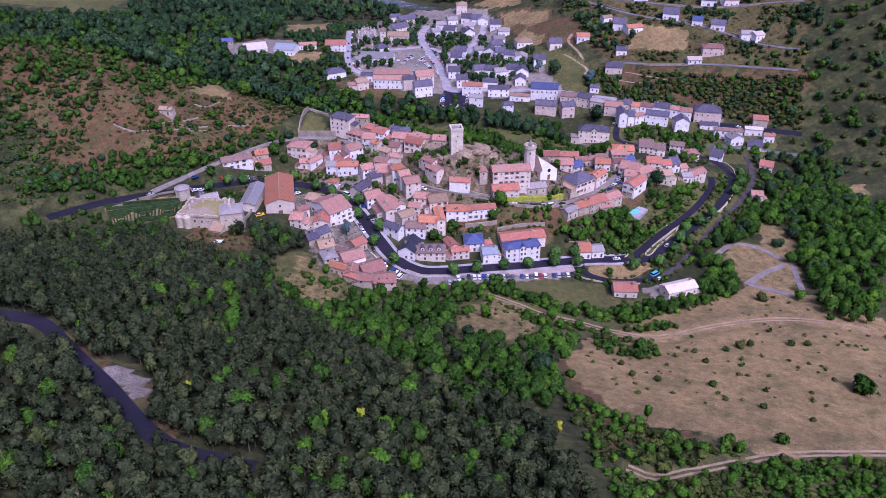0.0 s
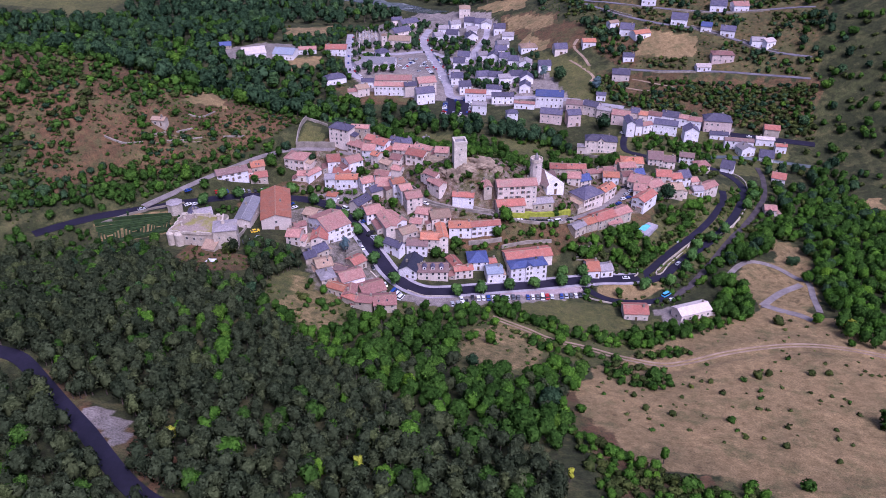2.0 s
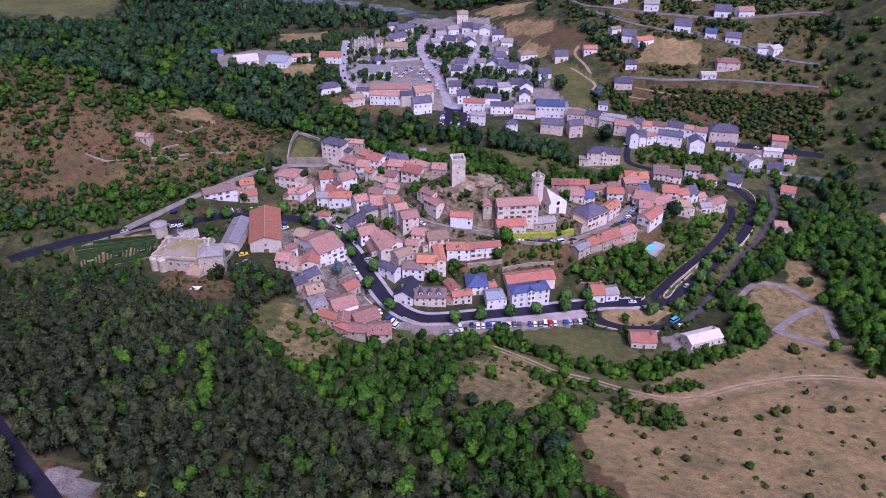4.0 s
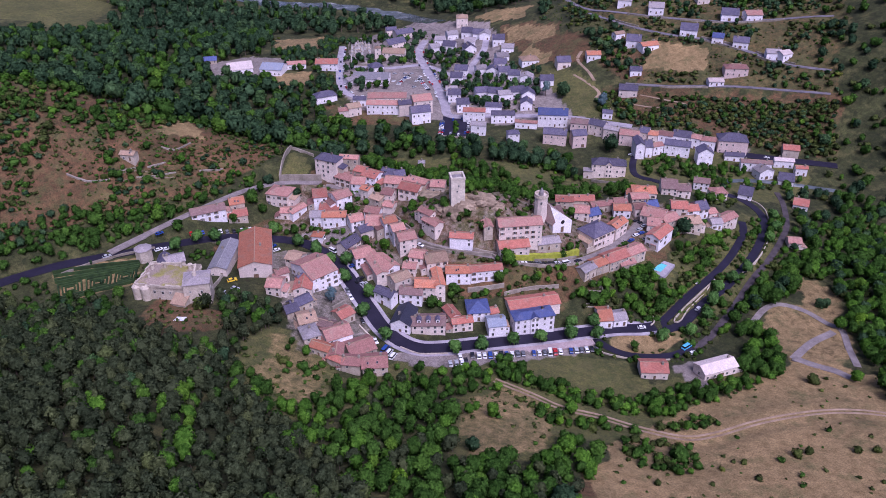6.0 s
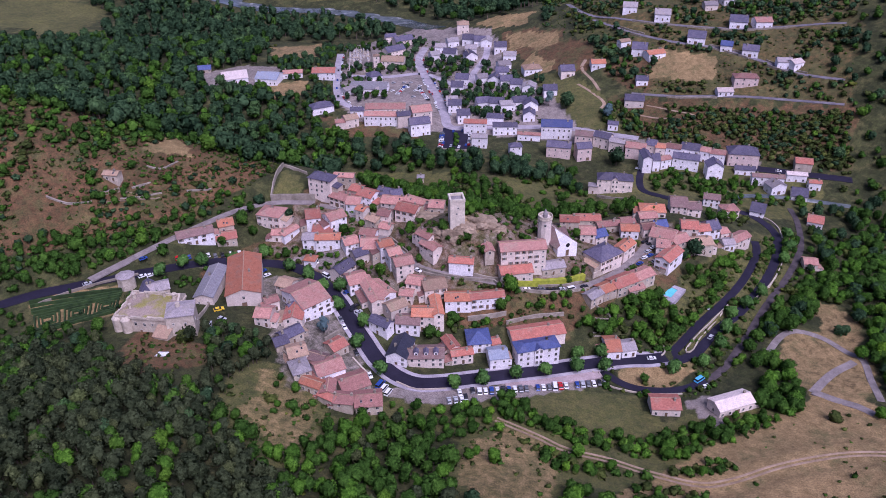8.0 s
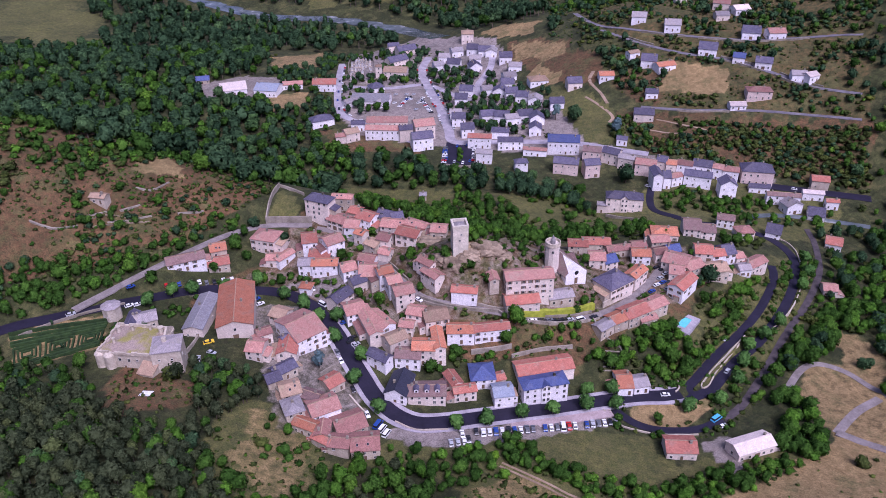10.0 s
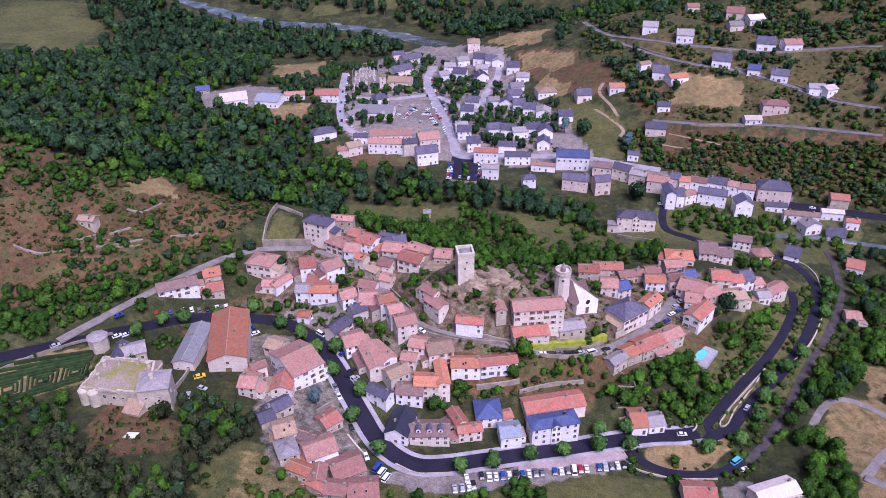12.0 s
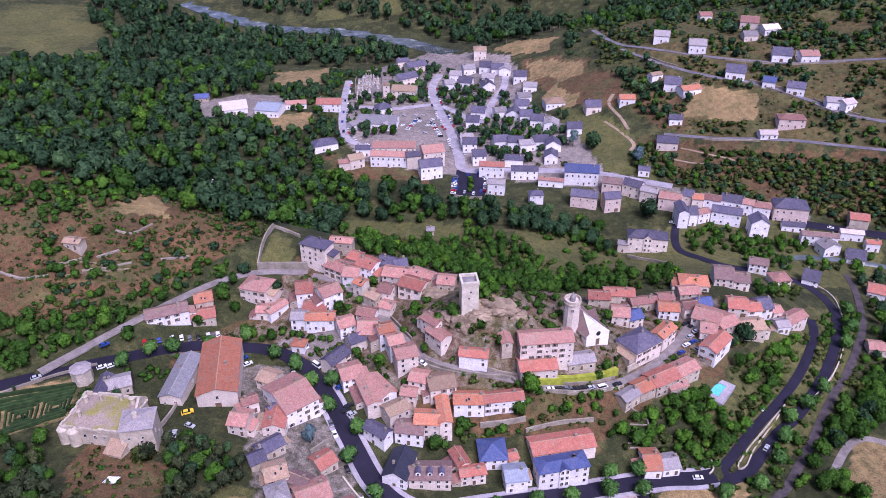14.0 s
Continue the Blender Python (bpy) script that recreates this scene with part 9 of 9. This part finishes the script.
tree(58.0, 213.6, 5.0, 1.15, 'shrub', 'oak', 'on the dry meadow', 'bushes on the meadow')
tree(29.4, 200.9, 4.0, 1.15, 'shrub', 'bright', 'on the dry meadow', 'bushes on the meadow')
tree(29.3, 183.8, 3.0, 1.15, 'shrub', 'bright', 'on the dry meadow', 'bushes on the meadow')
tree(34.2, 159.7, 4.0, 1.15, 'shrub', 'bright', 'on the dry meadow', 'bushes on the meadow')
tree(50.8, 146.1, 4.5, 1.15, 'shrub', 'oak', 'on the dry meadow', 'bushes on the meadow')
tree(66.1, 148.7, 3.5, 1.15, 'shrub', 'bright', 'on the dry meadow', 'bushes on the meadow')
tree(81.1, 151.6, 3.5, 1.15, 'shrub', 'oak', 'on the dry meadow', 'bushes on the meadow')
tree(91.0, 215.3, 3.0, 1.15, 'shrub', 'shrub', 'on the dry meadow', 'bushes on the meadow')
tree(95.3, 216.9, 2.6, 1.15, 'shrub', 'shrub', 'on the dry meadow', 'bushes on the meadow')
tree(109.4, 218.5, 2.4, 1.15, 'shrub', 'shrub', 'on the dry meadow', 'bushes on the meadow')
tree(115.4, 219.0, 2.2, 1.15, 'shrub', 'shrub', 'on the dry meadow', 'bushes on the meadow')
tree(57.2, 188.0, 2.2, 1.15, 'shrub', 'shrub', 'on the dry meadow', 'bushes on the meadow')
tree(73.1, 185.0, 2.4, 1.15, 'shrub', 'oak', 'on the dry meadow', 'bushes on the meadow')
tree(74.3, 175.8, 1.5, 1.15, 'shrub', 'shrub', 'on the dry meadow', 'bushes on the meadow')
tree(84.1, 172.5, 2.0, 1.15, 'shrub', 'shrub', 'on the dry meadow', 'bushes on the meadow')
tree(95.8, 166.2, 1.5, 1.15, 'shrub', 'shrub', 'on the dry meadow', 'bushes on the meadow')
tree(74.8, 211.2, 1.8, 1.15, 'shrub', 'shrub', 'on the dry meadow', 'bushes on the meadow')
tree(47.9, 199.5, 2.0, 1.15, 'shrub', 'shrub', 'on the dry meadow', 'bushes on the meadow')
tree(49.8, 190.5, 2.0, 1.15, 'shrub', 'shrub', 'on the dry meadow', 'bushes on the meadow')
tree(155.0, 295.5, 3.0, 1.15, 'shrub', 'oak', 'on the dry meadow', 'bushes on the meadow')
tree(133.6, 243.5, 3.0, 1.15, 'shrub', 'bright', 'on the dry meadow', 'bushes on the meadow')
tree(114.4, 261.2, 4.0, 1.15, 'shrub', 'shrub', 'on the dry meadow', 'bushes on the meadow')
tree(140.2, 319.9, 4.5, 1.15, 'shrub', 'dark', 'on the dry meadow', 'bushes on the meadow')
tree(138.8, 256.9, 6.0, 0.90, 'tree', 'yellow', 'at the edge of the meadow')
tree(129.9, 264.5, 5.0, 0.90, 'tree', 'bright', 'at the edge of the meadow')
tree(3.5, 224.4, 6.0, 0.90, 'tree', 'bright', 'at the edge of the meadow')
tree(-56.5, 285.7, 8.0, 1.00, 'pine', 'blue', 'between the village houses')
tree(-39.9, 317.3, 6.0, 1.00, 'tree', 'bright', 'between the village houses')
tree(-48.1, 321.7, 5.0, 1.00, 'tree', 'oak', 'between the village houses')
tree(-30.0, 337.5, 5.0, 1.00, 'shrub', 'bright', 'between the village houses')
tree(-58.0, 343.1, 6.0, 1.00, 'tree', 'oak', 'between the village houses')
tree(-47.5, 354.9, 5.0, 1.00, 'tree', 'oak', 'between the village houses')
tree(88.2, 352.8, 9.0, 1.00, 'tree', 'dark', 'between the village houses')
tree(82.6, 349.2, 6.0, 1.00, 'tree', 'dark', 'between the village houses')
tree(35.2, 324.5, 5.0, 1.00, 'tree', 'oak', 'between the village houses')
tree(32.2, 320.9, 4.0, 1.00, 'tree', 'oak', 'between the village houses')
tree(51.0, 341.8, 4.0, 1.00, 'shrub', 'oak', 'between the village houses')
tree(37.6, 349.3, 5.0, 1.00, 'tree', 'oak', 'between the village houses')
tree(-0.6, 321.1, 4.0, 1.00, 'shrub', 'oak', 'between the village houses')
tree(-16.7, 328.4, 5.0, 1.00, 'tree', 'oak', 'between the village houses')
tree(-21.4, 328.4, 4.0, 1.00, 'shrub', 'oak', 'between the village houses')
tree(-7.2, 324.1, 4.0, 1.00, 'shrub', 'oak', 'between the village houses')
tree(9.6, 308.4, 8.0, 1.00, 'tree', 'bright', 'between the village houses')
tree(6.2, 303.1, 6.0, 1.00, 'tree', 'oak', 'between the village houses')
tree(-19.3, 289.9, 6.0, 1.00, 'tree', 'oak', 'between the village houses')
tree(-11.1, 297.6, 5.0, 1.00, 'shrub', 'oak', 'between the village houses')
tree(26.0, 309.1, 4.0, 1.00, 'tree', 'oak', 'between the village houses')
tree(20.5, 306.2, 4.0, 1.00, 'shrub', 'oak', 'between the village houses')
tree(-105.0, 330.4, 5.0, 1.00, 'tree', 'oak', 'between the village houses')
tree(-89.0, 331.6, 5.0, 1.00, 'tree', 'oak', 'between the village houses')
tree(-79.8, 330.5, 5.0, 1.00, 'tree', 'oak', 'between the village houses')
tree(-82.3, 350.7, 6.0, 1.00, 'tree', 'dark', 'between the village houses')
tree(-99.8, 343.1, 6.0, 1.00, 'tree', 'oak', 'between the village houses')
tree(-95.2, 340.3, 5.0, 1.00, 'tree', 'oak', 'between the village houses')
tree(-75.7, 369.4, 3.0, 1.00, 'shrub', 'oak', 'between the village houses')
tree(-56.0, 355.1, 3.0, 1.00, 'shrub', 'bright', 'between the village houses')
tree(-96.2, 357.3, 5.0, 1.00, 'shrub', 'dark', 'between the village houses')
tree(73.9, 523.3, 12.0, 1.00, 'pine', 'blue', 'between the village houses')
tree(39.8, 546.2, 12.0, 1.00, 'pine', 'blue', 'between the village houses')
tree(73.7, 473.6, 12.0, 1.00, 'tree', 'dark', 'between the village houses')
tree(-59.0, 639.3, 9.0, 1.00, 'tree', 'dark', 'between the village houses')
tree(50.6, 541.0, 12.0, 1.00, 'tree', 'dark', 'between the village houses')
tree(75.8, 382.1, 5.0, 1.00, 'tree', 'oak', 'between the village houses')
tree(61.8, 313.0, 6.0, 1.10, 'tree', 'oak', 'on the slope below the pool')
tree(65.6, 307.6, 7.0, 1.10, 'tree', 'oak', 'on the slope below the pool')
tree(56.6, 318.1, 5.0, 1.10, 'tree', 'oak', 'on the slope below the pool')
tree(57.7, 304.0, 4.0, 1.10, 'tree', 'bright', 'on the slope below the pool')
tree(48.2, 305.3, 4.0, 1.10, 'tree', 'oak', 'on the slope below the pool')
tree(68.9, 303.6, 5.0, 1.10, 'tree', 'oak', 'on the slope below the pool')
tree(65.2, 316.2, 6.0, 1.10, 'tree', 'oak', 'on the slope below the pool')
tree(103.4, 308.1, 7.0, 1.10, 'tree', 'oak', 'beside the dirt track')
tree(110.5, 315.0, 7.0, 1.10, 'tree', 'dark', 'beside the dirt track')
tree(119.9, 319.4, 8.0, 1.10, 'tree', 'oak', 'beside the dirt track')
tree(134.2, 335.3, 7.0, 1.10, 'tree', 'oak', 'beside the dirt track')
tree(99.0, 302.6, 6.0, 1.10, 'tree', 'oak', 'beside the dirt track')
tree(104.0, 295.4, 6.0, 1.10, 'tree', 'oak', 'beside the dirt track')
tree(100.0, 282.1, 7.0, 1.10, 'tree', 'bright', 'beside the dirt track')
tree(103.7, 276.2, 6.0, 1.10, 'tree', 'oak', 'beside the dirt track')
tree(92.8, 269.4, 7.0, 1.10, 'tree', 'oak', 'beside the dirt track')
tree(-128.3, 269.5, 6.0, 1.10, 'tree', 'oak', 'below the castle wall')
tree(-115.5, 273.4, 6.0, 1.10, 'tree', 'oak', 'below the castle wall')
tree(-117.8, 293.4, 4.0, 1.10, 'tree', 'dark', 'below the castle wall')
tree(-82.3, 266.1, 6.0, 1.10, 'tree', 'oak', 'below the castle wall')
tree(-77.2, 264.5, 6.0, 1.10, 'tree', 'bright', 'below the castle wall')
tree(-89.8, 265.5, 5.0, 1.10, 'tree', 'oak', 'below the castle wall')
tree(-97.7, 266.0, 5.0, 1.10, 'shrub', 'shrub', 'below the castle wall')
tree(-89.2, 275.9, 5.0, 1.10, 'tree', 'oak', 'below the castle wall')
tree(-146.2, 287.8, 4.0, 0.80, 'poplar', 'dark', 'in the castle garden')
tree(-126.7, 291.8, 4.0, 0.80, 'poplar', 'dark', 'in the castle garden')
tree(-128.1, 284.0, 4.0, 0.80, 'poplar', 'dark', 'in the castle garden')
tree(-138.9, 278.7, 4.0, 0.80, 'poplar', 'dark', 'in the castle garden')
tree(-157.3, 255.9, 3.5, 1.30, 'shrub', 'rust', 'at the edge of the castle garden')
tree(-154.6, 255.2, 3.0, 1.30, 'shrub', 'rust', 'at the edge of the castle garden')
tree(-158.0, 254.7, 2.8, 1.30, 'shrub', 'rust', 'at the edge of the castle garden')
tree(141.4, 319.5, 5.0, 1.10, 'tree', 'dark', 'at the edge of the meadow')
tree(140.7, 303.4, 6.0, 1.10, 'tree', 'bright', 'at the edge of the meadow')
tree(143.3, 286.5, 6.0, 1.10, 'tree', 'bright', 'at the edge of the meadow')
tree(130.4, 264.3, 5.0, 1.10, 'tree', 'bright', 'at the edge of the meadow')
tree(-3.8, 225.9, 4.0, 1.10, 'tree', 'bright', 'at the edge of the meadow')
tree(-1.6, 228.7, 3.0, 1.10, 'tree', 'bright', 'at the edge of the meadow')
tree(2.9, 225.5, 3.4, 1.10, 'tree', 'bright', 'at the edge of the meadow')
tree(-2.2, 204.1, 5.0, 1.10, 'tree', 'dark', 'at the edge of the meadow')
tree(30.1, 202.8, 4.0, 1.10, 'tree', 'bright', 'at the edge of the meadow')
tree(28.5, 235.7, 5.0, 1.10, 'tree', 'bright', 'at the edge of the meadow')
tree(56.6, 243.0, 5.0, 1.10, 'tree', 'bright', 'at the edge of the meadow')
tree(-154.8, 335.1, 4.0, 1.15, 'tree', 'bright', 'on the rusty hillside')
tree(-154.6, 328.1, 2.6, 1.15, 'shrub', 'shrub', 'on the rusty hillside')
tree(-144.6, 350.3, 4.2, 1.15, 'tree', 'oak', 'on the rusty hillside')
tree(-131.0, 350.6, 4.4, 1.15, 'tree', 'bright', 'on the rusty hillside')
tree(-127.1, 347.8, 4.2, 1.15, 'tree', 'oak', 'on the rusty hillside')
tree(-115.6, 366.0, 2.6, 1.15, 'shrub', 'dark', 'on the rusty hillside')
tree(-108.2, 362.2, 3.4, 1.15, 'shrub', 'dark', 'on the rusty hillside')
tree(-133.0, 361.6, 3.0, 1.15, 'shrub', 'oak', 'on the rusty hillside')
tree(-144.4, 340.6, 2.4, 1.15, 'shrub', 'dark', 'on the rusty hillside')
tree(-149.5, 324.5, 3.0, 1.15, 'shrub', 'oak', 'on the rusty hillside')
tree(-121.3, 338.0, 3.6, 1.15, 'tree', 'bright', 'on the rusty hillside')
tree(-120.4, 345.1, 3.6, 1.15, 'tree', 'oak', 'on the rusty hillside')
tree(-115.9, 346.7, 3.0, 1.15, 'shrub', 'oak', 'on the rusty hillside')
tree(-157.6, 354.2, 3.4, 1.15, 'tree', 'oak', 'on the rusty hillside')
tree(-163.6, 355.0, 3.6, 1.15, 'shrub', 'oak', 'on the rusty hillside')
tree(-147.7, 362.7, 4.0, 1.15, 'tree', 'oak', 'on the rusty hillside')
tree(-154.5, 369.1, 4.0, 1.15, 'tree', 'bright', 'on the rusty hillside')
tree(-108.4, 355.0, 3.4, 1.15, 'tree', 'bright', 'on the rusty hillside')
tree(-18.2, 496.0, 2.6, 1.1, 'shrub', 'oak', 'on the island of the riverside car park')
tree(-17.6, 499.5, 3.0, 1.1, 'shrub', 'bright', 'on the island of the riverside car park')
tree(-18.8, 502.8, 2.6, 1.1, 'shrub', 'oak', 'on the island of the riverside car park')
tree(-17.8, 506.0, 3.2, 1.1, 'shrub', 'oak', 'on the island of the riverside car park')
tree(-18.4, 509.4, 2.6, 1.1, 'shrub', 'bright', 'on the island of the riverside car park')
tree(-13.6, 324.4, 3.6, 1.2, 'shrub', 'oak', 'at the foot of the keep')
tree(-9.4, 324.0, 3.0, 1.2, 'shrub', 'shrub', 'at the foot of the keep')
tree(-15.4, 327.0, 3.8, 1.1, 'tree', 'oak', 'at the foot of the keep')


# ==== the whole plan set out at full size ====
for ob in scene.objects:
    if ob.parent is None and ob.type in ("MESH", "EMPTY"):
        ob.matrix_basis = Matrix.Scale(FULL, 4) @ ob.matrix_basis
